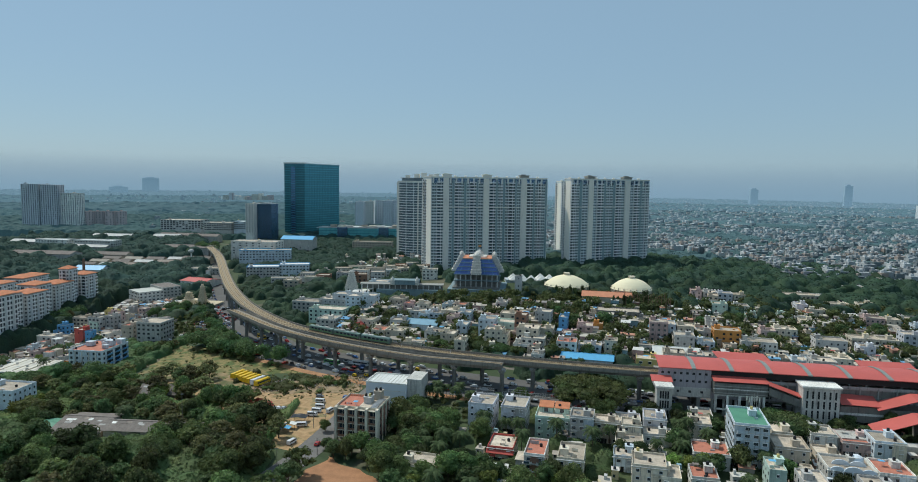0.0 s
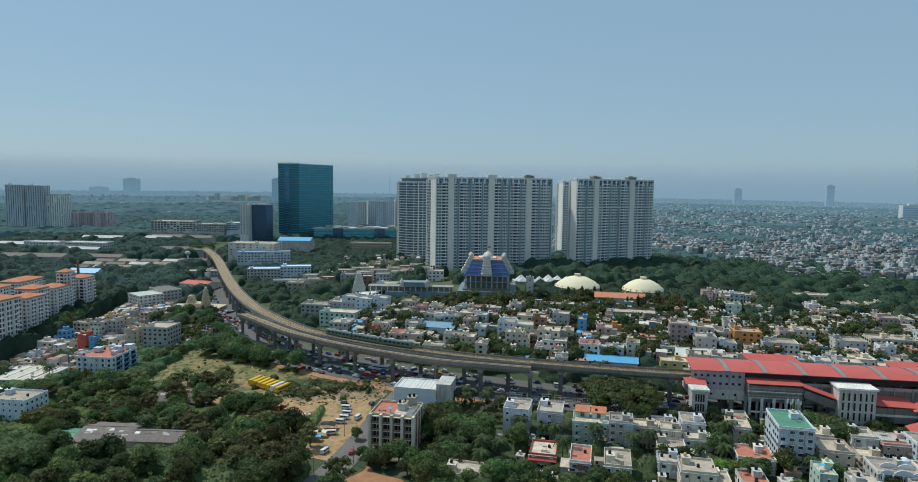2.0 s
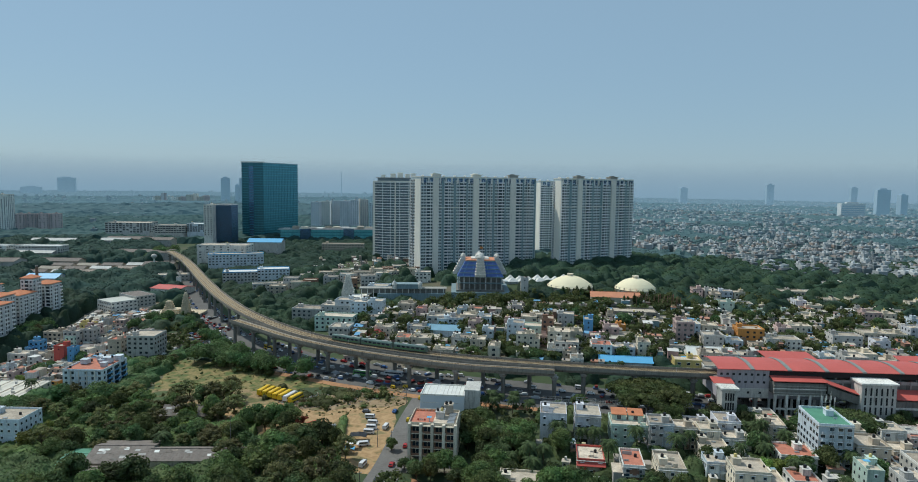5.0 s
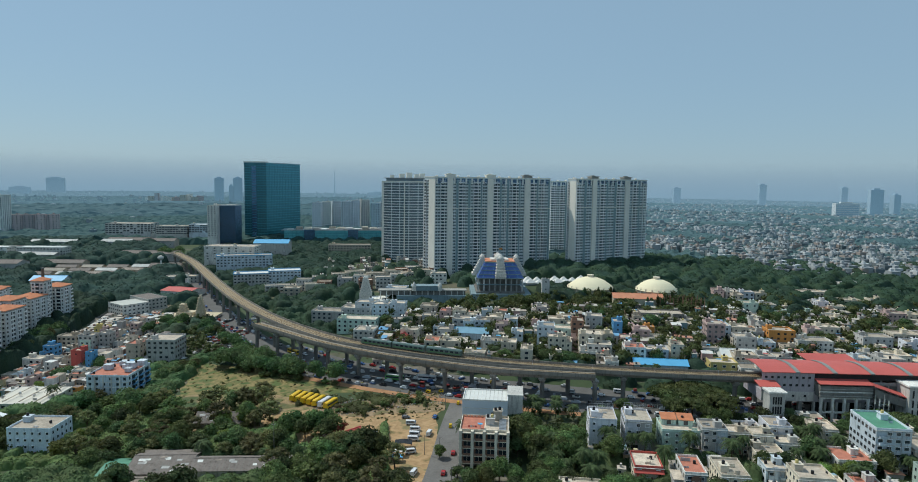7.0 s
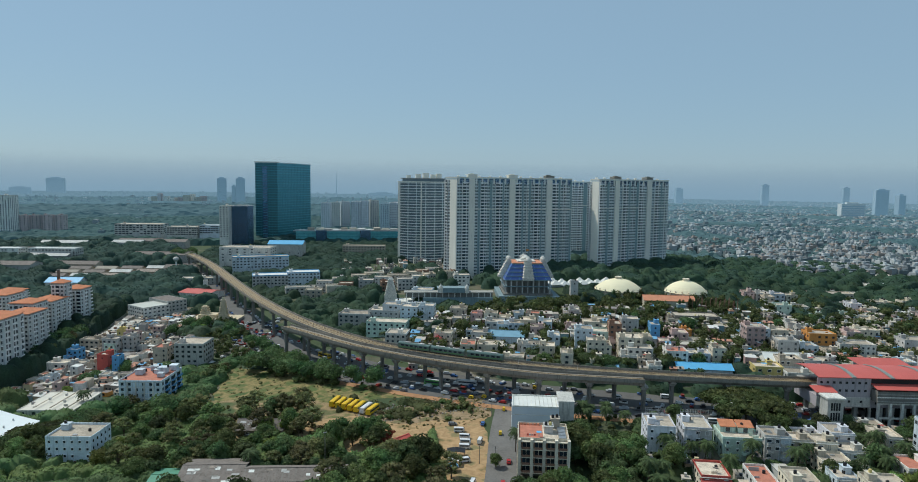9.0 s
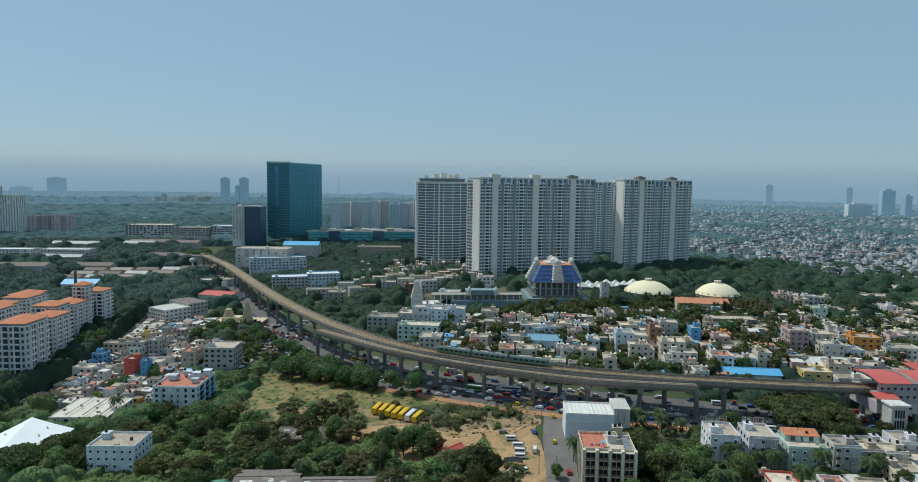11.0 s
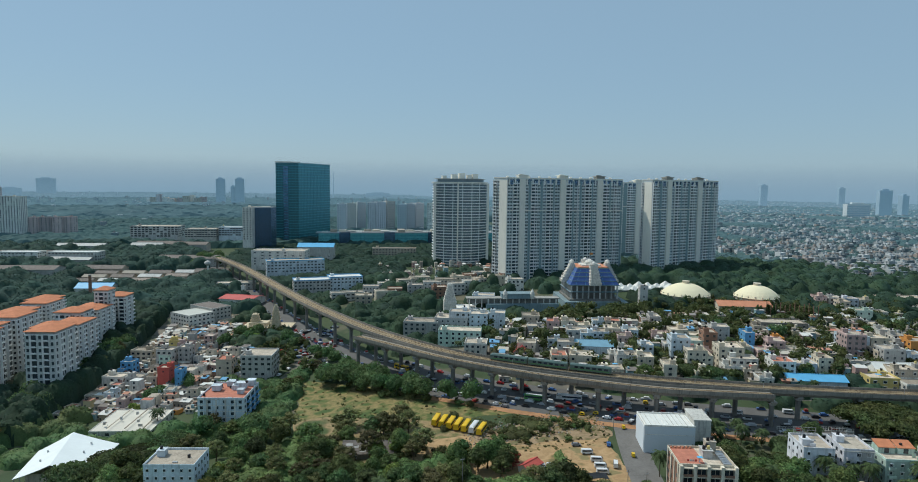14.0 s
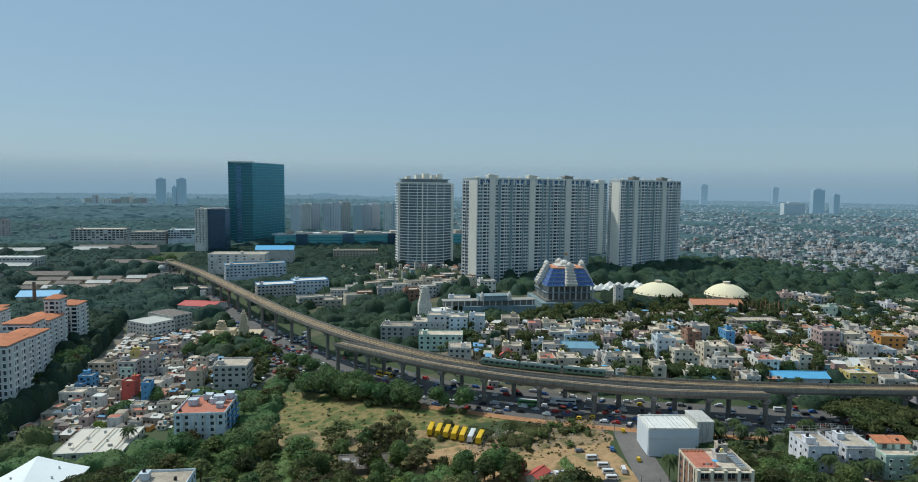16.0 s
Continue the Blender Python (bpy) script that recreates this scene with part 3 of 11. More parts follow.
def round_tower():
    x, y, z1 = -47, 838, 112
    z0 = g(x, y) - 3
    h = z1 - z0
    t = thing("apartment_tower", x, y, z0, 0, "grey apartment tower with curved balcony bands", "apartment tower")
    arc = lambda a: (31 * math.sin(a), 4 - 22 * math.cos(a))
    poly = [(-31, 16), (-31, -4)] + [arc(radians(q)) for q in range(-50, 51, 10)] + [(31, -4), (31, 16)]
    out = [(px * 1.03, py * 1.05) for px, py in poly]
    Geo().prism(poly, 0, h, 1.0).done("body", TPANE, t, "dark glazed body")
    n = 29
    for k in range(n + 1):
        z = 5 + (h - 6) * k / n
        Geo().prism(out, z - 0.1, z + 0.65, 1.0).done("balcony_band", WHITEBAND, t)
    for q in (-58, -10, 58):
        px, py = arc(radians(max(-50, min(50, q))))
        px = px + (q + 50) * 0.9 if q < -50 else px + (q - 50) * 0.9 if q > 50 else px
        wide = 0.7 if abs(q) < 50 else 1.4
        Geo().box(px * 1.02 - wide, px * 1.02 + wide, py * 1.05 - 0.5, py * 1.05 + 1.5, 0, h).done("pier", WALLGREY, t)
    for q in range(-42, 43, 21):
        px, py = arc(radians(q))
        Geo().box(px * 1.01 - 0.45, px * 1.01 + 0.45, py * 1.01 - 0.4, py * 1.01 + 0.5, 0, h).done("wall_strip", WALLBLUE, t)
    Geo().prism([(px * 1.05, py * 1.08) for px, py in poly], h, h + 1.3).done("roof_rim", WALLGREY, t)
    Geo().prism([(px * 0.88, py * 0.85) for px, py in poly], h + 1.3, h + 4.6).done("penthouse", TPANE, t, "recessed glazed penthouse")
    Geo().prism([(px * 0.95, py * 0.95) for px, py in poly], h + 4.6, h + 5.3).done("roof_slab", CONC, t)
    for px, w, q in ((-20, 2.4, 3.0), (-8, 3.2, 4.6), (1, 3.4, 6.0), (10, 2.6, 4.2), (17, 3.0, 5.2)):
        Geo().box(px - w, px + w, -7, 4, h + 5.3, h + 5.3 + q).box(px - w - 0.3, px + w + 0.3, -7.3, 4.3, h + 5.3 + q, h + 5.6 + q).done("roof_house", WALLCREAM, t)


round_tower()


# ---- office tower of teal glass and its neighbours ----
def glass_prism(label, poly, z0, z1, fh, mat_glass, band, crown=0.0, mull=4.0, cat="office tower"):
    cx, cy = sum(p[0] for p in poly) / len(poly), sum(p[1] for p in poly) / len(poly)
    t = thing("office_tower", cx, cy, z0, 0, label, cat)
    q = [(x - cx, y - cy) for x, y in poly]
    h = z1 - z0
    Geo().prism(q, 0, h).done("core", band, t)
    for i in range(len(q)):
        a, b = Vector(q[i]), Vector(q[(i + 1) % len(q)])
        L = (b - a).length
        d = (b - a) / L
        ang = math.degrees(math.atan2(d.y, d.x))
        nb = max(1, int(L / mull))
        w, nf = L / nb, max(1, int(h / fh))
        f = h / nf
        me = Geo().box(0.12, w - 0.12, -0.25, -0.02, 0.75, f - 0.08).mesh("pane", mat_glass)
        rest = Geo()
        for k in range(nf):
            for j in range(nb):
                if i < 1 and (k * nb + j) < 24:
                    o = new("pane", me)
                    o.parent = t
                    o.matrix_basis = pose(a.x, a.y, 0, 0, 0, ang) @ pose(j * w, 0, k * f)
                else:
                    rest.box(j * w + 0.12, (j + 1) * w - 0.12, -0.25, -0.02, k * f + 0.75, (k + 1) * f - 0.08)
        if rest.v:
            o = rest.done("glazing", mat_glass, t, kind="stuff")
            o.matrix_basis = pose(a.x, a.y, 0, 0, 0, ang)
    if crown:
        Geo().prism([(x * 1.03, y * 1.03) for x, y in q], h, h + 0.8).done("roof_edge", STEEL, t)
        Geo().prism([(x * 0.7, y * 0.7) for x, y in q], h + 0.8, h + crown).done("plant_room", GREY, t)
    return t


glass_prism("tall teal glass office tower", [(-291, 1079), (-258, 1080), (-215, 1158), (-248, 1157)], 12, 139, 3.9, CURTAIN, SPANDREL, 1.2)
glass_prism("dark blue glass office block beside a pale wall", [(-308, 985), (-286, 985), (-282, 1008), (-304, 1008)], 12, 75, 3.6, CURTAIN2, CURTAIN2, 1.5)


def campus_roof():
    t = thing("roof_clutter", -226, 1042, 36, 1.6, "pale roof sheets and plant on the teal campus building", "roof plant")
    for i in range(22):
        x = 4 + i * 12.6
        Geo().box(x, x + 9 + (i * 5) % 4, 3 + (i * 7) % 9, 14 + (i * 5) % 12, 0.9, 2.4 + (i * 3) % 4 * 0.9).done("plant_unit", (PALEROOF, BEIGE, CREAM, GREY)[i % 4], t)
    for i in range(4):
        Geo().box(30 + i * 66, 46 + i * 66, -3.5, -0.4, -22, 1.5).done("dark_bay", CURTAIN2, t, "dark glazed projecting bay")


campus_roof()


def tower_trim():
    """The dark slot, the roof rail and the slit of the teal tower."""
    t = thing("facade_trim", -291, 1079, 12, 1.7, "dark slot and pale roof rail on the glass tower", "facade trim")
    Geo().box(11, 18, -0.6, -0.3, 8, 122).done("slot", CURTAIN2, t)
    for k in range(28):
        Geo().box(11, 18, -0.8, -0.6, 9 + k * 4.05, 9.7 + k * 4.05).done("sunshade", SPANDREL, t)
    Geo().box(-1, 36, -1.2, -0.4, 127.9, 129.2).done("roof_rail", WALLCREAM, t)


tower_trim()

# ---- houses and blocks ----
WIN_MESH = {}


def window_mesh(w, h, shade, frame_mat):
    """A frame with a set-back pane and, if asked, a sun shade over it, as one piece."""
    key = (round(w, 1), round(h, 1), shade, frame_mat.name)
    if key not in WIN_MESH:
        a, o, d = Geo(), 0.1, -0.12
        ring = lambda e, y: [(-w / 2 - e, y, -e), (w / 2 + e, y, -e), (w / 2 + e, y, h + e), (-w / 2 - e, y, h + e)]
        a.v = ring(o, 0) + ring(o, d) + ring(0, d) + ring(0, -0.03)
        for r in range(3):
            for i in range(4):
                j = (i + 1) % 4
                a.f.append((4 * r + i, 4 * r + j, 4 * r + 4 + j, 4 * r + 4 + i))
                a.mi.append(1)
        a.f.append((12, 13, 14, 15))
        a.mi.append(0)
        if shade:
            a.v += [(w / 2 + o, -0.65, h + o - 0.05), (-w / 2 - o, -0.65, h + o - 0.05), (w / 2 + o, -0.65, h + o + 0.06), (-w / 2 - o, -0.65, h + o + 0.06)]
            a.f += [(7, 6, 16, 17), (17, 16, 18, 19), (19, 18, 2, 3), (6, 2, 18, 16), (7, 17, 19, 3)]
            a.mi += [1] * 5
        WIN_MESH[key] = a.mesh("window", [PANE, frame_mat])
    return WIN_MESH[key]


DOOR_MESH = Geo().box(-0.5, 0.5, -0.08, 0, 0, 2.1, 0).mesh("door", [BROWN])
TANK_MESH = Geo().lathe(0, 0, [(0, 0), (0.6, 0), (0.62, 1.0), (0.5, 1.25), (0.2, 1.35), (0, 1.4)], 10).mesh("water_tank", BLACKTANK)
YTANK_MESH = Geo().lathe(0, 0, [(0, 0), (0.6, 0), (0.62, 1.0), (0.5, 1.25), (0.2, 1.35), (0, 1.4)], 10).mesh("water_tank", YELLOW)
RNG = random.Random(7)
BR = random.Random(19)
FOOT = []


def building(name, label, cat, x, y, yaw, w, d, floors, wall=None, roof=None, fh=3.1, h=None, bay=3.0, win=(1.2, 1.3), shade=True,
             frame_mat=None, sides="flr", head=True, tank=True, parapet=0.9, band=None, group="", balcony=None, base=None, trim=None, far=False):
    """A flat-roofed building; x, y is its front left corner, the front looks along -y before the turn."""
    wall, roof, frame_mat = wall or WHITE, roof or ROOFGREY, frame_mat or WHITEBAND
    ca, sa = math.cos(radians(yaw)), math.sin(radians(yaw))
    cs = [(x, y), (x + w * ca, y + w * sa), (x + w * ca - d * sa, y + w * sa + d * ca), (x - d * sa, y + d * ca)]
    z0 = base if base is not None else min(g(*c) for c in cs) - 0.6
    lift = (max(g(*c) for c in cs) - z0) * 0.5 if base is None else 0.0
    H = h or floors * fh + lift
    t = thing(name, x, y, z0, yaw, label, cat, group)
    Geo().box(0, w, 0, d, 0, H).done("wall", wall, t)
    Geo().box(0.22, w - 0.22, 0.22, d - 0.22, H, H + 0.06).done("roof", roof, t)
    if parapet:
        p = Geo().box(-0.05, w + 0.05, -0.05, 0.2, H, H + parapet).box(-0.05, w + 0.05, d - 0.2, d + 0.05, H, H + parapet)
        p.box(-0.05, 0.2, 0.2, d - 0.2, H, H + parapet).box(w - 0.2, w + 0.05, 0.2, d - 0.2, H, H + parapet)
        p.done("parapet", trim or wall, t)
    top = H - floors * fh
    if band:
        for k in range(1, floors + 1):
            b = Geo().box(-0.12, w + 0.12, -0.12, 0.0, top + k * fh - 0.25, top + k * fh - 0.02)
            b.done("floor_band", band, t)
    if win == (1.2, 1.3):
        win, bay = RNG.choice(((1.2, 1.3), (1.5, 1.4), (1.0, 1.2), (1.8, 1.4))), bay * RNG.uniform(0.9, 1.35)
    me = window_mesh(win[0], win[1], shade, frame_mat)
    runs = []
    if "f" in sides:
        runs.append((w, pose(0, 0, 0)))
    if "l" in sides:
        runs.append((d, pose(0, d, 0, 0, 0, -90)))
    if "r" in sides:
        runs.append((d, pose(w, 0, 0, 0, 0, 90)))
    rest = Geo()
    made = 0
    for run, (L, m) in enumerate(runs):
        n = max(1, int(L / bay))
        for k in range(floors):
            for j in range(n):
                if RNG.random() < 0.1:
                    continue
                at = m @ pose((j + 0.5) * L / n, 0, top + k * fh + 1.0)
                if run == 0 and not far and y < 385 and made < 40:
                    o = new("window", me)
                    o.parent = t
                    o.matrix_basis = at
                    made += 1
                else:
                    u, v = at @ Vector((-win[0] / 2, -0.06, 0)), at @ Vector((win[0] / 2, 0.0, win[1]))
                    rest.box(min(u.x, v.x), max(u.x, v.x), min(u.y, v.y), max(u.y, v.y), u.z, v.z)
    if rest.v:
        rest.done("glazing", PANE, t, kind="stuff")
    FOOT.append((x, y, ca, sa, w, d))
    if not far and parapet and w > 6 and y < 430:
        for _ in range(RNG.choice((1, 2, 3))):
            kx, ky = RNG.uniform(0.6, max(0.7, w - 3.4)), RNG.uniform(0.6, max(0.7, d - 3.4))
            pick = RNG.random()
            if pick < 0.35:
                Geo().box(kx, kx + RNG.uniform(1.2, 2.8), ky, ky + 0.18, H + 0.05, H + RNG.uniform(0.8, 1.6)).done("terrace_wall", wall, t)
            elif pick < 0.6:
                s = RNG.uniform(1.6, 3.0)
                a = Geo().box(kx, kx + s, ky, ky + s * 0.8, H + 2.1, H + 2.18)
                a.v += [(kx, ky, H), (kx + 0.12, ky, H), (kx, ky, H + 2.1), (kx + s, ky + s * 0.8, H), (kx + s - 0.12, ky + s * 0.8, H), (kx + s, ky + s * 0.8, H + 2.1)]
                a.f += [(8, 9, 10), (11, 13, 12)]
                a.mi += [0, 0]
                a.done("sheet_canopy", RNG.choice((PALEROOF, BLUEROOF, REDROOF, ASBESTOS, ASBESTOS)), t)
            elif pick < 0.8:
                link("water_tank", TANK_MESH, t, kx + 0.7, ky + 0.7, H + 0.06)
            else:
                Geo().box(kx, kx + 1.8, ky, ky + 1.0, H + 0.06, H + 0.5).done("solar_heater", STEEL, t)
    if balcony is None and y < 330 and x > -100 and w > 7.5 and name == "house":
        balcony = BR.choice(((w * 0.08,), (w * 0.6,), (w * 0.08, w * 0.62), ()))
        for _ in range(BR.choice((1, 2))):
            px = BR.uniform(0.3, w - 0.3)
            Geo().cyl(px, -0.12, 0.09, 0.4, H, 6).done("drain_pipe", CONC, t)
        if BR.random() < 0.6:
            pick = BR.choice((WHITE, CREAM, BEIGE, PALEBLUE, GREY))
            Geo().box(w * 0.55, w + 0.06, -0.1, -0.02, 0.5, H + 0.5).done("front_panel", pick, t)
        Geo().box(-0.45, w + 0.45, -0.55, -0.05, H - 0.12, H + 0.06).done("eave_slab", WHITE, t)
        # Flat dark panel on the front wall paints in the shade of a porch.
        Geo().box(0.4, w * 0.5, -0.06, -0.02, 0.4, 2.9).done("shaded_porch", DARK, t, "dark panel painted in for a shaded ground-floor porch")
    if balcony:
        for k in range(1, floors):
            for bx in balcony:
                b = Geo().box(bx, bx + 2.6, -1.2, 0, top + k * fh - 0.15, top + k * fh).box(bx, bx + 2.6, -1.2, -1.1, top + k * fh, top + k * fh + 0.9)
                b.box(bx, bx + 0.1, -1.1, 0, top + k * fh, top + k * fh + 0.9).box(bx + 2.5, bx + 2.6, -1.1, 0, top + k * fh, top + k * fh + 0.9)
                b.done("balcony", trim or wall, t)
    if y < 330:
        o = new("door", DOOR_MESH)
        o.parent = t
        o.matrix_basis = pose(w * 0.62, 0, max(0.5, lift + 0.4))
    if head and w > 5 and d > 5:
        hx, hy = w * RNG.choice((0.08, 0.55)), d * RNG.choice((0.25, 0.55))
        Geo().box(hx, hx + 3.0, hy, hy + 3.4, H, H + 2.5).box(hx - 0.25, hx + 3.25, hy - 0.25, hy + 3.65, H + 2.5, H + 2.65).done("stair_head", wall, t)
        if tank:
            link("water_tank", TANK_MESH if RNG.random() < 0.8 else YTANK_MESH, t, hx + 1.2, hy + 1.6, H + 2.65)
    elif tank:
        link("water_tank", TANK_MESH, t, w * 0.7, d * 0.6, H + 0.06)
    return t


def gable(g_, w, d, h0, h1, over=0.5, thick=0.15, along="x"):
    """Two pitched roof sheets over a w x d plan."""
    if along == "x":
        for s in (0, 1):
            y0, y1 = (-over, d / 2) if s == 0 else (d + over, d / 2)
            a = [(-over, y0, h0), (w + over, y0, h0), (w + over, y1, h1), (-over, y1, h1)]
            b = [(p[0], p[1], p[2] + thick) for p in a]
            if s:
                a, b = a[::-1], b[::-1]
            g_.face(b), g_.face(a[::-1])
            for i in range(4):
                j = (i + 1) % 4
                g_.face([a[i], a[j], b[j], b[i]])
    return g_


def shed(name, label, x, y, yaw, w, d, h, rise, wall, roof, cat="shed", open_front=False):
    z0 = min(g(x, y), g(x + w * math.cos(radians(yaw)), y + w * math.sin(radians(yaw)))) - 0.4
    t = thing(name, x, y, z0, yaw, label, cat)
    FOOT.append((x, y, math.cos(radians(yaw)), math.sin(radians(yaw)), w, d))
    a = Geo()
    poly = [(0, 0), (w, 0), (w, d), (0, d)]
    a.prism(poly, 0, h)
    for sx in (0, w):
        pts = [(sx, 0, h), (sx, d, h), (sx, d / 2, h + rise)]
        a.face(pts if sx else pts[::-1])
    a.done("wall", wall, t)
    r = Geo()
    gable(r, w, d, h - 0.1, h + rise, 0.7)
    r.done("roof", roof, t)
    rib = Geo().box(-0.7, w + 0.7, d / 2 - 0.25, d / 2 + 0.25, h + rise + 0.1, h + rise + 0.28).done("ridge_cap", roof, t)
    n = max(2, int(w / 9))
    me = window_mesh(1.4, 1.0, False, WHITEBAND)
    for i in range(n):
        link("window", me, t, (i + 0.5) * w / n, 0, h * 0.45)
    return t


# ---- metro station ----
ROOFLIGHT = mat("grey_green_roof_light", (0.24, 0.26, 0.24), 0.5)
STATIONWALL = mat("lilac_grey_cladding", (0.40, 0.365, 0.385), var=0.15, scale=0.1, streak=0.3)


def station():
    t = thing("metro_station", 100, 315, 0, -9.6, "elevated metro station with red metal roofs and grey walls", "metro station")
    L, D, E = 230, 22, 22.7
    n = 13
    for i in range(n):
        x0, x1 = i * L / n, (i + 1) * L / n
        prof = [(y, E + 1.4 * math.sin(math.pi * (y + 1.0) / (D + 2.0))) for y in [-1.0 + (D + 2.0) * k / 10 for k in range(11)]]
        for (a, b, m, nm) in ((x0, x1 - 2.0, REDROOF, "roof_sheet"), (x1 - 2.0, x1, ROOFLIGHT, "roof_light")):
            q = Geo()
            dz = 0.0 if nm == "roof_sheet" else 0.25
            for (y0, z0), (y1, z1) in zip(prof, prof[1:]):
                q.face([(a, y0, z0 + dz), (b, y0, z0 + dz), (b, y1, z1 + dz), (a, y1, z1 + dz)])
                q.face([(a, y1, z1 + dz - 0.25), (b, y1, z1 + dz - 0.25), (b, y0, z0 + dz - 0.25), (a, y0, z0 + dz - 0.25)])
            q.face([(a, -1.0, E - 0.3), (b, -1.0, E - 0.3), (b, -1.0, E + dz), (a, -1.0, E + dz)])
            q.done(nm, m, t)
    Geo().box(0.2, L, 0.3, D, 8.0, 13.2).done("concourse_wall", STATIONWALL, t)
    for z in (8.2, 10.6, 12.6):
        Geo().box(50, L, -0.05, 0.28, z, z + 0.5).done("concourse_band", DARKCONC, t)
    for i in range(22):
        Geo().box(52 + i * 8, 52.5 + i * 8, -0.25, 0.28, 8.0, 18.2).done("wall_rib", CONC, t)
    Geo().box(0, 25, 0, 0.28, 13.0, 22.2).done("platform_wall", STATIONWALL, t, "pale grey wall with a row of openings")
    Geo().box(0, 25, -0.25, 0.0, 8.5, 13.0).done("lower_wall", WHITE, t)
    for y0, y1 in ((0.5, 6.4), (17.6, D - 0.5)):
        Geo().box(0.3, L, y0, y1, 16.6, 17.1).done("platform", CONC, t)
        Geo().box(0.3, L, y0, y0 + 0.4, 13.2, 16.6).done("platform_beam", DARKCONC, t)
    Geo().box(25, L, 0.1, 0.48, 17.1, 18.4).done("platform_parapet", GREY, t)
    # Plain near-black sheet: the shade below the roof edge, put in as colour.
    Geo().box(25, L, 0.12, 0.2, 19.4, 22.3).done("louvre_screen", DARK, t, "flat dark sheet standing for shade under the eaves")
    me = Geo().box(-0.6, 0.6, -0.06, 0, 0, 1.1).mesh("window", DARK)
    for i in range(8):
        link("window", me, t, 2 + i * 2.95, 0, 19.4)
        link("window", me, t, 2 + i * 2.95, 0, 15.6)
    for i in range(4):
        link("window", me, t, 4 + i * 5.6, -0.25, 10.4)
    for i in range(26):
        link("window", me, t, 29 + i * 7.6, 0.3, 9.6, s=(2.4, 1, 1.9))
    col = Geo().box(-0.3, 0.3, -0.3, 0.3, 17.1, 22.7).mesh("column", STEEL)
    for i in range(26):
        for y in (1.4, D - 1.4):
            link("column", col, t, 27 + i * 7.6, y, 0)
    pier = Geo().box(-0.9, 0.9, -0.9, 0.9, -5, 8.0).mesh("pier", CONC)
    for i in range(15):
        for y in (3.0, D - 3.0):
            link("pier", pier, t, 5 + i * 15, y, 0)

    def sheet(pts, name="canopy"):
        a = Geo()
        a.face(pts)
        a.face([(p[0], p[1], p[2] - 0.25) for p in reversed(pts)])
        for i in range(len(pts)):
            p, q = pts[i], pts[(i + 1) % len(pts)]
            a.face([p, (p[0], p[1], p[2] - 0.25), (q[0], q[1], q[2] - 0.25), q])
        a.done(name, REDROOF, t)

    # lower roofs and stair roofs on the street side
    sheet([(25, -5.5, 18.6), (50, -5.5, 18.6), (50, 0.1, 19.9), (25, 0.1, 19.9)])
    Geo().box(25.5, 50, -5, 0.1, 12.0, 17.6).done("gallery", DARKCONC, t)
    Geo().box(25.2, 50.2, -5.2, -5.02, 14.4, 15.0).done("gallery_band", WHITE, t)
    for x in (26.5, 32, 37.5, 43, 48.5):
        for y in (-4.8, 2.0):
            Geo().box(x - 0.55, x + 0.55, y, y + 1.1, -5, 12.0).done("gallery_pier", WHITE, t)
    for z in (4.2, 11.2):
        Geo().box(26.5, 48.5, -4.5, -3.9, z, z + 0.8).done("portal_beam", WHITE, t)
    # Near-black sheet behind the columns paints the shade of the open space.
    Geo().box(27, 48, 6.0, 6.3, -5, 8.0).done("portal_back", DARK, t, "flat dark sheet standing for the shaded void under the station")
    for k in range(3):
        Geo().box(25.4, 50.1, -5.24, -5.03, 12.6 + k * 1.7, 13.0 + k * 1.7).done("gallery_fin", CONC, t)
    sheet([(50, -7, 18.4), (74, -9, 10.6), (74, -4.5, 11.6), (50, -2.5, 19.4)], "stair_roof")
    a = Geo()
    a.face([(50, -6.6, 17.2), (50, -6.6, 13.5), (74, -8.6, 5.5), (74, -8.6, 9.4)])
    a.face([(50, -2.6, 13.5), (50, -2.6, 17.2), (74, -4.6, 9.4), (74, -4.6, 5.5)])
    a.face([(50, -6.6, 13.5), (50, -2.6, 13.5), (74, -4.6, 5.5), (74, -8.6, 5.5)])
    a.done("stair_flight", DARKCONC, t)
    for (x0, x1, y0, y1, z1, nm) in ((-2.4, 4.6, -15, -8, 16.5, "lift_block"), (64, 80, -9.8, -0.3, 19.4, "stair_block")):
        b = Geo().box(x0, x1, y0, y1, -5, z1)
        blk = b.done(nm, WHITE, t, "white stair block with tall louvres")
        Geo().box(x0 - 0.7, x1 + 0.7, y0 - 0.7, y1 + 0.3, z1 + 0.003, z1 + 0.8).done("cornice", WHITE, blk)
        m = 6 if x1 - x0 > 12 else 4
        for k in range(m):
            px = x0 + 1.8 + k * (x1 - x0 - 3.6) / (m - 1)
            for row in range(3):
                zt = z1 - 1.6 - row * 4.6
                Geo().box(px - 0.4, px + 0.4, y0 - 0.07, y0, zt - 3.6, zt).done("louvre", DARK, blk)
    sheet([(-4, -7.5, 17.4), (6, -7.5, 17.4), (6, -0.5, 18.6), (-4, -0.5, 18.6)])
    sheet([(81, -9, 12.4), (98, -9, 12.0), (98, 0.1, 14.4), (81, 0.1, 14.8)])
    Geo().box(81, 102, -8, 0.1, 4, 11.2).done("gallery", DARKCONC, t)
    Geo().box(80.8, 102, -8.2, -8.02, 7.2, 8.2).done("gallery_band", WHITE, t)
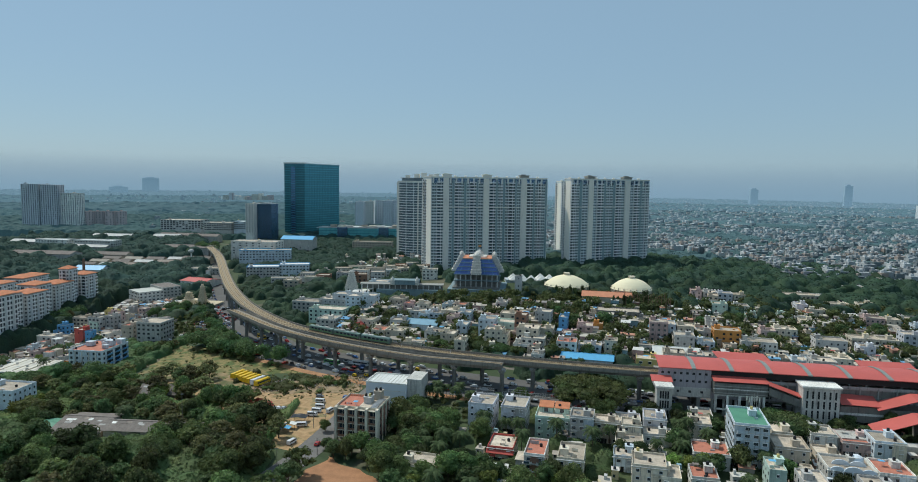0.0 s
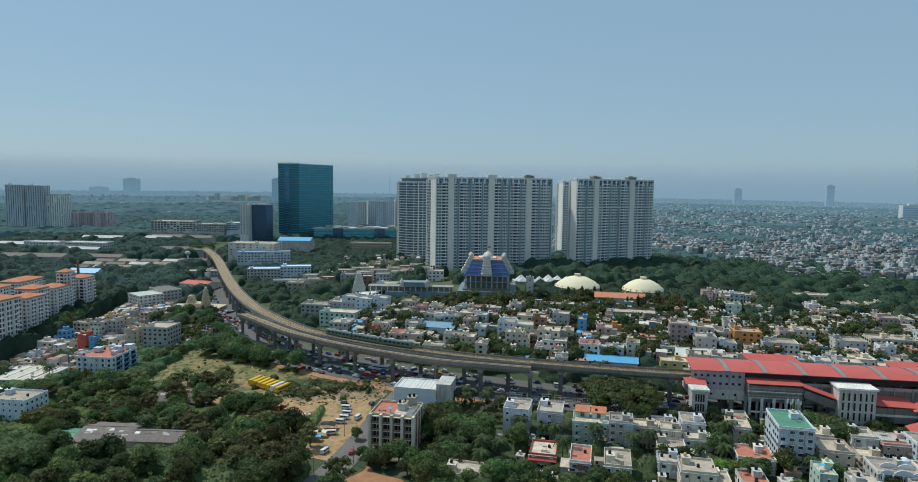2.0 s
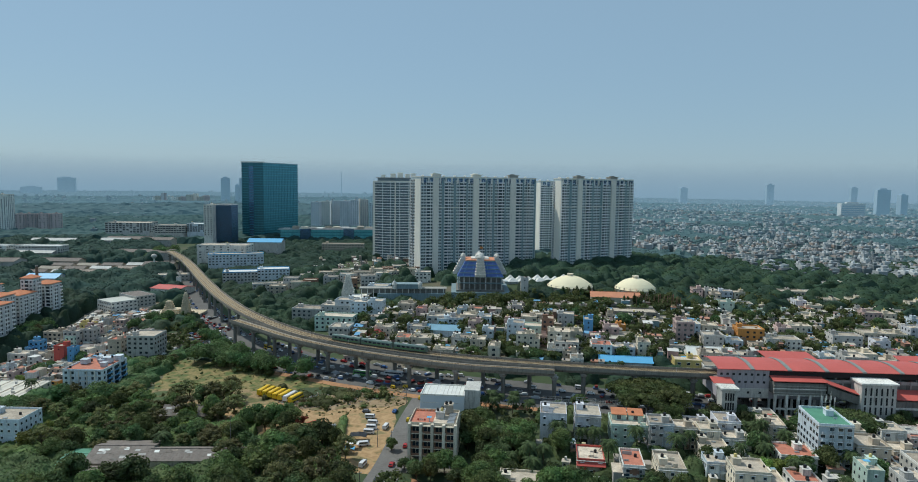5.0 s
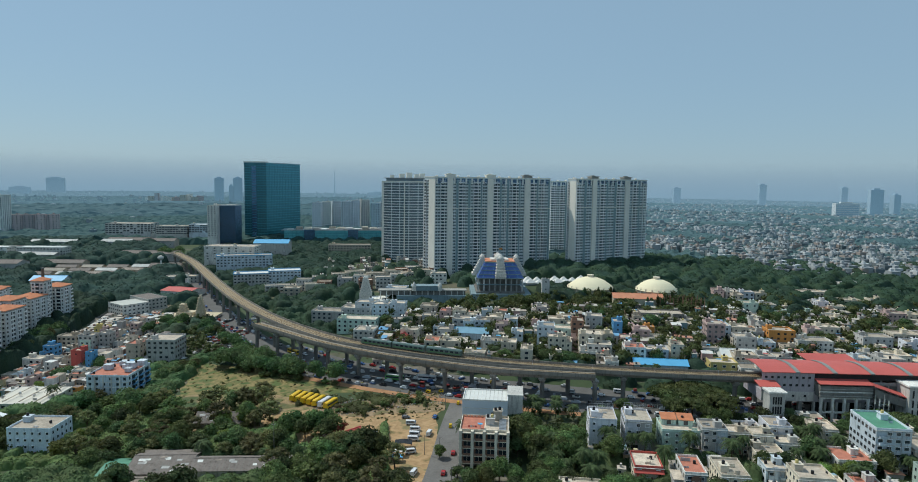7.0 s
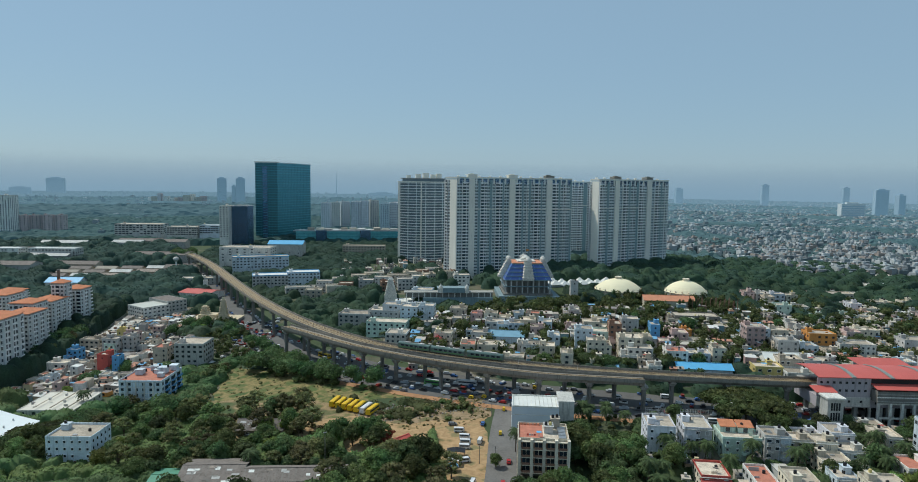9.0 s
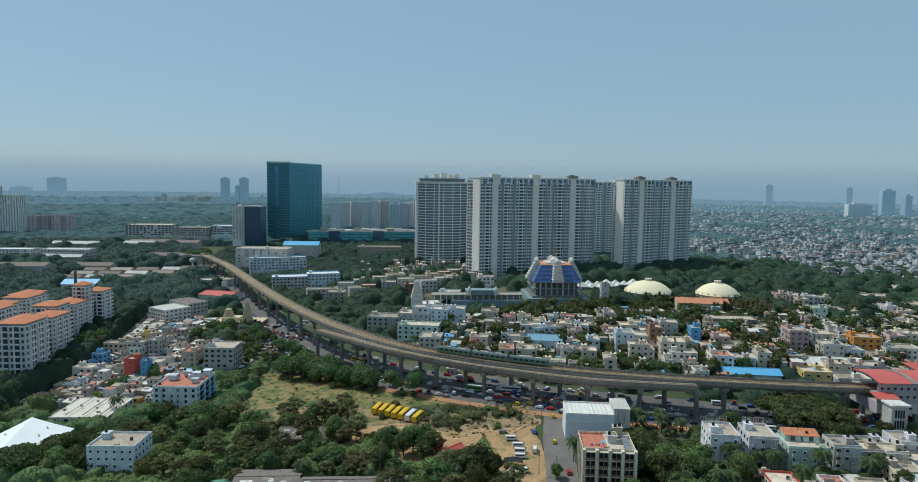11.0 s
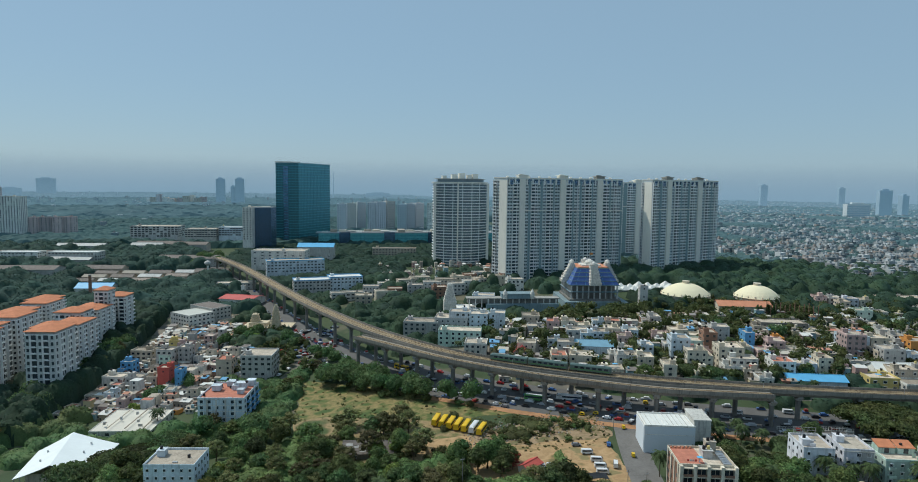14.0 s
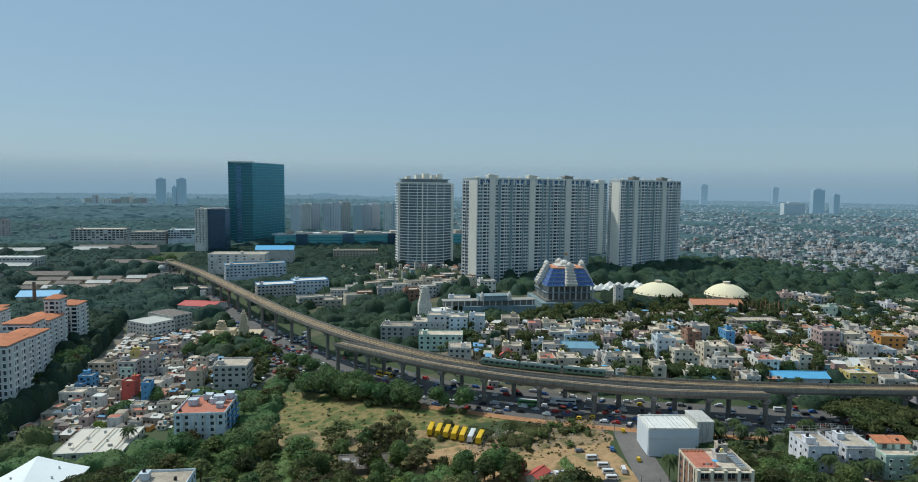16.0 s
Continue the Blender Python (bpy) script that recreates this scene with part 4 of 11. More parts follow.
    sheet([(96, -11, 11.0), (112, -11, 16.4), (112, -3, 17.6), (96, -3, 12.2)])
    sheet([(112, -11, 16.4), (128, -11, 17.0), (128, -3, 18.2), (112, -3, 17.6)])
    Geo().box(102, 126, -9, 0.1, 4, 11.0).done("gallery", DARKCONC, t)
    sheet([(90, -24, 4.6), (108, -24, 11.2), (108, -15, 12.4), (90, -15, 5.8)], "stair_roof")
    sheet([(108, -24, 11.2), (134, -24, 11.8), (134, -15, 13.0), (108, -15, 12.4)])
    Geo().box(108, 133, -23, -16, -5, 10.6).done("link_block", DARKCONC, t)
    for z in (3.0, 6.4):
        Geo().box(107.8, 133, -23.3, -23.02, z, z + 0.9).done("link_band", WHITE, t)
    Geo().box(92, 107, -30, -25, -5, 2.2).done("ticket_hall", GREY, t)
    Geo().box(72, 88, -30, -20, -5, 4.0).done("plant_block", WHITE, t)
    # roofs behind the platforms
    sheet([(34, D + 0.6, 21.6), (60, D + 0.6, 21.6), (58, D + 12, 23.6), (32, D + 12, 23.6)])
    sheet([(102, D + 0.6, 21.6), (128, D + 0.6, 21.6), (128, D + 10, 23.4), (102, D + 10, 23.4)])
    Geo().box(35, 59, D + 0.6, D + 11, 2, 21.3).done("rear_block", GREY, t)
    Geo().box(103, 129, D + 0.6, D + 9, 2, 21.3).done("rear_block", GREY, t)


station()


# ---- hill temple ----
TWHITE = mat("carved_white_stucco", (0.64, 0.61, 0.55), var=0.45, scale=0.8, fine=2.5, bump=0.6)
TBLUE = mat("blue_glass_roof", (0.06, 0.11, 0.30), 0.4, var=0.2, scale=0.4)
TTERRA = mat("temple_terracotta", (0.55, 0.24, 0.14))
PALEWALL = mat("pale_blue_stone", (0.21, 0.285, 0.31), streak=0.3)
GOLD = mat("painted_gopuram_cream", (0.60, 0.50, 0.35), var=0.4, scale=0.9, fine=3, bump=0.6)


def gopuram(parent, x, y, z0, w, d, h, tiers, material, name="gopuram_tier", taper=0.55):
    """A stepped temple gate tower with a barrel top and finials."""
    for k in range(tiers):
        s0 = 1 - (1 - taper) * k / tiers
        a = Geo()
        zb, zt = z0 + h * 0.85 * k / tiers, z0 + h * 0.85 * (k + 1) / tiers
        a.box(x - w / 2 * s0, x + w / 2 * s0, y - d / 2 * s0, y + d / 2 * s0, zb, zb + (zt - zb) * 0.72)
        a.box(x - w / 2 * s0 - 0.3, x + w / 2 * s0 + 0.3, y - d / 2 * s0 - 0.3, y + d / 2 * s0 + 0.3, zb + (zt - zb) * 0.72, zt)
        m = max(3, int(w * s0 / 1.3))
        for i in range(m):
            px = x - w / 2 * s0 + (i + 0.5) * w * s0 / m
            a.box(px - 0.28, px + 0.28, y - d / 2 * s0 - 0.45, y - d / 2 * s0, zb, zb + (zt - zb) * 0.62)
        md = max(2, int(d * s0 / 1.3))
        for i in range(md):
            py = y - d / 2 * s0 + (i + 0.5) * d * s0 / md
            a.box(x - w / 2 * s0 - 0.45, x - w / 2 * s0, py - 0.28, py + 0.28, zb, zb + (zt - zb) * 0.62)
        a.done(name, material, parent)
    a = Geo()
    tw, td, zt = w / 2 * taper, d / 2 * taper, z0 + h * 0.85
    n = 8
    for i in range(n):
        p, q = math.pi * i / n, math.pi * (i + 1) / n
        a.face([(x - tw, y - td * math.cos(p), zt + h * 0.11 * math.sin(p)), (x + tw, y - td * math.cos(p), zt + h * 0.11 * math.sin(p)),
                (x + tw, y - td * math.cos(q), zt + h * 0.11 * math.sin(q)), (x - tw, y - td * math.cos(q), zt + h * 0.11 * math.sin(q))])
    for sx in (-tw, tw):
        a.face([(x + sx, y - td * math.cos(math.pi * i / n), zt + h * 0.11 * math.sin(math.pi * i / n)) for i in range(n + 1)])
    for i in range(3):
        a.cyl(x + tw * (i - 1) * 0.8, y, 0.14, zt + h * 0.1, zt + h * 0.17, 6, 0.3)
    a.done("barrel_top", material, parent)


def temple():
    t = thing("temple", 17, 566, 0, -6, "hilltop temple with stepped blue roofs and white carved towers", "temple")
    Geo().box(-24, 25, -25, 24, 12, 22.0).done("plinth", PALEWALL, t, "pale blue stone plinth")
    Geo().box(-20, 20, -21.5, 20, 22.0, 23.5).done("hall_step", DARKCONC, t)
    # Dark solid behind the columns puts the hall's inner shade into colour.
    Geo().box(-16.5, 16.5, -16.5, 16.5, 23.5, 33.8).done("hall", DARKCONC, t, "pillared hall filled with a dark block for its shade")
    col = Geo().box(-0.5, 0.5, -0.5, 0.5, 23.5, 33.8).mesh("column", GREY)
    for i in range(9):
        link("column", col, t, -18 + i * 4.5, -18.2, 0)
        link("column", col, t, -18.2, -14 + i * 4.0, 0)
    Geo().box(-19.4, 19.4, -19.4, 19.4, 28.6, 29.2).done("gallery_slab", PALEWALL, t)
    Geo().box(-19.4, 19.4, -19.4, 19.4, 33.8, 34.5).done("cornice", PALEWALL, t)
    tiers = 4
    for k in range(tiers):
        r0, r1 = 19.2 - k * 1.7, 19.2 - k * 1.7 - 1.5
        z = 34.5 + k * 3.1
        sq = [(-r0, -r0), (r0, -r0), (r0, r0), (-r0, r0)]
        Geo().prism(sq, z, z + 2.4, r1 / r0).done("roof_tier", TBLUE, t, "deep blue sloping glass roof")
        Geo().box(-r1, r1, -r1, r1, z + 2.4, z + 3.1).done("clerestory", PALEWALL, t)
        for i in (-2, -1, 1, 2):
            for side in range(4):
                f = i * r0 / 2.6
                p = Geo()
                p.face([(f - 0.12, -r0 - 0.06, z + 0.05), (f + 0.12, -r0 - 0.06, z + 0.05), (f * r1 / r0 + 0.12, -r1 - 0.06, z + 2.45), (f * r1 / r0 - 0.12, -r1 - 0.06, z + 2.45)])
                o = p.done("glazing_bar", BLUEPAINT, t)
                o.matrix_basis = pose(0, 0, 0, 0, 0, 90 * side)
    Geo().box(-12.4, 12.4, -12.4, 12.4, 46.9, 47.5).done("terrace", TTERRA, t, "terracotta roof terrace")
    for side in range(4):
        for k in range(6):
            a = Geo()
            y0 = 22.6 - k * 1.15
            w = 4.4 - k * 0.3
            z = 34.5 + k * 2.15
            a.box(-w, w, -y0, -y0 + 5.5, z, z + 1.65).box(-w - 0.3, w + 0.3, -y0 - 0.3, -y0 + 5.5, z + 1.65, z + 2.15)
            for i in range(6):
                px = -w + (i + 0.5) * 2 * w / 6
                a.box(px - 0.34, px + 0.34, -y0 - 0.45, -y0, z, z + 1.3)
            o = a.done("tower_tier", TWHITE, t)
            o.matrix_basis = pose(0, 0, 0, 0, 0, 90 * side)
        a = Geo().box(-3.0, 3.0, -16.2, -12.2, 47.3, 48.9).lathe(0, -14.4, [(2.0, 48.9), (2.4, 49.8), (1.9, 51.0), (0.9, 51.9), (0.25, 52.4), (0, 53.4)], 12)
        for s in (-2.6, 2.6):
            a.lathe(s, -14.6, [(0.9, 48.9), (1.0, 49.6), (0.6, 50.4), (0.2, 50.9), (0, 51.4)], 8)
        o = a.done("tower_crown", TWHITE, t)
        o.matrix_basis = pose(0, 0, 0, 0, 0, 90 * side)
    Geo().box(-7.5, 7.5, -7.5, 7.5, 47.5, 48.6).box(-4, 4, -4, 4, 48.6, 49.6).lathe(0, 0, [(3.6, 49.6), (3.8, 50.4), (2.6, 51.6), (0.8, 52.4), (0, 52.8)], 12).done("sanctum_dome", TWHITE, t)
    Geo().cyl(0, 0, 0.12, 52.4, 58, 6).done("flagpole", STEEL, t)
    Geo().box(0.1, 2.6, -0.05, 0.05, 56, 57.6).done("flag", ORANGE, t, "small orange flag")
    # terrace wings to the gate
    a = thing("temple_wing", -92, 548, 0, -3, "long pale temple wing with colonnade and flat roof", "temple wing")
    Geo().box(22, 78, 0, 14, 10, 20.5).done("terrace_wall", PALEWALL, a)
    Geo().box(0, 22, -2, 20, 4, 17).done("lower_block", WHITE, a)
    Geo().box(8, 78, 4, 12, 20.5, 24).done("colonnade", DARKCONC, a)
    Geo().box(7, 79, 3, 13, 24, 24.6).done("roof", CONC, a)
    c = Geo().box(-0.35, 0.35, -0.35, 0.35, 17, 24).mesh("column", WHITE)
    for i in range(15):
        link("column", c, a, 9 + i * 4.8, 3.4, 0)
    Geo().box(34, 58, 1, 11, 24.6, 28).box(33.4, 58.6, 0.4, 11.6, 28, 28.5).done("upper_hall", PALEWALL, a)
    for x in (36, 57):
        Geo().lathe(x, 0.5, [(1.6, 24.6), (1.7, 27.5), (1.9, 28), (1.4, 30), (0.4, 31.4), (0, 32.4)], 10).done("kiosk_spire", TWHITE, a)
    gate = thing("gopuram", -95, 571, 0, -3, "white carved temple gate tower", "temple gate")
    Geo().box(-5, 5, -4.5, 4.5, 6, 19.5).done("gate_base", TWHITE, gate)
    gopuram(gate, 0, 0, 19.5, 8.5, 7, 14.5, 7, TWHITE, taper=0.36)


temple()


def lattice_dome(x, y, r, zb, ztop, label):
    t = thing("domed_hall", x, y, g(x, y) - 1, 0, label, "domed hall")
    FOOT.append((x - r, y - r, 1, 0, 2 * r, 2 * r))
    b = zb - g(x, y) + 1
    h = ztop - zb - 1.6
    a = Geo().lathe(0, 0, [(r, 0), (r, b)], 28)
    a.done("wall", CREAM, t)
    d = Geo()
    R = (r * r + h * h) / (2 * h)
    rz = []
    for k in range(9):
        rr = (r + 1) * (1 - k / 8)
        rz.append((rr, b + math.sqrt(max(0, R * R - rr * rr)) - (R - h)))
    rz[-1] = (0.0, b + h)
    d.lathe(0, 0, rz, 28)
    ob = d.done("dome", mat("cream_dome_paint", (0.80, 0.72, 0.50), var=0.06, scale=0.1), t, "cream shallow dome")
    ob.data.polygons.foreach_set("use_smooth", [True] * len(ob.data.polygons))
    Geo().cyl(0, 0, 2.6, b + h - 0.3, b + h + 1.3, 14).cyl(0, 0, 2.9, b + h + 1.3, b + h + 1.7, 14).done("lantern", CREAM, t)
    rib = Geo().cyl(0, 0, 0.45, b - 5, b + 0.4, 8).mesh("pilaster", CREAM)
    for i in range(20):
        an = 2 * math.pi * i / 20
        link("pilaster", rib, t, (r + 0.3) * math.cos(an), (r + 0.3) * math.sin(an), 0)


lattice_dome(93, 552, 18.3, 27.0, 36.2, "cream domed assembly hall among trees")
lattice_dome(144.5, 536, 16.0, 27.3, 36.4, "cream domed assembly hall among trees")
shed("hall", "low hall with a broad terracotta roof", 99, 512, -14, 38, 16, 8.0, 3.0, CREAM, TTERRA, "hall")
for i in range(22):
    t = thing("steel_post", 130 + i % 11 * 3.2, 496 - i % 11 * 0.8 + i // 11 * 5, g(140, 496), -14, "bare upright post of an unfinished frame", "post", "unfinished frame posts")
    Geo().box(-0.2, 0.2, -0.2, 0.2, -0.5, 11 + i % 3).done("shaft", BROWN, t)

# ---- offices, factories and flats beyond the viaduct ----
building("factory_block", "long white factory block with pale roof plant", "factory", -283, 800, -8, 58, 26, 5, WHITE, ROOFGREY, base=2, h=33, bay=8, win=(2.2, 1.2), shade=False, far=True)
building("factory_block", "white factory block with bright blue roof trim", "factory", -262, 768, 12, 60, 18, 4, PALEBLUE, ROOFGREY, h=21, bay=3.6, win=(2.0, 1.3), shade=False, trim=BLUEROOF, far=True)
building("factory_block", "grey-blue office with white metal roof sheets", "office", -226, 684, 10, 34, 20, 4, GREY, PALEROOF, h=16, bay=3.4, win=(1.8, 1.3), shade=False, trim=BLUEPAINT, far=True)
building("factory_block", "grey-blue annexe with curved balconies", "office", -194, 694, 10, 32, 20, 4, PALEBLUE, PALEROOF, h=15, bay=3.4, win=(1.8, 1.3), shade=False, trim=BLUEPAINT, far=True)
building("office_block", "low white office with ribbon windows", "office", -190, 650, 12, 34, 10, 2, WHITE, ROOFGREY, h=9, bay=4, win=(2.4, 1.2), shade=False, head=False, far=True)
building("office_block", "pale six-storey office body under the blue roof", "office", -240, 872, -4, 42, 22, 5, WHITE, ROOFGREY, h=29, base=2, bay=4.2, win=(1.8, 1.4), shade=False, head=False, tank=False, parapet=0, far=True)
shed("blue_shed", "bright blue pitched roof storey on a pale office", -240.5, 871.5, -4, 43, 23, 21, 4, WHITE, BLUEROOF, "industrial building")
glass_prism("long teal glass campus building", [(-226, 1042), (60, 1050), (60, 1080), (-226, 1072)], 14, 36, 4.4, CAMPUSGLASS, SPANDREL, 2.0, 6.0, "campus building")
building("campus_block", "pale campus block with banded windows", "campus building", -500, 1082, -2, 68, 34, 5, GREY, ROOFGREY, h=28, bay=5, win=(3.6, 1.8), shade=False, far=True)
building("campus_block", "white campus block with banded windows", "campus building", -418, 1060, -2, 44, 26, 4, WHITE, ROOFGREY, h=26, bay=4, win=(3.0, 1.6), shade=False, far=True)
building("campus_block", "pale glazed campus block with pale roof", "campus building", -372, 1066, -2, 52, 26, 4, PALEBLUE, PALEROOF, h=28, bay=4, win=(3.2, 1.8), shade=False, far=True)
building("office_block", "pale concrete side wing of the dark glass block", "office", -322, 975, -8, 13, 40, 14, WHITE, ROOFGREY, h=62, bay=4, win=(1.6, 1.4), shade=False, sides="f", far=True)
building("office_block", "brown brick institute block among trees", "institute", -150, 905, -4, 56, 14, 3, BEIGE, ROOFGREY, h=14, bay=4, win=(1.6, 1.4), far=True)
for i, (px, py, pw, pz) in enumerate(((-790, 1169, 34, 95), (-752, 1164, 30, 94), (-724, 1172, 34, 79))):
    building("apartment_tower", "pale grey distant apartment tower", "apartment tower", px, py, -6, pw, 22, 22, (LAVENDER, LAVENDER, WHITE)[i], ROOFGREY, h=pz - 12, fh=3.4, bay=4.2, win=(1.5, 2.5), shade=False, sides="fr", group="distant towers", far=True)
for i in range(15):
    building("apartment_block", "pale grey distant mid-rise apartment block", "apartment block", -208 + i * 18.5, 1288 + (i % 3) * 14, (-8, 4, 14)[i % 3], 16.5, 20, 17, (LAVENDER, WHITE, PALEBLUE, LAVENDER)[i % 4], ROOFGREY, h=56 + (i * 7) % 6, fh=3.3, bay=3.4, win=(1.7, 1.6), shade=False, sides="fr", group="distant apartment blocks", far=True)
for i in range(4):
    building("apartment_block", "low pinkish distant apartment block", "apartment block", -690 + i * 16, 1190 + i * 6, -6, 14, 14, 9, PINK, ROOFGREY, h=34, bay=5, win=(1.8, 1.4), shade=False, sides="fr", group="pink apartment blocks", far=True)

# ---- left quarter: flats with orange roofs, school, small temple, sheds ----
def hip_roof(g_, x0, x1, y0, y1, z, rise, over=0.8):
    g_.prism([(x0 - over, y0 - over), (x1 + over, y0 - over), (x1 + over, y1 + over), (x0 - over, y1 + over)], z, z + 0.3)
    g_.prism([(x0 - over, y0 - over), (x1 + over, y0 - over), (x1 + over, y1 + over), (x0 - over, y1 + over)], z + 0.3, z + rise, 0.12)
    return g_


mat_flats = mat("flats_grey_white", (0.57, 0.58, 0.57), streak=0.25)


def orange_block(x, y, yaw, w, d, z1, floors):
    z0 = g(x, y) - 1
    h = z1 - z0
    t = thing("apartment_block", x, y, z0, yaw, "white apartment block with an orange tiled hip roof", "apartment block", "orange-roofed flats")
    FOOT.append((x, y, math.cos(radians(yaw)), math.sin(radians(yaw)), w, d))
    Geo().box(0, w, 0, d, 0, h).done("wall", mat_flats, t)
    Geo().box(0.4, w - 0.4, 0.4, d - 0.4, h, h + 1.3).done("attic", GREY, t)
    hip_roof(Geo(), 0, w, 0, d, h + 1.3, 2.6, 0.6).done("roof", TILE, t, "orange clay tile hip roof")
    Geo().box(-0.25, w + 0.25, -0.25, d + 0.25, h - 0.5, h - 0.05).done("cornice", WHITEBAND, t)
    fh = h / floors
    pane = Geo()
    for L, m in ((w, pose(0, 0, 0)), (d, pose(0, d, 0, 0, 0, -90))):
        nb = max(2, int(L / 3.3))
        s = L / nb
        for j in range(nb):
            stack = Geo()
            for k in range(floors):
                z = k * fh
                if j % 2:
                    stack.box(j * s + 0.15, (j + 1) * s - 0.15, -1.3, 0, z - 0.12, z + 0.12).box(j * s + 0.15, (j + 1) * s - 0.15, -1.3, -1.2, z + 0.12, z + 0.85)
                    lo, hi, b, c = j * s + 0.35, (j + 1) * s - 0.35, z + 0.3, z + fh - 0.5
                else:
                    stack.box((j + 0.5) * s - 0.9, (j + 0.5) * s + 0.9, -0.5, 0, z + fh - 0.62, z + fh - 0.5)
                    lo, hi, b, c = (j + 0.5) * s - 0.7, (j + 0.5) * s + 0.7, z + 0.85, z + fh - 0.75
                u, v = m @ Vector((lo, -0.06, b)), m @ Vector((hi, 0, c))
                pane.box(min(u.x, v.x), max(u.x, v.x), min(u.y, v.y), max(u.y, v.y), b, c)
            if j % 2:
                stack.box(j * s + 0.02, j * s + 0.3, -1.35, 0, 0, h)
            o = stack.done("facade_bay", WHITEBAND, t, kind="stuff")
            o.matrix_basis = m
    pane.done("glazing", PANE, t, kind="stuff")


for i in range(6):
    orange_block(-336 - i * 3.0 - (i % 2) * 5, 462 + i * 23, 84, (22, 18)[i % 2], 17, 23.0 - i * 0.8 - (i % 3) * 2.0, 11)
for i in range(6):
    orange_block(-374 - i * 4.0 - (i % 2) * 7, 458 + i * 29, 84, 22, 18, 22.5 - i * 0.8 - (i % 2) * 2, 11)
orange_block(-348, 574, 84, 11, 10, 28.5, 13)
orange_block(-342, 588, 84, 16, 15, 21.5, 11)
orange_block(-414, 470, 84, 20, 18, 22, 11)
orange_block(-416, 508, 84, 20, 18, 22, 11)

building("school", "white three-storey school with a pale flat roof", "school", -298, 598, 47, 23, 25, 3, WHITE, mat("pale_school_roof", (0.50, 0.50, 0.45), var=0.15, scale=0.1), h=13, bay=3.4, win=(1.7, 1.2), shade=False, head=False, tank=False, parapet=0.3, sides="fl")
building("school_wing", "white school wing with a dark roof slab", "school", -284.5, 617, 47, 18, 30, 3, WHITE, ASBESTOS, h=12.5, bay=3.4, win=(1.6, 1.2), shade=False, head=False, tank=False, parapet=0.3, sides="fr")
shed("school_hall", "white hall with a low red roof", -290, 669, -24, 32, 24, 8, 2.0, WHITE, REDROOF, "hall")
building("office_block", "white low block beside the tree belt", "office", -304, 727, 8, 36, 14, 2, WHITE, ROOFGREY, h=8, bay=4)
building("slab_terrace", "bare concrete forecourt deck", "terrace", -276, 616, 47, 26, 9, 1, BEIGE, PAVING, h=2.2, bay=8, win=(0.8, 0.6), head=False, tank=False, sides="")
building("white_pylon", "slim white gate pylon by the hall", "pylon", -277, 704, 0, 4, 4, 2, WHITE, WHITE, h=10, head=False, tank=False, sides="")


def small_temple():
    t = thing("small_temple", -254, 575, g(-240, 576) - 1, -7, "ornate cream temple with a tall gate tower", "temple")
    FOOT.append((-254, 575, 1, 0, 38, 20))
    Geo().box(0, 36, 0, 18, 0, 5.5).done("hall", GREY, t)
    Geo().box(-0.8, 36.8, -0.8, 18.8, 5.5, 6.3).done("cornice", GOLD, t)
    for i in range(15):
        Geo().lathe(1 + i * 2.45, 0, [(0.7, 6.3), (0.75, 7.2), (0.5, 7.9), (0, 8.4)], 8).done("parapet_shrine", GOLD, t)
    for i in range(9):
        Geo().box(1 + i * 4.2, 1.8 + i * 4.2, -0.25, 0, 0, 5.5).done("pilaster", CREAM, t)
    Geo().box(4, 18, 4, 14, 6.3, 9).done("upper_hall", GOLD, t)
    gopuram(t, 26, 0, 6.3, 7, 6, 19, 8, GOLD, taper=0.3)
    gopuram(t, 8, 9, 9, 6, 6, 7, 3, GOLD, taper=0.5)


small_temple()


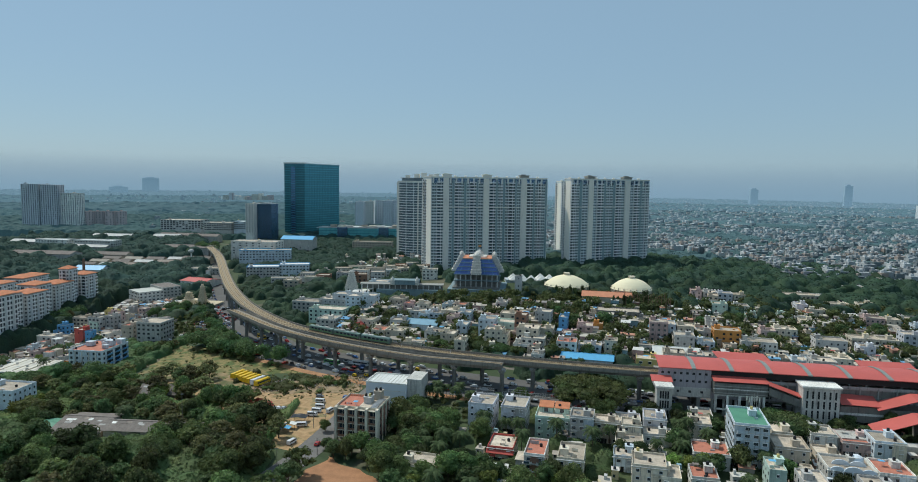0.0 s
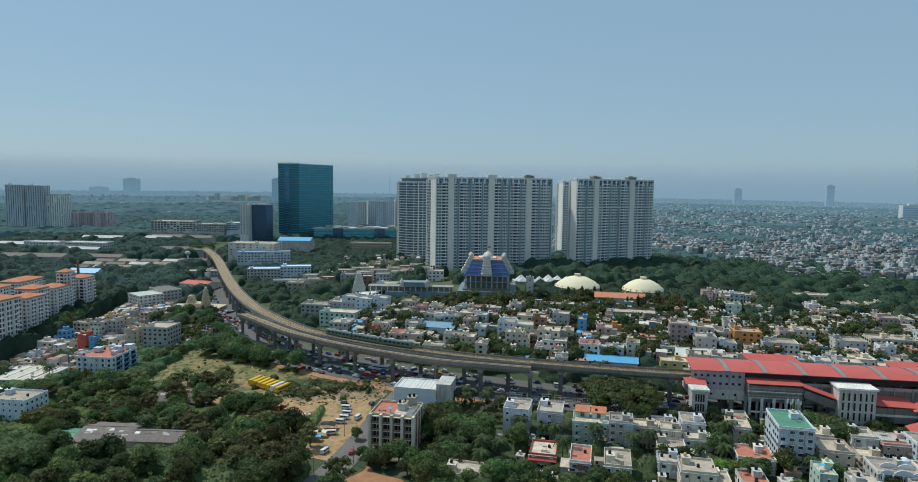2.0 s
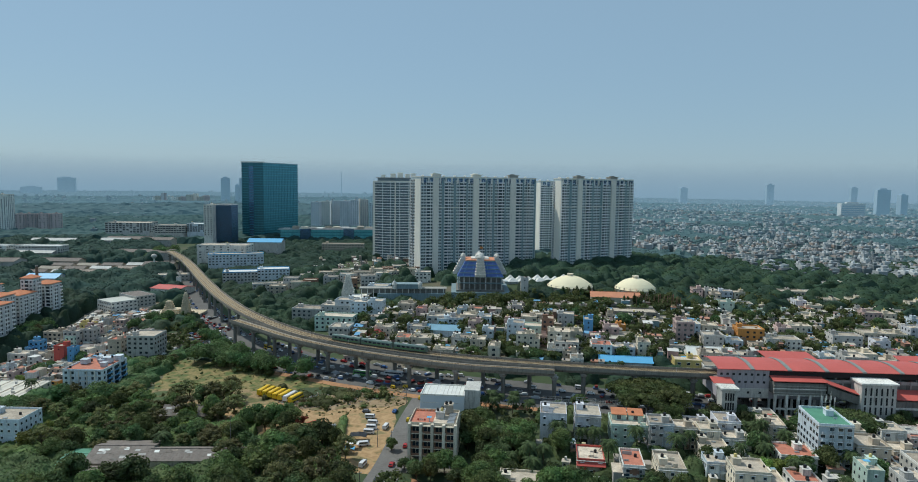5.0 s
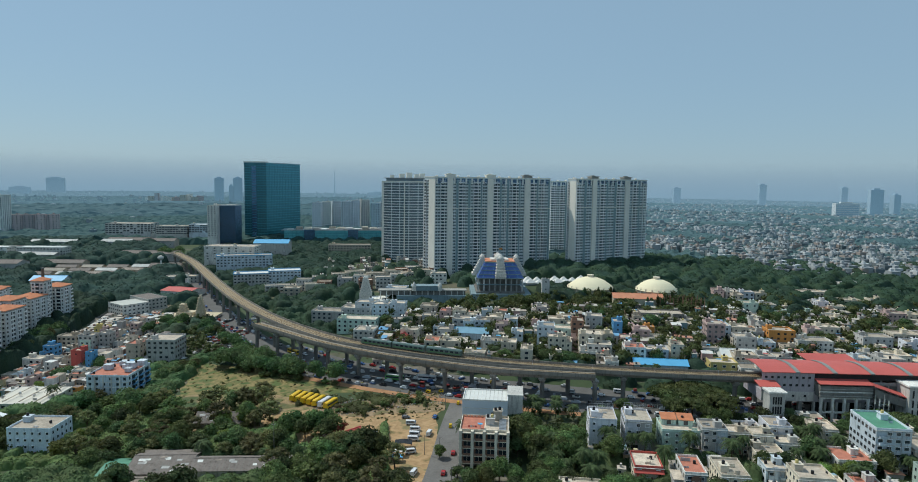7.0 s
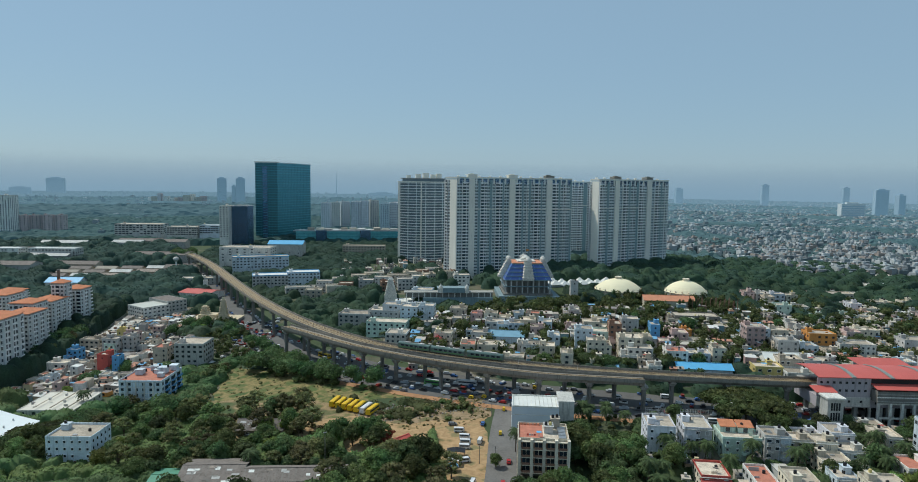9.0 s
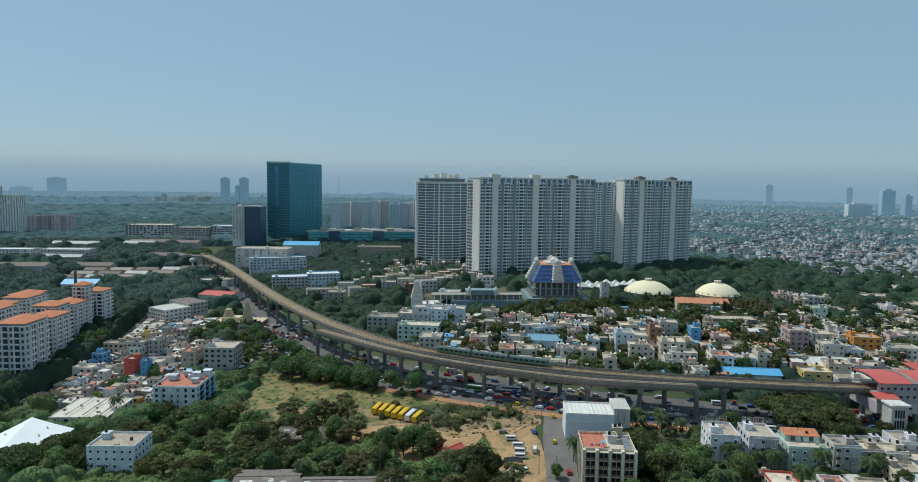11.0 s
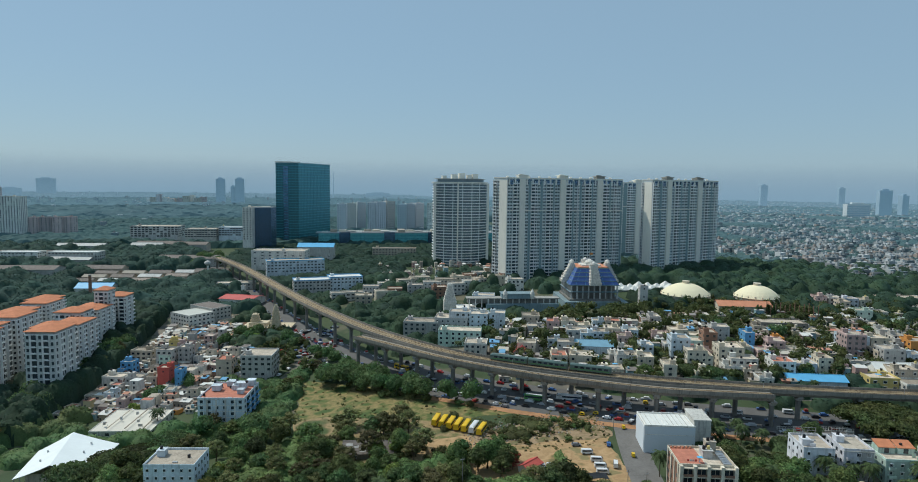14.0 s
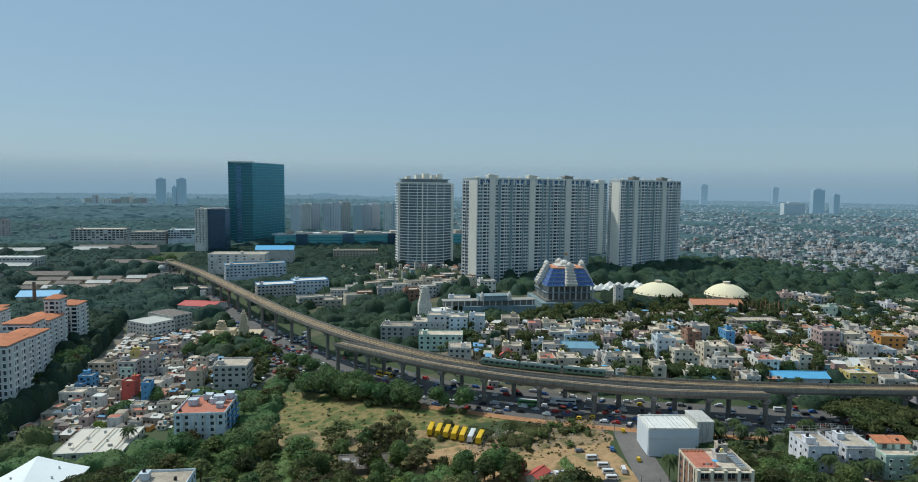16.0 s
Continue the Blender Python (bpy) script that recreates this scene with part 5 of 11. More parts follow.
def tent():
    """A gabled membrane roof over posts; its ridge runs towards the valley."""
    z = g(-288, 365) - 0.3
    t = thing("marquee", -288, 362, z, 0, "large white gabled membrane hall beside a warehouse", "marquee")
    FOOT.append((-306, 344, 1, 0, 33, 36))
    far, near = (-6, 18.3, -4 - z), (-2, -14, -5.6 - z)
    le, re = [(-17.5, 11, -9.2 - z), (-15, -17, -9.6 - z)], [(14.6, 14.8, -9 - z), (12.2, -12, -9.2 - z)]
    n = 12
    mix = lambda a, b, f: tuple(p + (q - p) * f for p, q in zip(a, b))
    v, f = [], []
    for i in range(n + 1):
        u = i / n
        L, M, R = mix(le[0], le[1], u), mix(far, near, u), mix(re[0], re[1], u)
        row = [mix(L, M, k / 6) for k in range(7)] + [mix(M, R, k / 6) for k in range(1, 7)]
        v += [(p[0], p[1], p[2] - 0.25 * math.sin(math.pi * (k % 6) / 6)) for k, p in enumerate(row)]
    m = 13
    f = [(i * m + j, i * m + m + j, i * m + m + j + 1, i * m + j + 1) for i in range(n) for j in range(m - 1)]
    o = mesh_ob("canopy", v + [(p[0], p[1], p[2] - 0.2) for p in v], f + [tuple(len(v) + q for q in reversed(w)) for w in f], mat("white_membrane", (0.80, 0.83, 0.82), 0.5, var=0.06), t)
    for u, k in ((0.2, 0.5), (0.5, 0.5), (0.8, 0.5), (0.35, -0.5), (0.65, -0.5)):
        M = mix(far, near, u)
        p = mix(M, mix(re[0], re[1], u) if k > 0 else mix(le[0], le[1], u), abs(k))
        Geo().cyl(p[0], p[1], 0.4, p[2] - 0.4, p[2] + 0.6, 8).done("roof_vent", STEEL, t)
    for a, b in (le, re):
        for i in range(6):
            p = mix(a, b, i / 5)
            Geo().cyl(p[0] * 0.97, p[1] * 0.97, 0.16, -0.5, p[2] - 0.2, 6).done("pole", STEEL, t)
    Geo().box(-13, 11, -11, 10, -0.5, -10.2 - z).done("inner_wall", BEIGE, t, "shaded inner hall wall")


tent()
building("warehouse", "low wide warehouse with a pale concrete roof", "warehouse", -294, 396, -5, 29, 30, 1, WHITE, mat("pale_concrete_roof", (0.62, 0.58, 0.50), var=0.15, scale=0.1), h=6.5, bay=6, head=False, tank=False, parapet=0.3)
ware = thing("roof_seams", -294, 396, g(-280, 400) + 6.9, -5, "raised seams and vents on the warehouse roof", "roof seams")
for i in range(3):
    Geo().box(8 + i * 8.6, 8.35 + i * 8.6, 0.5, 29.5, -0.6, -0.25 + i * 0.1).done("seam", BEIGE, ware)
for i in range(5):
    Geo().box(4 + i * 5, 5 + i * 5, 6 + (i * 7) % 18, 7 + (i * 7) % 18, -0.6, 0.8).done("roof_vent", GREY, ware)
shed("shed", "old shed with a weathered brown sheet roof", -182, 282, -4, 23, 22, 4.6, 2.6, BEIGE, ASBESTOS)
shed("shed", "long old shed with a weathered brown sheet roof", -157.5, 280, -4, 42, 13, 4.6, 2.2, BEIGE, ASBESTOS)
shed("shed", "small lean shed with a green sheet roof", -193, 284, -4, 10.5, 15, 4, 1.2, GREY, GREENROOF)
shed("shed", "low shed with a rusty patched roof", -184, 274, -4, 24, 7, 3.4, 1.2, DARKCONC, RUSTY)
# No opening here: the dark wall colour carries the shade of the front.
shed("shed", "old shed with dark closed walls standing for a shaded open front", -172, 341, -6, 21, 11, 3.4, 3.4, DARKCONC, ASBESTOS)
shed("hut", "small hut with a red sheet roof", -99, 310, 40, 9, 5, 2.6, 1.4, WHITE, BRICKRED, "hut")


def roof_patches(src, w, d, h, rise, n, seed):
    """Odd sheets, gaps and raised laps laid on one slope of an old roof."""
    pr = random.Random(seed)
    for i in range(n):
        u, q = pr.uniform(0.3, w - 3), pr.uniform(0.3, d / 2 - 1.6)
        a, b = pr.uniform(1.2, 3.2), pr.uniform(0.9, 1.5)
        z = lambda y: h - 0.1 + (rise + 0.1) * (y + 0.7) / (d / 2 + 0.7) + 0.2
        p = Geo()
        p.face([(u, q, z(q)), (u + a, q, z(q)), (u + a, q + b, z(q + b)), (u, q + b, z(q + b))])
        p.face([(u, q, z(q) - 0.05), (u + a, q, z(q) - 0.05), (u + a, q, z(q)), (u, q, z(q))])
        p.done("roof_patch", pr.choice((PALEROOF, DARKCONC, RUSTY, ASBESTOS, GREY)), src)
    for i in range(int(w / 2.4)):
        p = Geo()
        for y0, y1 in ((-0.7, d / 2),):
            z = lambda y: h - 0.1 + (rise + 0.1) * (y + 0.7) / (d / 2 + 0.7) + 0.16
            p.face([(i * 2.4, y0, z(y0)), (i * 2.4 + 0.18, y0, z(y0)), (i * 2.4 + 0.18, y1, z(y1)), (i * 2.4, y1, z(y1))])
        p.done("sheet_lap", DARKCONC, src)


for k, (x, y, w, d, h, rise, n) in enumerate(((-182, 282, 23, 22, 4.6, 2.6, 16), (-157.5, 280, 42, 13, 4.6, 2.2, 18), (-184, 274, 24, 7, 3.4, 1.2, 10), (-172, 341, 21, 11, 3.4, 3.4, 8))):
    roof_patches(next(o for o in bpy.data.objects if o.parent is None and abs(o.location.x - x) < 0.05 and abs(o.location.y - y) < 0.05), w, d, h, rise, n, k)


def white_hall():
    x, y, yaw = -46, 321, -12
    z = g(x, y) - 0.6
    t = thing("white_hall", x, y, z, yaw, "plain white windowless hall with a pale metal roof", "hall")
    FOOT.append((x, y, math.cos(radians(yaw)), math.sin(radians(yaw)), 28, 17))
    Geo().box(0, 21, 0, 16, 0, 12.2).done("wall", HALLWHITE, t)
    Geo().box(0.3, 20.7, 0.3, 15.7, 12.2, 12.3).done("roof", PALEROOF, t, "pale ribbed metal roof")
    p = Geo().box(-0.1, 21, -0.1, 0.25, 12.2, 12.9).box(-0.1, 0.25, 0.25, 16, 12.2, 12.9).box(0.25, 21, 15.75, 16.1, 12.2, 12.9)
    p.done("parapet", WHITE, t)
    for i in range(11):
        Geo().box(1 + i * 1.9, 1.25 + i * 1.9, 0.4, 15.6, 12.3, 12.45).done("roof_rib", WHITE, t)
    Geo().box(21, 28, 2, 16, 0, 14.4).box(20.8, 28.2, 1.8, 16.2, 14.4, 15.0).done("end_block", WHITE, t)
    Geo().box(-0.25, -0.02, 0.5, 15.5, 1, 12).done("side_cladding", HALLWHITE, t, "pale blank side cladding")
    Geo().box(0, 21, -0.12, -0.02, 8.6, 8.8).done("string_course", WHITE, t)


white_hall()

# houses with special roofs beyond the viaduct
shed("house", "house with a broad blue sheet roof and verandas", -36, 440, -14, 22, 12, 8.0, 2.6, PALEBLUE, mat("slate_blue_sheet", (0.20, 0.36, 0.46), 0.5), "house")
shed("house", "grey gabled house with a steep red roof", -66, 440, 60, 11, 9, 5.5, 4.0, GREY, BRICKRED, "house")
shed("market_hall", "low hall under a curved bright blue roof", 62, 379, -14, 30, 11, 5.5, 2.2, PALEBLUE, BLUEROOF, "hall")
shed("barrel_hall", "hall with a pale curved roof", 118, 382, -12, 26, 14, 7, 4, WHITE, PALEROOF, "hall")
shed("temple_canteen", "long open pavilion with a white roof", -62, 518, -6, 40, 8, 4, 1, GREY, PALEROOF, "pavilion")
shed("open_pavilion", "dark pavilion with a flat white roof", 38, 478, -10, 26, 10, 5, 0.6, DARKCONC, PALEROOF, "pavilion")
building("unfinished_block", "dark unfinished concrete block", "building", 100, 462, -14, 30, 16, 3, DARKCONC, ROOFGREY, h=10, bay=4, head=False, tank=False)
building("grey_tower_block", "narrow grey service tower beside the temple", "building", 47, 535, -8, 6, 6, 4, GREY, ROOFGREY, h=17, bay=6, head=False)


def tent_pavilion():
    """White peaked awnings in a row over a pale hall."""
    t = thing("tent_pavilion", 44, 592, g(60, 596) - 1, 4, "pale hall under a row of white peaked awnings", "pavilion")
    FOOT.append((44, 590, 1, 0.07, 66, 16))
    z = 22.0 - (g(60, 596) - 1)
    Geo().box(0, 20, 0, 14, 0, z + 1.5).done("service_block", PALEBLUE, t)
    Geo().box(20, 66, 2, 14, 0, z - 2).done("hall", GREY, t)
    for i in range(7):
        x = 8 + i * 8.6
        for j in range(2):
            a = Geo().prism([(x - 5, j * 8 - 2), (x + 5, j * 8 - 2), (x + 5, j * 8 + 6.5), (x - 5, j * 8 + 6.5)], z + 1.2 - (i % 3) * 0.8, z + 4.8 - (i % 3) * 0.8 + j, 0.1)
            a.done("awning", PALEROOF, t)
    for i in range(8):
        Geo().cyl(21 + i * 6.4, -1.5, 0.15, 0, z + 0.6, 6).done("pole", STEEL, t)


tent_pavilion()
HR = random.Random(4)
for i in range(20):
    bx, by = -168 + i * 7.2 + HR.uniform(-3, 3), 622 + (i * 37) % 66
    building("house", "weathered low house among trees behind the temple", "house", bx, by, HR.uniform(-4, 12), HR.uniform(11, 20), 11, 3, (BEIGE, GREY, CREAM, WHITE, BROWN)[i % 5], ROOFGREY, group="houses behind the temple", fh=3.3, far=True, head=i % 3 == 0, tank=i % 3 == 0)

for i, (bx, by, w, d, m) in enumerate(((-470, 818, 50, 16, ASBESTOS), (-340, 790, 34, 14, ASBESTOS))):
    shed("factory_shed", "old low factory shed with a dull sheet roof", bx, by, -6, w, d, 8, 3, BEIGE, m, "factory shed")

for i in range(12):
    shed("workshop", "narrow workshop with a weathered sheet roof", -452 + (i % 4) * 27 + (i // 4) * 5, 760 + (i // 4) * 19, -8, 22, 12, 6.5, 2.2, BEIGE, (ASBESTOS, DULLPALE, RUSTY, ASBESTOS, PAVING)[i % 5], "workshop")

# factory yards beyond the flats
building("factory_block", "white three-storey factory block with a pale roof", "factory", -520, 872, -6, 56, 18, 3, WHITE, PALEROOF, h=17, bay=4, win=(2.0, 1.3), shade=False, head=False, tank=False, far=True)
building("factory_block", "white three-storey factory wing", "factory", -578, 880, -6, 46, 18, 3, WHITE, PALEROOF, h=15, bay=4, win=(2.0, 1.3), shade=False, head=False, tank=False, far=True)
for i, (bx, by, w, d, m) in enumerate(((-560, 985, 60, 16, DULLPALE), (-470, 990, 40, 18, DULLPALE), (-620, 890, 50, 18, DULLPALE), (-600, 905, 70, 22, ASBESTOS), (-400, 868, 70, 22, ASBESTOS), (-560, 800, 80, 24, ASBESTOS), (-420, 1000, 46, 20, ASBESTOS), (-470, 1012, 60, 18, ASBESTOS), (-520, 860, 50, 22, DULLPALE))):
    shed("factory_shed", "long low factory shed with a sheet roof", bx, by, -4, w, d, 10, 3, GREY, m, "factory shed")
shed("blue_warehouse", "warehouse with a bright blue pitched roof", -428, 714, -4, 32, 18, 10, 4, WHITE, BLUEROOF, "warehouse")
t = thing("chimney", -410, 703, g(-410, 703) - 0.5, 0, "tall dark brick factory chimney", "chimney")
Geo().cyl(0, 0, 1.7, 0, 24, 14, 0.7).done("shaft", BROWN, t)
Geo().cyl(0, 0, 1.35, 24, 25, 14).done("rim", DARKCONC, t)
t = thing("water_tower", -324, 780, g(-324, 780) - 0.5, 0, "white mushroom-shaped water tower", "water tower")
Geo().cyl(0, 0, 1.0, 0, 17, 12, 0.9).done("shaft", WHITE, t)
Geo().lathe(0, 0, [(0.9, 16.5), (3.2, 18.4), (3.4, 19.6), (2.6, 21.0), (1.0, 21.8), (0, 22)], 18).done("tank", WHITE, t)


def corner_apartments():
    """Storeys of dark balconies between cream piers over a dark block for the shaded ground floor, with a terrace of
    roof clutter.
    """
    x, y, yaw = -53.2, 276.5, -12
    t = thing("apartment_house", x, y, -2.9, yaw, "brown and cream apartment house with a cluttered orange terrace", "apartment house")
    FOOT.append((x, y, math.cos(radians(yaw)), math.sin(radians(yaw)), 19.4, 17.5))
    W, D, H, fh = 19.4, 17.5, 15.9, 3.1
    Geo().box(0, W, 0.9, D, 3.4, H).done("wall", BROWN, t)
    # Solid block in dark concrete paints the shade of the open ground floor.
    Geo().box(1.0, W - 1.0, 3.0, D - 0.5, 0, 3.4).done("ground_floor", DARKCONC, t, "dark solid block standing for a shaded open ground floor")
    for k in range(5):
        z = 3.4 + k * fh
        Geo().box(-0.3, W + 0.3, -0.7, 0.9, z - 0.28, z).done("floor_slab", CREAM, t)
        if k == 4:
            break
        for j in range(4):
            bx = 1.3 + j * 4.75
            Geo().box(bx, bx + 3.4, -0.7, -0.6, z + 0.02, z + 0.95).done("balcony_rail", BROWN, t)
            Geo().box(bx + 0.3, bx + 3.1, 0.82, 0.9, z + 0.2, z + 2.5).done("window", PANE, t)
            Geo().box(bx + 1.6, bx + 1.75, 0.7, 0.82, z + 0.2, z + 2.5).done("mullion", CREAM, t)
        for j in range(4):
            Geo().box(-0.08, 0.0, 2.6 + j * 3.8, 4.2 + j * 3.8, z + 0.9, z + 2.2).done("window", PANE, t)
            Geo().box(W, W + 0.08, 2.6 + j * 3.8, 4.2 + j * 3.8, z + 0.9, z + 2.2).done("window", PANE, t)
    for j in range(5):
        px = -0.2 + j * 4.72
        Geo().box(px, px + 1.15, -0.95, 0.92, 0, H + 0.7).done("pier", CREAM, t)
    for j in range(4):
        py = 1.6 + j * 4.6
        Geo().box(W, W + 0.35, py, py + 0.8, 0, H + 0.4).done("pier", CREAM, t)
        Geo().box(-0.35, 0, py, py + 0.8, 0, H + 0.4).done("pier", CREAM, t)
    Geo().box(0.2, 9.6, 1.2, D - 0.3, H, H + 0.06).done("terrace", TERRACE, t, "orange tiled terrace")
    Geo().box(9.6, W - 0.2, 1.2, D - 0.3, H, H + 0.06).done("roof", ROOFGREY, t)
    p = Geo().box(-0.1, W + 0.1, 0.9, 1.15, H, H + 0.9).box(-0.1, 0.15, 1.15, D - 0.2, H, H + 0.9).box(W - 0.15, W + 0.1, 1.15, D - 0.2, H, H + 0.9).box(0.15, W - 0.15, D - 0.25, D, H, H + 0.9)
    p.done("parapet", CREAM, t)
    Geo().box(10.2, 13.6, 8, 12.5, H + 0.06, H + 2.8).box(9.9, 13.9, 7.7, 12.8, H + 2.8, H + 3.0).done("stair_head", GREY, t)
    Geo().box(13, 16.6, 13.6, 17, H + 0.06, H + 4.0).box(12.8, 16.8, 13.4, 17.2, H + 4.0, H + 4.2).done("lift_room", BEIGE, t)
    for i, (tx, ty) in enumerate(((10.9, 9.4), (12.6, 9.6), (12.6, 11.4), (13.9, 14.6), (15.6, 15.4))):
        link("water_tank", TANK_MESH if i != 1 else YTANK_MESH, t, tx, ty, H + (3.0 if i < 3 else 4.2))
    Geo().box(7.0, 8.9, 3.4, 5.2, H + 2.0, H + 2.1).box(7.9, 8.1, 4.2, 4.4, H + 0.06, H + 2.0).done("sun_canopy", BLUEROOF, t, "small blue terrace canopy")
    for i in range(8):
        Geo().box(15.6, 18.4, 1.6 + i * 1.5, 2.7 + i * 1.5, H + 0.3, H + 0.95).done("solar_heater", STEEL, t)
    for i in range(6):
        Geo().box(0.8 + i * 1.4, 1.5 + i * 1.4, D - 1.2, D - 0.6, H + 0.06, H + 0.7).done("flower_pot", TTERRA, t)
    for i in range(4):
        Geo().box(3.2 + i * 0.9, 3.9 + i * 0.9, 3.0, 3.08, H + 0.9, H + 1.7).done("washing", (BRICKRED, WHITE, PINK, BRICKRED)[i], t, "washing hung on a line")


corner_apartments()


def blue_side_balconies():
    """Stacks of dark blue balconies, pale pilasters and roof rooms of the long apartment house."""
    t = thing("balcony_stack", -244.5, 399.3, g(-240, 405) - 0.6, -7, "dark blue balcony stacks and pilasters on the apartment house", "balcony stack")
    lift = 1.2
    for k in range(5):
        z = lift + k * 3.0
        for y0 in (4, 12, 19.5):
            Geo().box(23.0, 24.3, y0, y0 + 4.6, z, z + 0.14).box(24.18, 24.3, y0, y0 + 4.6, z + 0.14, z + 1.05).done("balcony", BLUEPAINT, t)
            Geo().box(22.92, 23.0, y0 + 0.4, y0 + 4.2, z + 0.3, z + 2.4).done("window", PANE, t)
    for x in (4.4, 8.9, 13.4, 18.0):
        Geo().box(x, x + 0.7, -0.35, -0.14, 0, lift + 15).done("pilaster", WHITE, t)
    for x, y, w, d, h in ((3, 12, 4, 4, 2.6), (14, 15, 5, 4, 3.2), (8, 20, 4, 4, 2.4), (17, 8, 3, 3, 2.0), (18, 21, 4, 4, 2.8)):
        Geo().box(x, x + w, y, y + d, lift + 15.2, lift + 15.2 + h).box(x - 0.25, x + w + 0.25, y - 0.25, y + d + 0.25, lift + 15.2 + h, lift + 15.4 + h).done("roof_room", PALEBLUE, t)
    for i in range(7):
        link("water_tank", TANK_MESH, t, 3 + i * 2.7, 17 + (i % 3) * 2, lift + 15.2 if i % 2 else lift + 18.2)


blue_side_balconies()
for i, (x, y, w, d, f, m) in enumerate(((269, 549, 34, 14, 2, BEIGE), (300, 566, 26, 12, 1, WHITE), (395, 651, 40, 16, 2, WHITE), (330, 640, 24, 12, 2, CREAM), (240, 622, 46, 10, 1, BEIGE), (360, 598, 22, 12, 2, WHITE), (440, 560, 26, 12, 2, PALEBLUE), (300, 520, 18, 12, 2, CREAM), (330, 478, 20, 12, 2, WHITE), (400, 470, 22, 12, 2, GREY))):
    building("garden_house", "pale low building in the wooded park", "house", x, y, -8, w, d, f, m, ROOFGREY, group="houses in the park", far=True)


# ---- town houses ----
building("house", "lavender white four-storey flat-roofed house with rooftop water tank", "house", 5.3, 290.7, -14, 11.6, 15, 4, LAVENDER, ROOFGREY, group="town houses", balcony=(7.5,))
building("house", "lavender white four-storey flat-roofed house with rooftop water tank", "house", 20.3, 287.9, -14, 11.2, 15, 4, LAVENDER, BEIGE, group="town houses")
building("house", "mint green three-storey flat-roofed house with rooftop water tank", "house", 35.5, 284.2, -14, 16.2, 14, 3, MINT, ROOFGREY, group="town houses", balcony=(1.0, 8.0))
building("house", "grey four-storey flat-roofed house with rooftop water tank", "house", 50.1, 277.6, -14, 10.2, 11, 4, GREY, ROOFGREY, group="town houses")
building("house", "grey three-storey house with a terracotta roof terrace", "house", 26.7, 245.8, -14, 8.0, 16, 3, GREY, TERRACE, group="town houses", head=False, trim=WHITE)
building("house", "cream two-storey low house with a pale roof terrace", "house", 13.0, 259.1, -14, 10.6, 14, 2, CREAM, ROOFGREY, group="town houses", head=False, trim=BRICKRED)
building("house", "pale blue six-storey block with a green sheet roof and antenna mast", "house", 114.3, 258.5, -14, 13.5, 22, 6, PALEBLUE, GREENROOF, group="town houses", fh=3.0, bay=2.8, band=WHITE)
building("house", "beige three-storey flat-roofed house with rooftop water tank", "house", 130.5, 256.6, -14, 13.0, 14, 3, BEIGE, ROOFGREY, group="town houses")
building("house", "white two-storey low house with a red terrace", "house", 97.4, 257.2, -14, 14.4, 14, 2, WHITE, TERRACE, group="town houses")
building("house", "cream three-storey flat-roofed house with rooftop water tank", "house", 67.2, 238.4, -14, 12.7, 13, 3, CREAM, ROOFGREY, group="town houses")
building("house", "white two-storey flat-roofed house with rooftop water tank", "house", 109.5, 296.2, -14, 10.4, 12, 2, WHITE, ROOFGREY, group="town houses")
building("house", "cream three-storey house with a broad roof terrace", "house", 39.3, 242.7, -14, 10.1, 16, 3, CREAM, ROOFGREY, group="town houses")
building("house", "white three-storey house with curved white parapets", "house", 141.5, 237.7, -14, 16.8, 14, 3, WHITE, ROOFGREY, group="town houses")
building("house", "white two-storey house with a red tiled terrace", "house", 163.0, 240.3, -14, 12.4, 14, 2, WHITE, TERRACE, group="town houses")
building("house", "mint green three-storey flat-roofed house with rooftop water tank", "house", 118.3, 235.6, -14, 6.1, 12, 3, MINT, ROOFGREY, group="town houses")
building("house", "beige two-storey flat-roofed house with rooftop water tank", "house", 129.0, 237.6, -14, 8.5, 12, 2, BEIGE, ROOFGREY, group="town houses")
building("house", "pink two-storey flat-roofed house with rooftop water tank", "house", 166.0, 269.5, -14, 14.5, 14, 2, PINK, TERRACE, group="town houses")
building("house", "pale blue three-storey flat-roofed house with rooftop water tank", "house", 175.1, 262.5, -14, 11.8, 13, 3, PALEBLUE, ROOFGREY, group="town houses")
building("house", "white three-storey flat-roofed house with rooftop water tank", "house", 152.5, 270.4, -14, 10.2, 12, 3, WHITE, ROOFGREY, group="town houses")
building("house", "cream two-storey flat-roofed house with rooftop water tank", "house", 77.3, 234.6, -14, 7.3, 12, 2, CREAM, ROOFGREY, group="town houses")
building("house", "pale blue two-storey flat-roofed house with rooftop water tank", "house", 63.6, 252.9, -14, 8.4, 10, 2, PALEBLUE, ROOFGREY, group="town houses")
building("house", "cream two-storey flat-roofed house with rooftop water tank", "house", -22.0, 240.9, -14, 15.0, 12, 2, CREAM, ROOFGREY, group="town houses")
building("house", "pale blue five-storey flat-roofed house with rooftop water tank", "house", 13.4, 416.7, -14, 10.8, 12, 5, PALEBLUE, ROOFGREY, group="town houses")
building("house", "cream three-storey flat-roofed house with rooftop water tank", "house", 19.1, 404.7, -14, 12.5, 12, 3, CREAM, ROOFGREY, group="town houses")
building("house", "brown five-storey flat-roofed house with rooftop water tank", "house", 37.6, 423.6, -14, 7.7, 12, 5, BROWN, ROOFGREY, group="town houses")
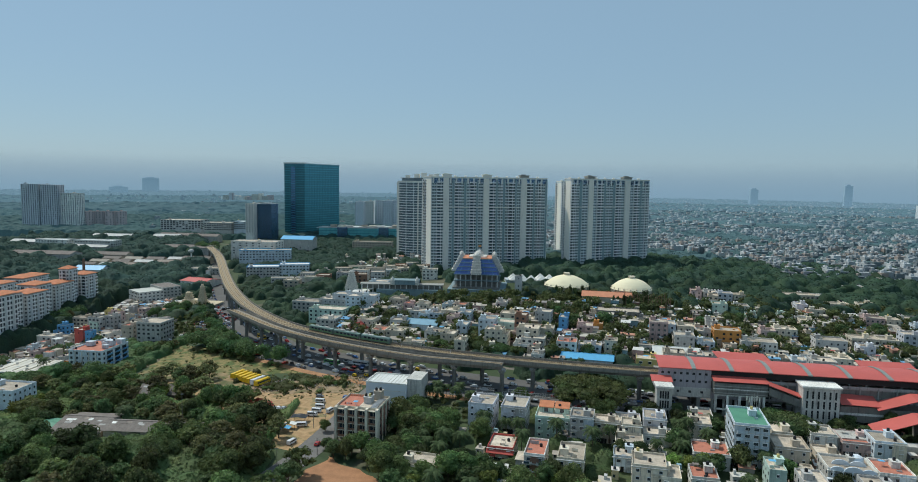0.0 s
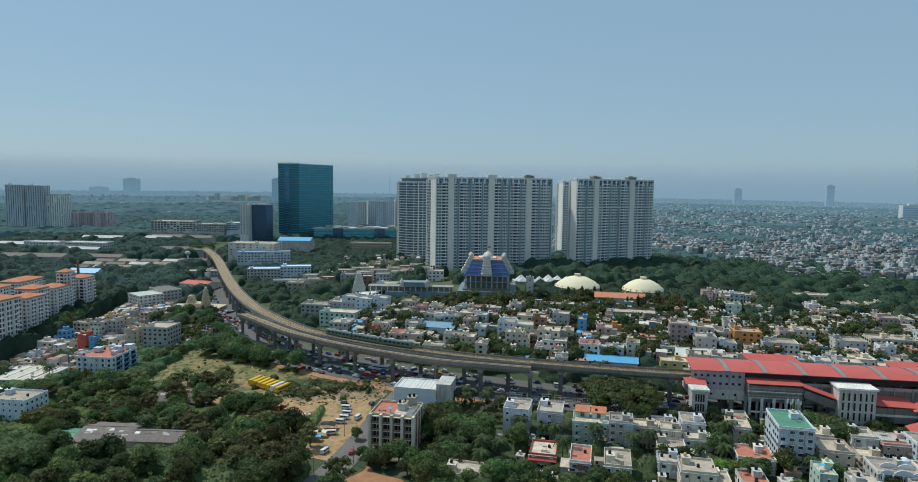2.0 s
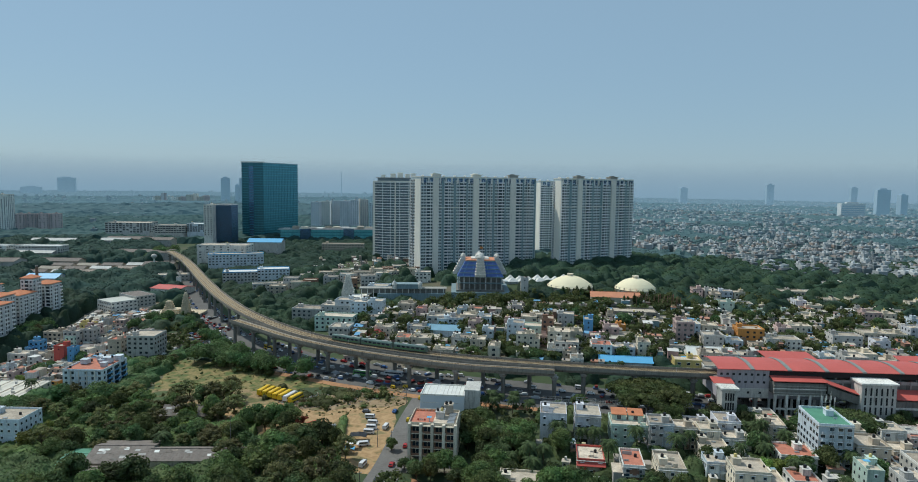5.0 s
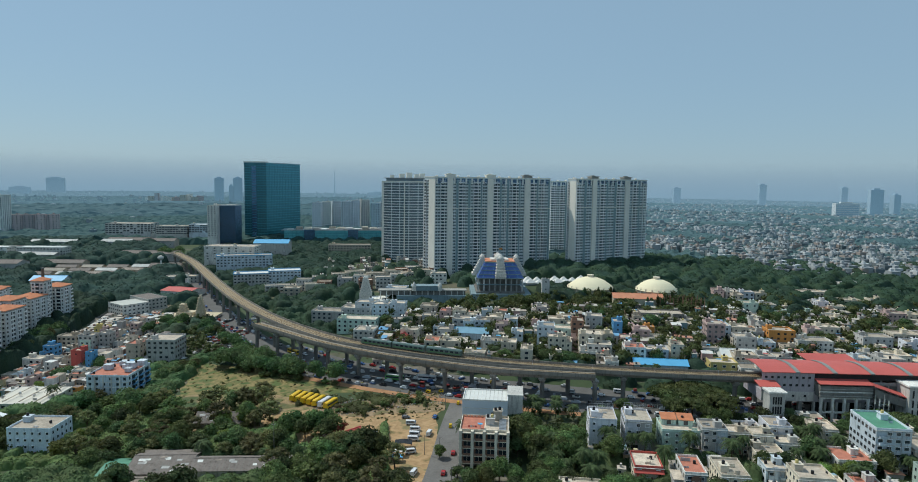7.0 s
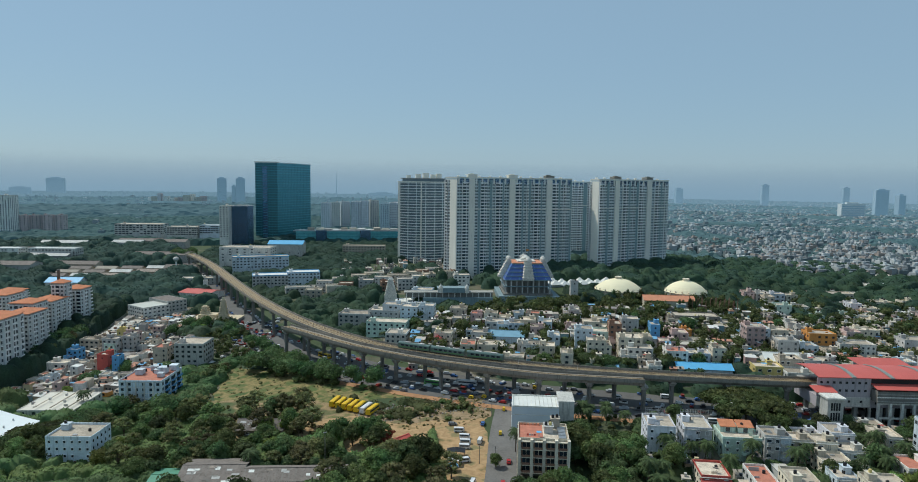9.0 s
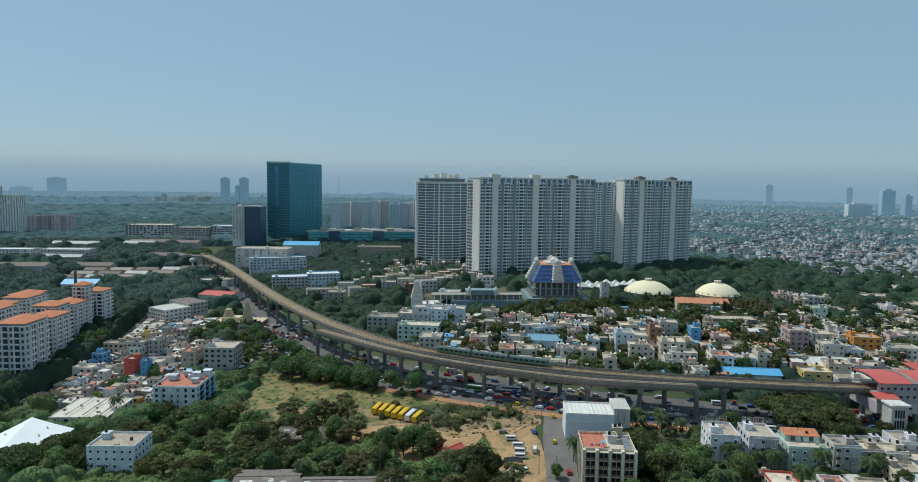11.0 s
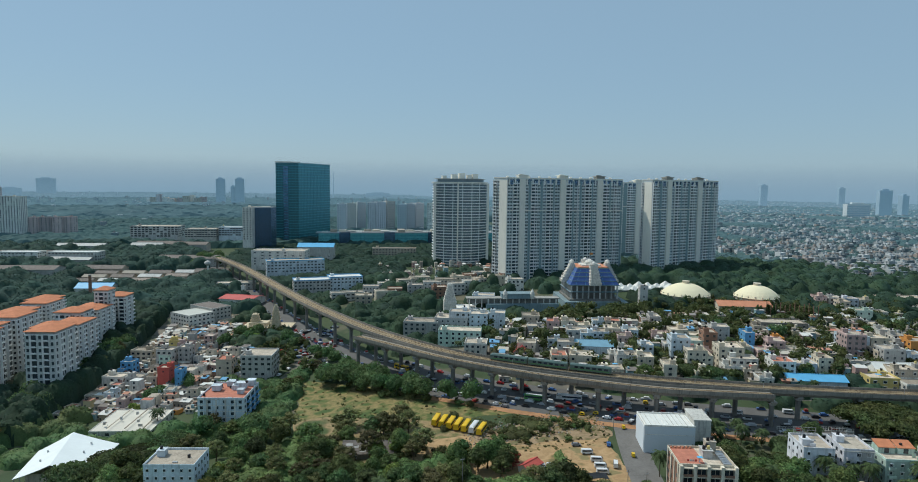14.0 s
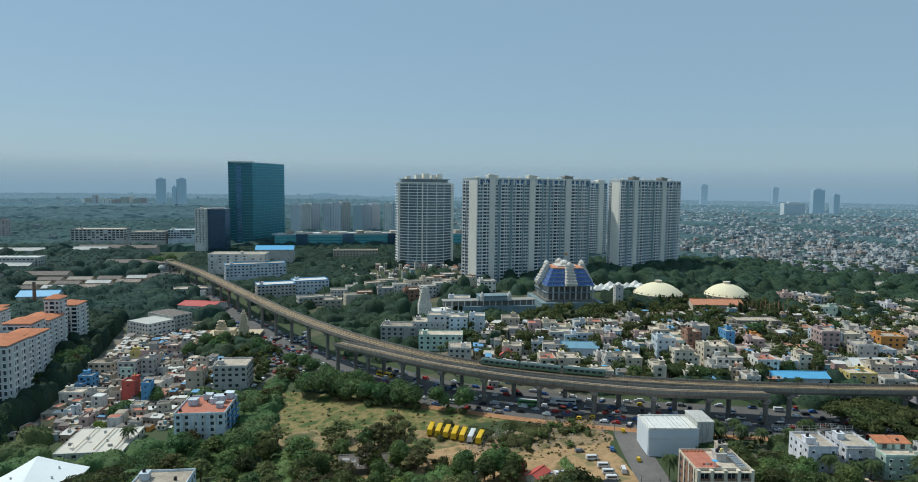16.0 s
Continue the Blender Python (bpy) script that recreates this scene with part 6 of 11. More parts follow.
building("house", "cream four-storey flat-roofed house with rooftop water tank", "house", 37.5, 406.8, -14, 14.0, 14, 4, CREAM, ROOFGREY, group="town houses")
building("house", "blue four-storey flat-roofed house with rooftop water tank", "house", 67.8, 429.5, -14, 5.8, 12, 4, BLUEPAINT, ROOFGREY, group="town houses")
building("house", "white two-storey flat-roofed house with rooftop water tank", "house", 34.4, 394.7, -14, 9.7, 11, 2, WHITE, ROOFGREY, group="town houses")
building("house", "cream two-storey flat-roofed house with rooftop water tank", "house", 76.2, 416.6, -14, 23.5, 13, 2, CREAM, ROOFGREY, group="town houses")
building("house", "lavender white two-storey flat-roofed house with rooftop water tank", "house", 75.0, 395.4, -14, 14.0, 11, 2, LAVENDER, ROOFGREY, group="town houses")
building("house", "cream three-storey flat-roofed house with rooftop water tank", "house", 91.0, 394.1, -14, 7.7, 10, 3, CREAM, ROOFGREY, group="town houses")
building("house", "pale blue four-storey flat-roofed house with rooftop water tank", "house", 128.5, 420.7, -14, 14.6, 14, 4, PALEBLUE, ROOFGREY, group="town houses")
building("house", "cream four-storey flat-roofed house with rooftop water tank", "house", 143.5, 417.1, -14, 10.2, 12, 4, CREAM, ROOFGREY, group="town houses")
building("house", "beige three-storey flat-roofed house with rooftop water tank", "house", 136.1, 403.0, -14, 12.6, 13, 3, BEIGE, ROOFGREY, group="town houses")
building("house", "orange four-storey flat-roofed house with rooftop water tank", "house", 165.0, 410.7, -14, 16.4, 13, 4, ORANGE, ROOFGREY, group="town houses")
building("house", "yellow two-storey flat-roofed house with rooftop water tank", "house", 105.0, 372.6, -14, 15.3, 12, 2, YELLOW, ROOFGREY, group="town houses")
building("house", "beige three-storey flat-roofed house with rooftop water tank", "house", 121.6, 375.4, -14, 12.3, 11, 3, BEIGE, ROOFGREY, group="town houses")
building("house", "white two-storey flat-roofed house with rooftop water tank", "house", 117.8, 362.5, -14, 16.9, 13, 2, WHITE, ROOFGREY, group="town houses")
building("house", "white two-storey flat-roofed house with rooftop water tank", "house", 43.9, 377.6, -14, 7.5, 10, 2, WHITE, ROOFGREY, group="town houses")
building("house", "beige two-storey flat-roofed house with rooftop water tank", "house", 42.7, 389.7, -14, 8.3, 10, 2, BEIGE, ROOFGREY, group="town houses")
building("house", "grey three-storey flat-roofed house with rooftop water tank", "house", 13.4, 424.8, -14, 4.8, 10, 3, GREY, ROOFGREY, group="town houses")
building("house", "pink two-storey flat-roofed house with rooftop water tank", "house", 81.5, 437.5, -14, 6.3, 10, 2, PINK, ROOFGREY, group="town houses")
building("house", "orange two-storey flat-roofed house with rooftop water tank", "house", 92.9, 437.3, -14, 6.3, 10, 2, ORANGE, ROOFGREY, group="town houses")
building("house", "white three-storey flat-roofed house with rooftop water tank", "house", -21.5, 411.8, -14, 13.7, 12, 3, WHITE, ROOFGREY, group="town houses")
building("house", "cream four-storey flat-roofed house with rooftop water tank", "house", 17.1, 404.4, -14, 10.9, 12, 4, CREAM, ROOFGREY, group="town houses")
building("house", "mint green three-storey flat-roofed house with rooftop water tank", "house", 22.9, 430.0, -14, 18.3, 12, 3, MINT, ROOFGREY, group="town houses")
building("house", "cream three-storey flat-roofed house with rooftop water tank", "house", 50.8, 416.1, -14, 11.4, 12, 3, CREAM, ROOFGREY, group="town houses")
building("house", "pink three-storey flat-roofed house with rooftop water tank", "house", 78.8, 423.0, -14, 10.3, 12, 3, PINK, ROOFGREY, group="town houses")
building("house", "pink two-storey flat-roofed house with rooftop water tank", "house", 68.2, 416.5, -14, 10.6, 11, 2, PINK, ROOFGREY, group="town houses")
building("house", "grey three-storey flat-roofed house with rooftop water tank", "house", -34.8, 461.5, -14, 13.2, 12, 3, GREY, ROOFGREY, group="town houses")
building("house", "lavender white three-storey flat-roofed house with rooftop water tank", "house", -20.5, 454.5, -14, 10.4, 12, 3, LAVENDER, ROOFGREY, group="town houses")
building("house", "cream three-storey flat-roofed house with rooftop water tank", "house", -10.2, 459.1, -14, 9.5, 12, 3, CREAM, ROOFGREY, group="town houses")
building("house", "pale blue three-storey flat-roofed house with rooftop water tank", "house", -0.5, 453.5, -14, 9.4, 11, 3, PALEBLUE, ROOFGREY, group="town houses")
building("house", "white three-storey flat-roofed house with rooftop water tank", "house", 39.6, 397.6, -14, 14.6, 11, 3, WHITE, ROOFGREY, group="town houses")
building("house", "pink two-storey flat-roofed house with rooftop water tank", "house", 30.1, 419.6, -14, 11.6, 10, 2, PINK, ROOFGREY, group="town houses")
building("house", "pale blue four-storey flat-roofed house with rooftop water tank", "house", -89.7, 509.3, -14, 13.0, 13, 4, PALEBLUE, ROOFGREY, group="town houses")
building("house", "pale blue four-storey flat-roofed house with rooftop water tank", "house", -76.2, 506.2, -14, 10.8, 12, 4, PALEBLUE, ROOFGREY, group="town houses")
building("house", "beige three-storey flat-roofed house with rooftop water tank", "house", -54.0, 502.1, -14, 12.1, 12, 3, BEIGE, ROOFGREY, group="town houses")
building("house", "white three-storey flat-roofed house with rooftop water tank", "house", -101.4, 457.0, -14, 13.6, 14, 3, WHITE, ROOFGREY, group="town houses")
building("house", "grey three-storey flat-roofed house with rooftop water tank", "house", -112.9, 519.7, -14, 23.1, 16, 3, GREY, ROOFGREY, group="town houses")
building("house", "pink five-storey flat-roofed house with rooftop water tank", "house", 124.7, 414.5, -14, 11.4, 13, 5, PINK, ROOFGREY, group="town houses")
building("house", "grey four-storey flat-roofed house with rooftop water tank", "house", 135.6, 398.2, -14, 12.0, 12, 4, GREY, ROOFGREY, group="town houses")
building("house", "pale blue three-storey flat-roofed house with rooftop water tank", "house", 149.0, 396.4, -14, 10.5, 12, 3, PALEBLUE, ROOFGREY, group="town houses")
building("house", "white three-storey flat-roofed house with rooftop water tank", "house", 178.2, 399.9, -14, 21.1, 13, 3, WHITE, ROOFGREY, group="town houses")
building("house", "cream three-storey flat-roofed house with rooftop water tank", "house", 212.4, 428.0, -14, 14.3, 12, 3, CREAM, ROOFGREY, group="town houses")
building("house", "grey three-storey flat-roofed house with rooftop water tank", "house", 228.2, 406.1, -14, 18.5, 13, 3, GREY, ROOFGREY, group="town houses")
building("house", "cream three-storey flat-roofed house with rooftop water tank", "house", 254.4, 411.1, -14, 16.2, 13, 3, CREAM, ROOFGREY, group="town houses")
building("house", "cream three-storey flat-roofed house with rooftop water tank", "house", 271.0, 408.1, -14, 10.8, 12, 3, CREAM, ROOFGREY, group="town houses")
building("house", "lavender white four-storey flat-roofed house with rooftop water tank", "house", 287.5, 410.6, -14, 11.9, 12, 4, LAVENDER, ROOFGREY, group="town houses")
building("house", "grey two-storey flat-roofed house with rooftop water tank", "house", -66.8, 457.6, -14, 15.0, 9, 2, GREY, ROOFGREY, group="town houses")
building("house", "pale blue two-storey flat-roofed house with rooftop water tank", "house", -48.2, 457.5, -14, 7.4, 10, 2, PALEBLUE, ROOFGREY, group="town houses")
building("house", "cream three-storey flat-roofed house with rooftop water tank", "house", -11.1, 407.4, -14, 9.1, 11, 3, CREAM, ROOFGREY, group="town houses")
building("house", "pink three-storey flat-roofed house with rooftop water tank", "house", -7.9, 443.7, -14, 9.3, 11, 3, PINK, ROOFGREY, group="town houses")
building("house", "beige three-storey flat-roofed house with rooftop water tank", "house", -18.5, 454.3, -14, 11.0, 11, 3, BEIGE, ROOFGREY, group="town houses")
building("house", "pale blue three-storey flat-roofed house with rooftop water tank", "house", -28.1, 454.2, -14, 8.1, 10, 3, PALEBLUE, ROOFGREY, group="town houses")
building("house", "white two-storey flat-roofed house with rooftop water tank", "house", -21.2, 423.1, -14, 10.2, 10, 2, WHITE, ROOFGREY, group="town houses")
building("house", "pale blue four-storey flat-roofed house with rooftop water tank", "house", -78.7, 562.2, -14, 17.0, 14, 4, PALEBLUE, ROOFGREY, group="town houses")
building("house", "pale blue four-storey flat-roofed house with rooftop water tank", "house", -102.3, 521.1, -14, 16.3, 13, 4, PALEBLUE, ROOFGREY, group="town houses")
building("house", "grey three-storey flat-roofed house with rooftop water tank", "house", -134.8, 520.6, -14, 24.0, 15, 3, GREY, ROOFGREY, group="town houses")
building("house", "mint green three-storey flat-roofed house with rooftop water tank", "house", -114.1, 488.3, -14, 28.2, 14, 3, MINT, ROOFGREY, group="town houses")
building("house", "pale blue five-storey apartment house with a red roof terrace", "house", -244.5, 399.3, -7, 22.9, 26, 5, PALEBLUE, TERRACE, group="town houses", fh=3.0, bay=3.4, win=(1.5, 1.5), band=WHITE)
building("house", "grey five-storey apartment house with a flat concrete roof", "house", -236.1, 468.5, -7, 18.7, 18, 5, GREY, ROOFGREY, group="town houses")
building("house", "beige four-storey flat-roofed house with rooftop water tank", "house", -252.5, 478.4, -7, 9.5, 12, 4, BEIGE, TERRACE, group="town houses")
building("house", "pale blue four-storey apartment house with a flat roof", "house", -247.2, 326.3, -7, 19.5, 16, 4, PALEBLUE, ROOFGREY, group="town houses")
building("house", "red four-storey flat-roofed house with rooftop water tank", "house", -285.4, 474.4, -12, 7.2, 7, 4, BRICKRED, ROOFGREY, group="town houses", win=(0.8, 0.9), bay=6)
building("house", "blue four-storey flat-roofed house with rooftop water tank", "house", -273.8, 467.8, -12, 4.6, 6, 4, BLUEPAINT, ROOFGREY, group="town houses", win=(0.8, 0.9), bay=6)
building("house", "blue three-storey flat-roofed house with rooftop water tank", "house", -316.1, 502.7, -12, 8.0, 8, 3, BLUEPAINT, ROOFGREY, group="town houses")
building("house", "grey four-storey flat-roofed house with rooftop water tank", "house", -297.4, 513.1, -12, 10.7, 9, 4, GREY, ROOFGREY, group="town houses")
building("house", "pink four-storey flat-roofed house with rooftop water tank", "house", -287.4, 524.7, -12, 8.8, 9, 4, PINK, ROOFGREY, group="town houses")
building("house", "beige three-storey flat-roofed house with rooftop water tank", "house", -317.6, 526.1, -12, 14.5, 9, 3, BEIGE, ROOFGREY, group="town houses")
building("house", "yellow four-storey flat-roofed house with rooftop water tank", "house", -294.9, 533.1, -12, 8.6, 9, 4, YELLOW, ROOFGREY, group="town houses")
building("house", "mint green three-storey flat-roofed house with rooftop water tank", "house", -295.2, 510.7, -12, 7.1, 8, 3, MINT, ROOFGREY, group="town houses")
building("house", "brown two-storey flat-roofed house with rooftop water tank", "house", -289.5, 448.5, -12, 6.6, 8, 2, BROWN, ROOFGREY, group="town houses")
building("house", "pale blue two-storey flat-roofed house with rooftop water tank", "house", -308.6, 454.6, -12, 5.1, 8, 2, PALEBLUE, ROOFGREY, group="town houses")
building("house", "pink two-storey flat-roofed house with rooftop water tank", "house", -297.3, 441.1, -12, 4.7, 8, 2, PINK, ROOFGREY, group="town houses")
building("house", "grey four-storey flat-roofed house with rooftop water tank", "house", -284.7, 515.6, -12, 7.9, 8, 4, GREY, ROOFGREY, group="town houses")
building("house", "white two-storey flat-roofed house with rooftop water tank", "house", -320.6, 484.7, -12, 13.0, 9, 2, WHITE, ROOFGREY, group="town houses")
building("house", "grey two-storey flat-roofed house with rooftop water tank", "house", -305.9, 480.5, -12, 9.8, 9, 2, GREY, ROOFGREY, group="town houses")
building("house", "beige two-storey flat-roofed house with rooftop water tank", "house", -293.0, 478.3, -12, 6.5, 8, 2, BEIGE, ROOFGREY, group="town houses")
building("house", "blue two-storey flat-roofed house with rooftop water tank", "house", -316.3, 498.0, -12, 4.1, 7, 2, BLUEPAINT, ROOFGREY, group="town houses")
building("house", "cream two-storey flat-roofed house with rooftop water tank", "house", -34.7, 401.7, -14.2, 12.5, 11.5, 2, CREAM, ROOFGREY, group="town houses", sides="flr")
building("house", "cream three-storey flat-roofed house with rooftop water tank", "house", -2.2, 393.6, -15.3, 7.1, 11.5, 3, CREAM, ROOFGREY, group="town houses", sides="flr")
building("house", "cream two-storey flat-roofed house with rooftop water tank", "house", 14.2, 389.5, -11.8, 7.8, 11.5, 2, CREAM, ROOFGREY, group="town houses", sides="flr")
building("house", "white two-storey flat-roofed house with rooftop water tank", "house", 150.8, 355.4, -15.9, 7.1, 11.5, 2, WHITE, ROOFGREY, group="town houses", sides="flr")
building("house", "white three-storey flat-roofed house with rooftop water tank", "house", 171.8, 350.2, -13.9, 9.1, 11.5, 3, WHITE, ROOFGREY, group="town houses", sides="flr")
building("house", "cream two-storey flat-roofed house with rooftop water tank", "house", 193.6, 344.8, -11.3, 12.2, 11.5, 2, CREAM, ROOFGREY, group="town houses", sides="flr")
building("house", "pink three-storey flat-roofed house with rooftop water tank", "house", 206.4, 341.6, -16.1, 10.1, 11.5, 3, PINK, ROOFGREY, group="town houses", sides="flr")
building("house", "cream two-storey flat-roofed house with rooftop water tank", "house", 217.2, 338.9, -15.9, 8.9, 11.5, 2, CREAM, TERRACE, group="town houses", sides="flr")
building("house", "grey three-storey flat-roofed house with rooftop water tank", "house", 238.5, 333.6, -11.1, 8.0, 11.5, 3, GREY, ROOFGREY, group="town houses", sides="flr")
building("house", "cream three-storey flat-roofed house with rooftop water tank", "house", -57.0, 420.1, -11.1, 9.0, 12.2, 3, CREAM, TERRACE, group="town houses", sides="flr")
building("house", "cream three-storey flat-roofed house with rooftop water tank", "house", -47.3, 417.7, -16.0, 12.4, 12.2, 3, CREAM, ROOFGREY, group="town houses", sides="flr")
building("house", "white three-storey flat-roofed house with rooftop water tank", "house", 60.7, 390.8, -12.3, 12.2, 12.2, 3, WHITE, TERRACE, group="town houses", sides="flr")
building("house", "grey three-storey flat-roofed house with rooftop water tank", "house", 134.7, 372.3, -15.3, 9.0, 12.2, 3, GREY, ROOFGREY, group="town houses", sides="flr")
building("house", "grey three-storey flat-roofed house with rooftop water tank", "house", 144.3, 369.9, -11.4, 8.6, 12.2, 3, GREY, ROOFGREY, group="town houses", sides="flr")
building("house", "grey four-storey flat-roofed house with rooftop water tank", "house", 199.5, 356.2, -12.9, 12.6, 12.2, 4, GREY, ROOFGREY, group="town houses", sides="flr")
building("house", "cream two-storey flat-roofed house with rooftop water tank", "house", 244.3, 345.0, -11.0, 12.2, 12.2, 2, CREAM, ROOFGREY, group="town houses", sides="flr")
building("house", "pale blue three-storey flat-roofed house with rooftop water tank", "house", -1.2, 425.0, -12.7, 7.4, 11.9, 3, PALEBLUE, ROOFGREY, group="town houses", sides="flr")
building("house", "grey two-storey flat-roofed house with rooftop water tank", "house", 113.2, 396.5, -11.6, 10.7, 11.9, 2, GREY, ROOFGREY, group="town houses", sides="flr")
building("house", "beige two-storey flat-roofed house with rooftop water tank", "house", 185.4, 378.5, -15.5, 11.4, 11.9, 2, BEIGE, ROOFGREY, group="town houses", sides="flr")
building("house", "pale blue two-storey flat-roofed house with rooftop water tank", "house", 197.5, 375.4, -14.1, 10.0, 11.9, 2, PALEBLUE, ROOFGREY, group="town houses", sides="flr")
building("house", "cream three-storey flat-roofed house with rooftop water tank", "house", 217.6, 370.4, -13.8, 12.0, 11.9, 3, CREAM, ROOFGREY, group="town houses", sides="flr")
building("house", "beige two-storey flat-roofed house with rooftop water tank", "house", 230.1, 367.3, -15.4, 11.7, 11.9, 2, BEIGE, ROOFGREY, group="town houses", sides="flr")
building("house", "beige four-storey flat-roofed house with rooftop water tank", "house", 276.8, 355.7, -15.3, 7.1, 11.9, 4, BEIGE, ROOFGREY, group="town houses", sides="flr")
building("house", "beige two-storey flat-roofed house with rooftop water tank", "house", 166.7, 396.4, -14.1, 7.4, 11.9, 2, BEIGE, ROOFGREY, group="town houses", sides="flr")
building("house", "white two-storey flat-roofed house with rooftop water tank", "house", 208.2, 386.0, -15.9, 9.6, 11.9, 2, WHITE, ROOFGREY, group="town houses", sides="flr")
building("house", "grey two-storey flat-roofed house with rooftop water tank", "house", 248.5, 376.0, -13.3, 7.7, 11.9, 2, GREY, ROOFGREY, group="town houses", sides="flr")
building("house", "white two-storey flat-roofed house with rooftop water tank", "house", 277.2, 368.8, -12.8, 9.2, 11.9, 2, WHITE, TERRACE, group="town houses", sides="flr")
building("house", "pink two-storey flat-roofed house with rooftop water tank", "house", 18.1, 451.9, -13.0, 10.9, 11.0, 2, PINK, ROOFGREY, group="town houses", sides="flr")
building("house", "beige three-storey flat-roofed house with rooftop water tank", "house", 29.6, 449.0, -11.7, 10.6, 11.0, 3, BEIGE, ROOFGREY, group="town houses", sides="flr")
building("house", "cream two-storey flat-roofed house with rooftop water tank", "house", 40.9, 446.2, -12.6, 11.8, 11.0, 2, CREAM, ROOFGREY, group="town houses", sides="flr")
building("house", "grey four-storey flat-roofed house with rooftop water tank", "house", 53.3, 443.1, -16.3, 11.1, 11.0, 4, GREY, ROOFGREY, group="town houses", sides="flr")
building("house", "grey three-storey flat-roofed house with rooftop water tank", "house", 157.0, 417.3, -11.7, 8.2, 11.0, 3, GREY, ROOFGREY, group="town houses", sides="flr")
building("house", "beige two-storey flat-roofed house with rooftop water tank", "house", 206.4, 405.0, -13.7, 12.2, 11.0, 2, BEIGE, ROOFGREY, group="town houses", sides="flr")
building("house", "lavender white three-storey flat-roofed house with rooftop water tank", "house", 249.1, 394.3, -16.9, 8.9, 11.0, 3, LAVENDER, ROOFGREY, group="town houses", sides="flr")
building("house", "cream two-storey flat-roofed house with rooftop water tank", "house", 276.6, 387.5, -15.8, 11.4, 11.0, 2, CREAM, ROOFGREY, group="town houses", sides="flr")
building("house", "cream three-storey flat-roofed house with rooftop water tank", "house", -70.6, 447.7, -15.6, 11.3, 9.3, 3, CREAM, ROOFGREY, group="town houses", sides="flr")
building("house", "grey three-storey flat-roofed house with rooftop water tank", "house", -47.1, 441.8, -16.6, 12.9, 9.3, 3, GREY, ROOFGREY, group="town houses", sides="flr")
building("house", "white two-storey flat-roofed house with rooftop water tank", "house", -12.2, 433.1, -16.6, 9.1, 9.3, 2, WHITE, ROOFGREY, group="town houses", sides="flr")
building("house", "cream two-storey flat-roofed house with rooftop water tank", "house", 220.1, 391.0, -14.0, 12.5, 9.0, 2, CREAM, ROOFGREY, group="town houses", sides="flr")
building("house", "beige two-storey flat-roofed house with rooftop water tank", "house", -67.2, 490.4, -16.4, 12.9, 10.3, 2, BEIGE, ROOFGREY, group="town houses", sides="flr")
building("house", "grey two-storey flat-roofed house with rooftop water tank", "house", -53.7, 487.0, -11.3, 11.8, 10.3, 2, GREY, ROOFGREY, group="town houses", sides="flr")
building("house", "pink three-storey flat-roofed house with rooftop water tank", "house", -41.3, 483.9, -13.6, 8.3, 10.3, 3, PINK, TERRACE, group="town houses", sides="flr")
building("house", "cream three-storey flat-roofed house with rooftop water tank", "house", -32.2, 481.7, -14.1, 9.4, 10.3, 3, CREAM, ROOFGREY, group="town houses", sides="flr")
building("house", "cream two-storey flat-roofed house with rooftop water tank", "house", -22.1, 479.1, -11.7, 9.5, 10.3, 2, CREAM, ROOFGREY, group="town houses", sides="flr")
building("house", "pale blue three-storey flat-roofed house with rooftop water tank", "house", -11.9, 476.6, -13.6, 7.2, 10.3, 3, PALEBLUE, ROOFGREY, group="town houses", sides="flr")
building("house", "beige three-storey flat-roofed house with rooftop water tank", "house", -4.0, 474.6, -16.4, 9.6, 10.3, 3, BEIGE, TERRACE, group="town houses", sides="flr")
building("house", "cream two-storey flat-roofed house with rooftop water tank", "house", 23.1, 467.9, -14.2, 7.4, 10.3, 2, CREAM, TERRACE, group="town houses", sides="flr")
building("house", "beige two-storey flat-roofed house with rooftop water tank", "house", 42.6, 463.0, -13.0, 12.0, 10.3, 2, BEIGE, ROOFGREY, group="town houses", sides="flr")
building("house", "beige two-storey flat-roofed house with rooftop water tank", "house", 121.3, 443.4, -16.6, 7.6, 10.3, 2, BEIGE, ROOFGREY, group="town houses", sides="flr")
building("house", "cream two-storey flat-roofed house with rooftop water tank", "house", 161.2, 433.4, -11.1, 9.8, 10.3, 2, CREAM, TERRACE, group="town houses", sides="flr")
building("house", "white three-storey flat-roofed house with rooftop water tank", "house", 171.7, 430.8, -14.9, 7.0, 10.3, 3, WHITE, ROOFGREY, group="town houses", sides="flr")
building("house", "cream two-storey flat-roofed house with rooftop water tank", "house", 191.6, 425.9, -14.1, 8.8, 10.3, 2, CREAM, ROOFGREY, group="town houses", sides="flr")
building("house", "pink three-storey flat-roofed house with rooftop water tank", "house", 201.1, 423.5, -14.0, 9.3, 10.3, 3, PINK, ROOFGREY, group="town houses", sides="flr")
building("house", "grey two-storey flat-roofed house with rooftop water tank", "house", -32.2, 493.3, -15.5, 9.2, 10.7, 2, GREY, ROOFGREY, group="town houses", sides="flr")
building("house", "grey three-storey flat-roofed house with rooftop water tank", "house", 28.6, 478.1, -12.4, 7.1, 10.7, 3, GREY, ROOFGREY, group="town houses", sides="flr")
building("house", "beige two-storey flat-roofed house with rooftop water tank", "house", 94.7, 461.7, -12.1, 12.4, 10.7, 2, BEIGE, ROOFGREY, group="town houses", sides="flr")
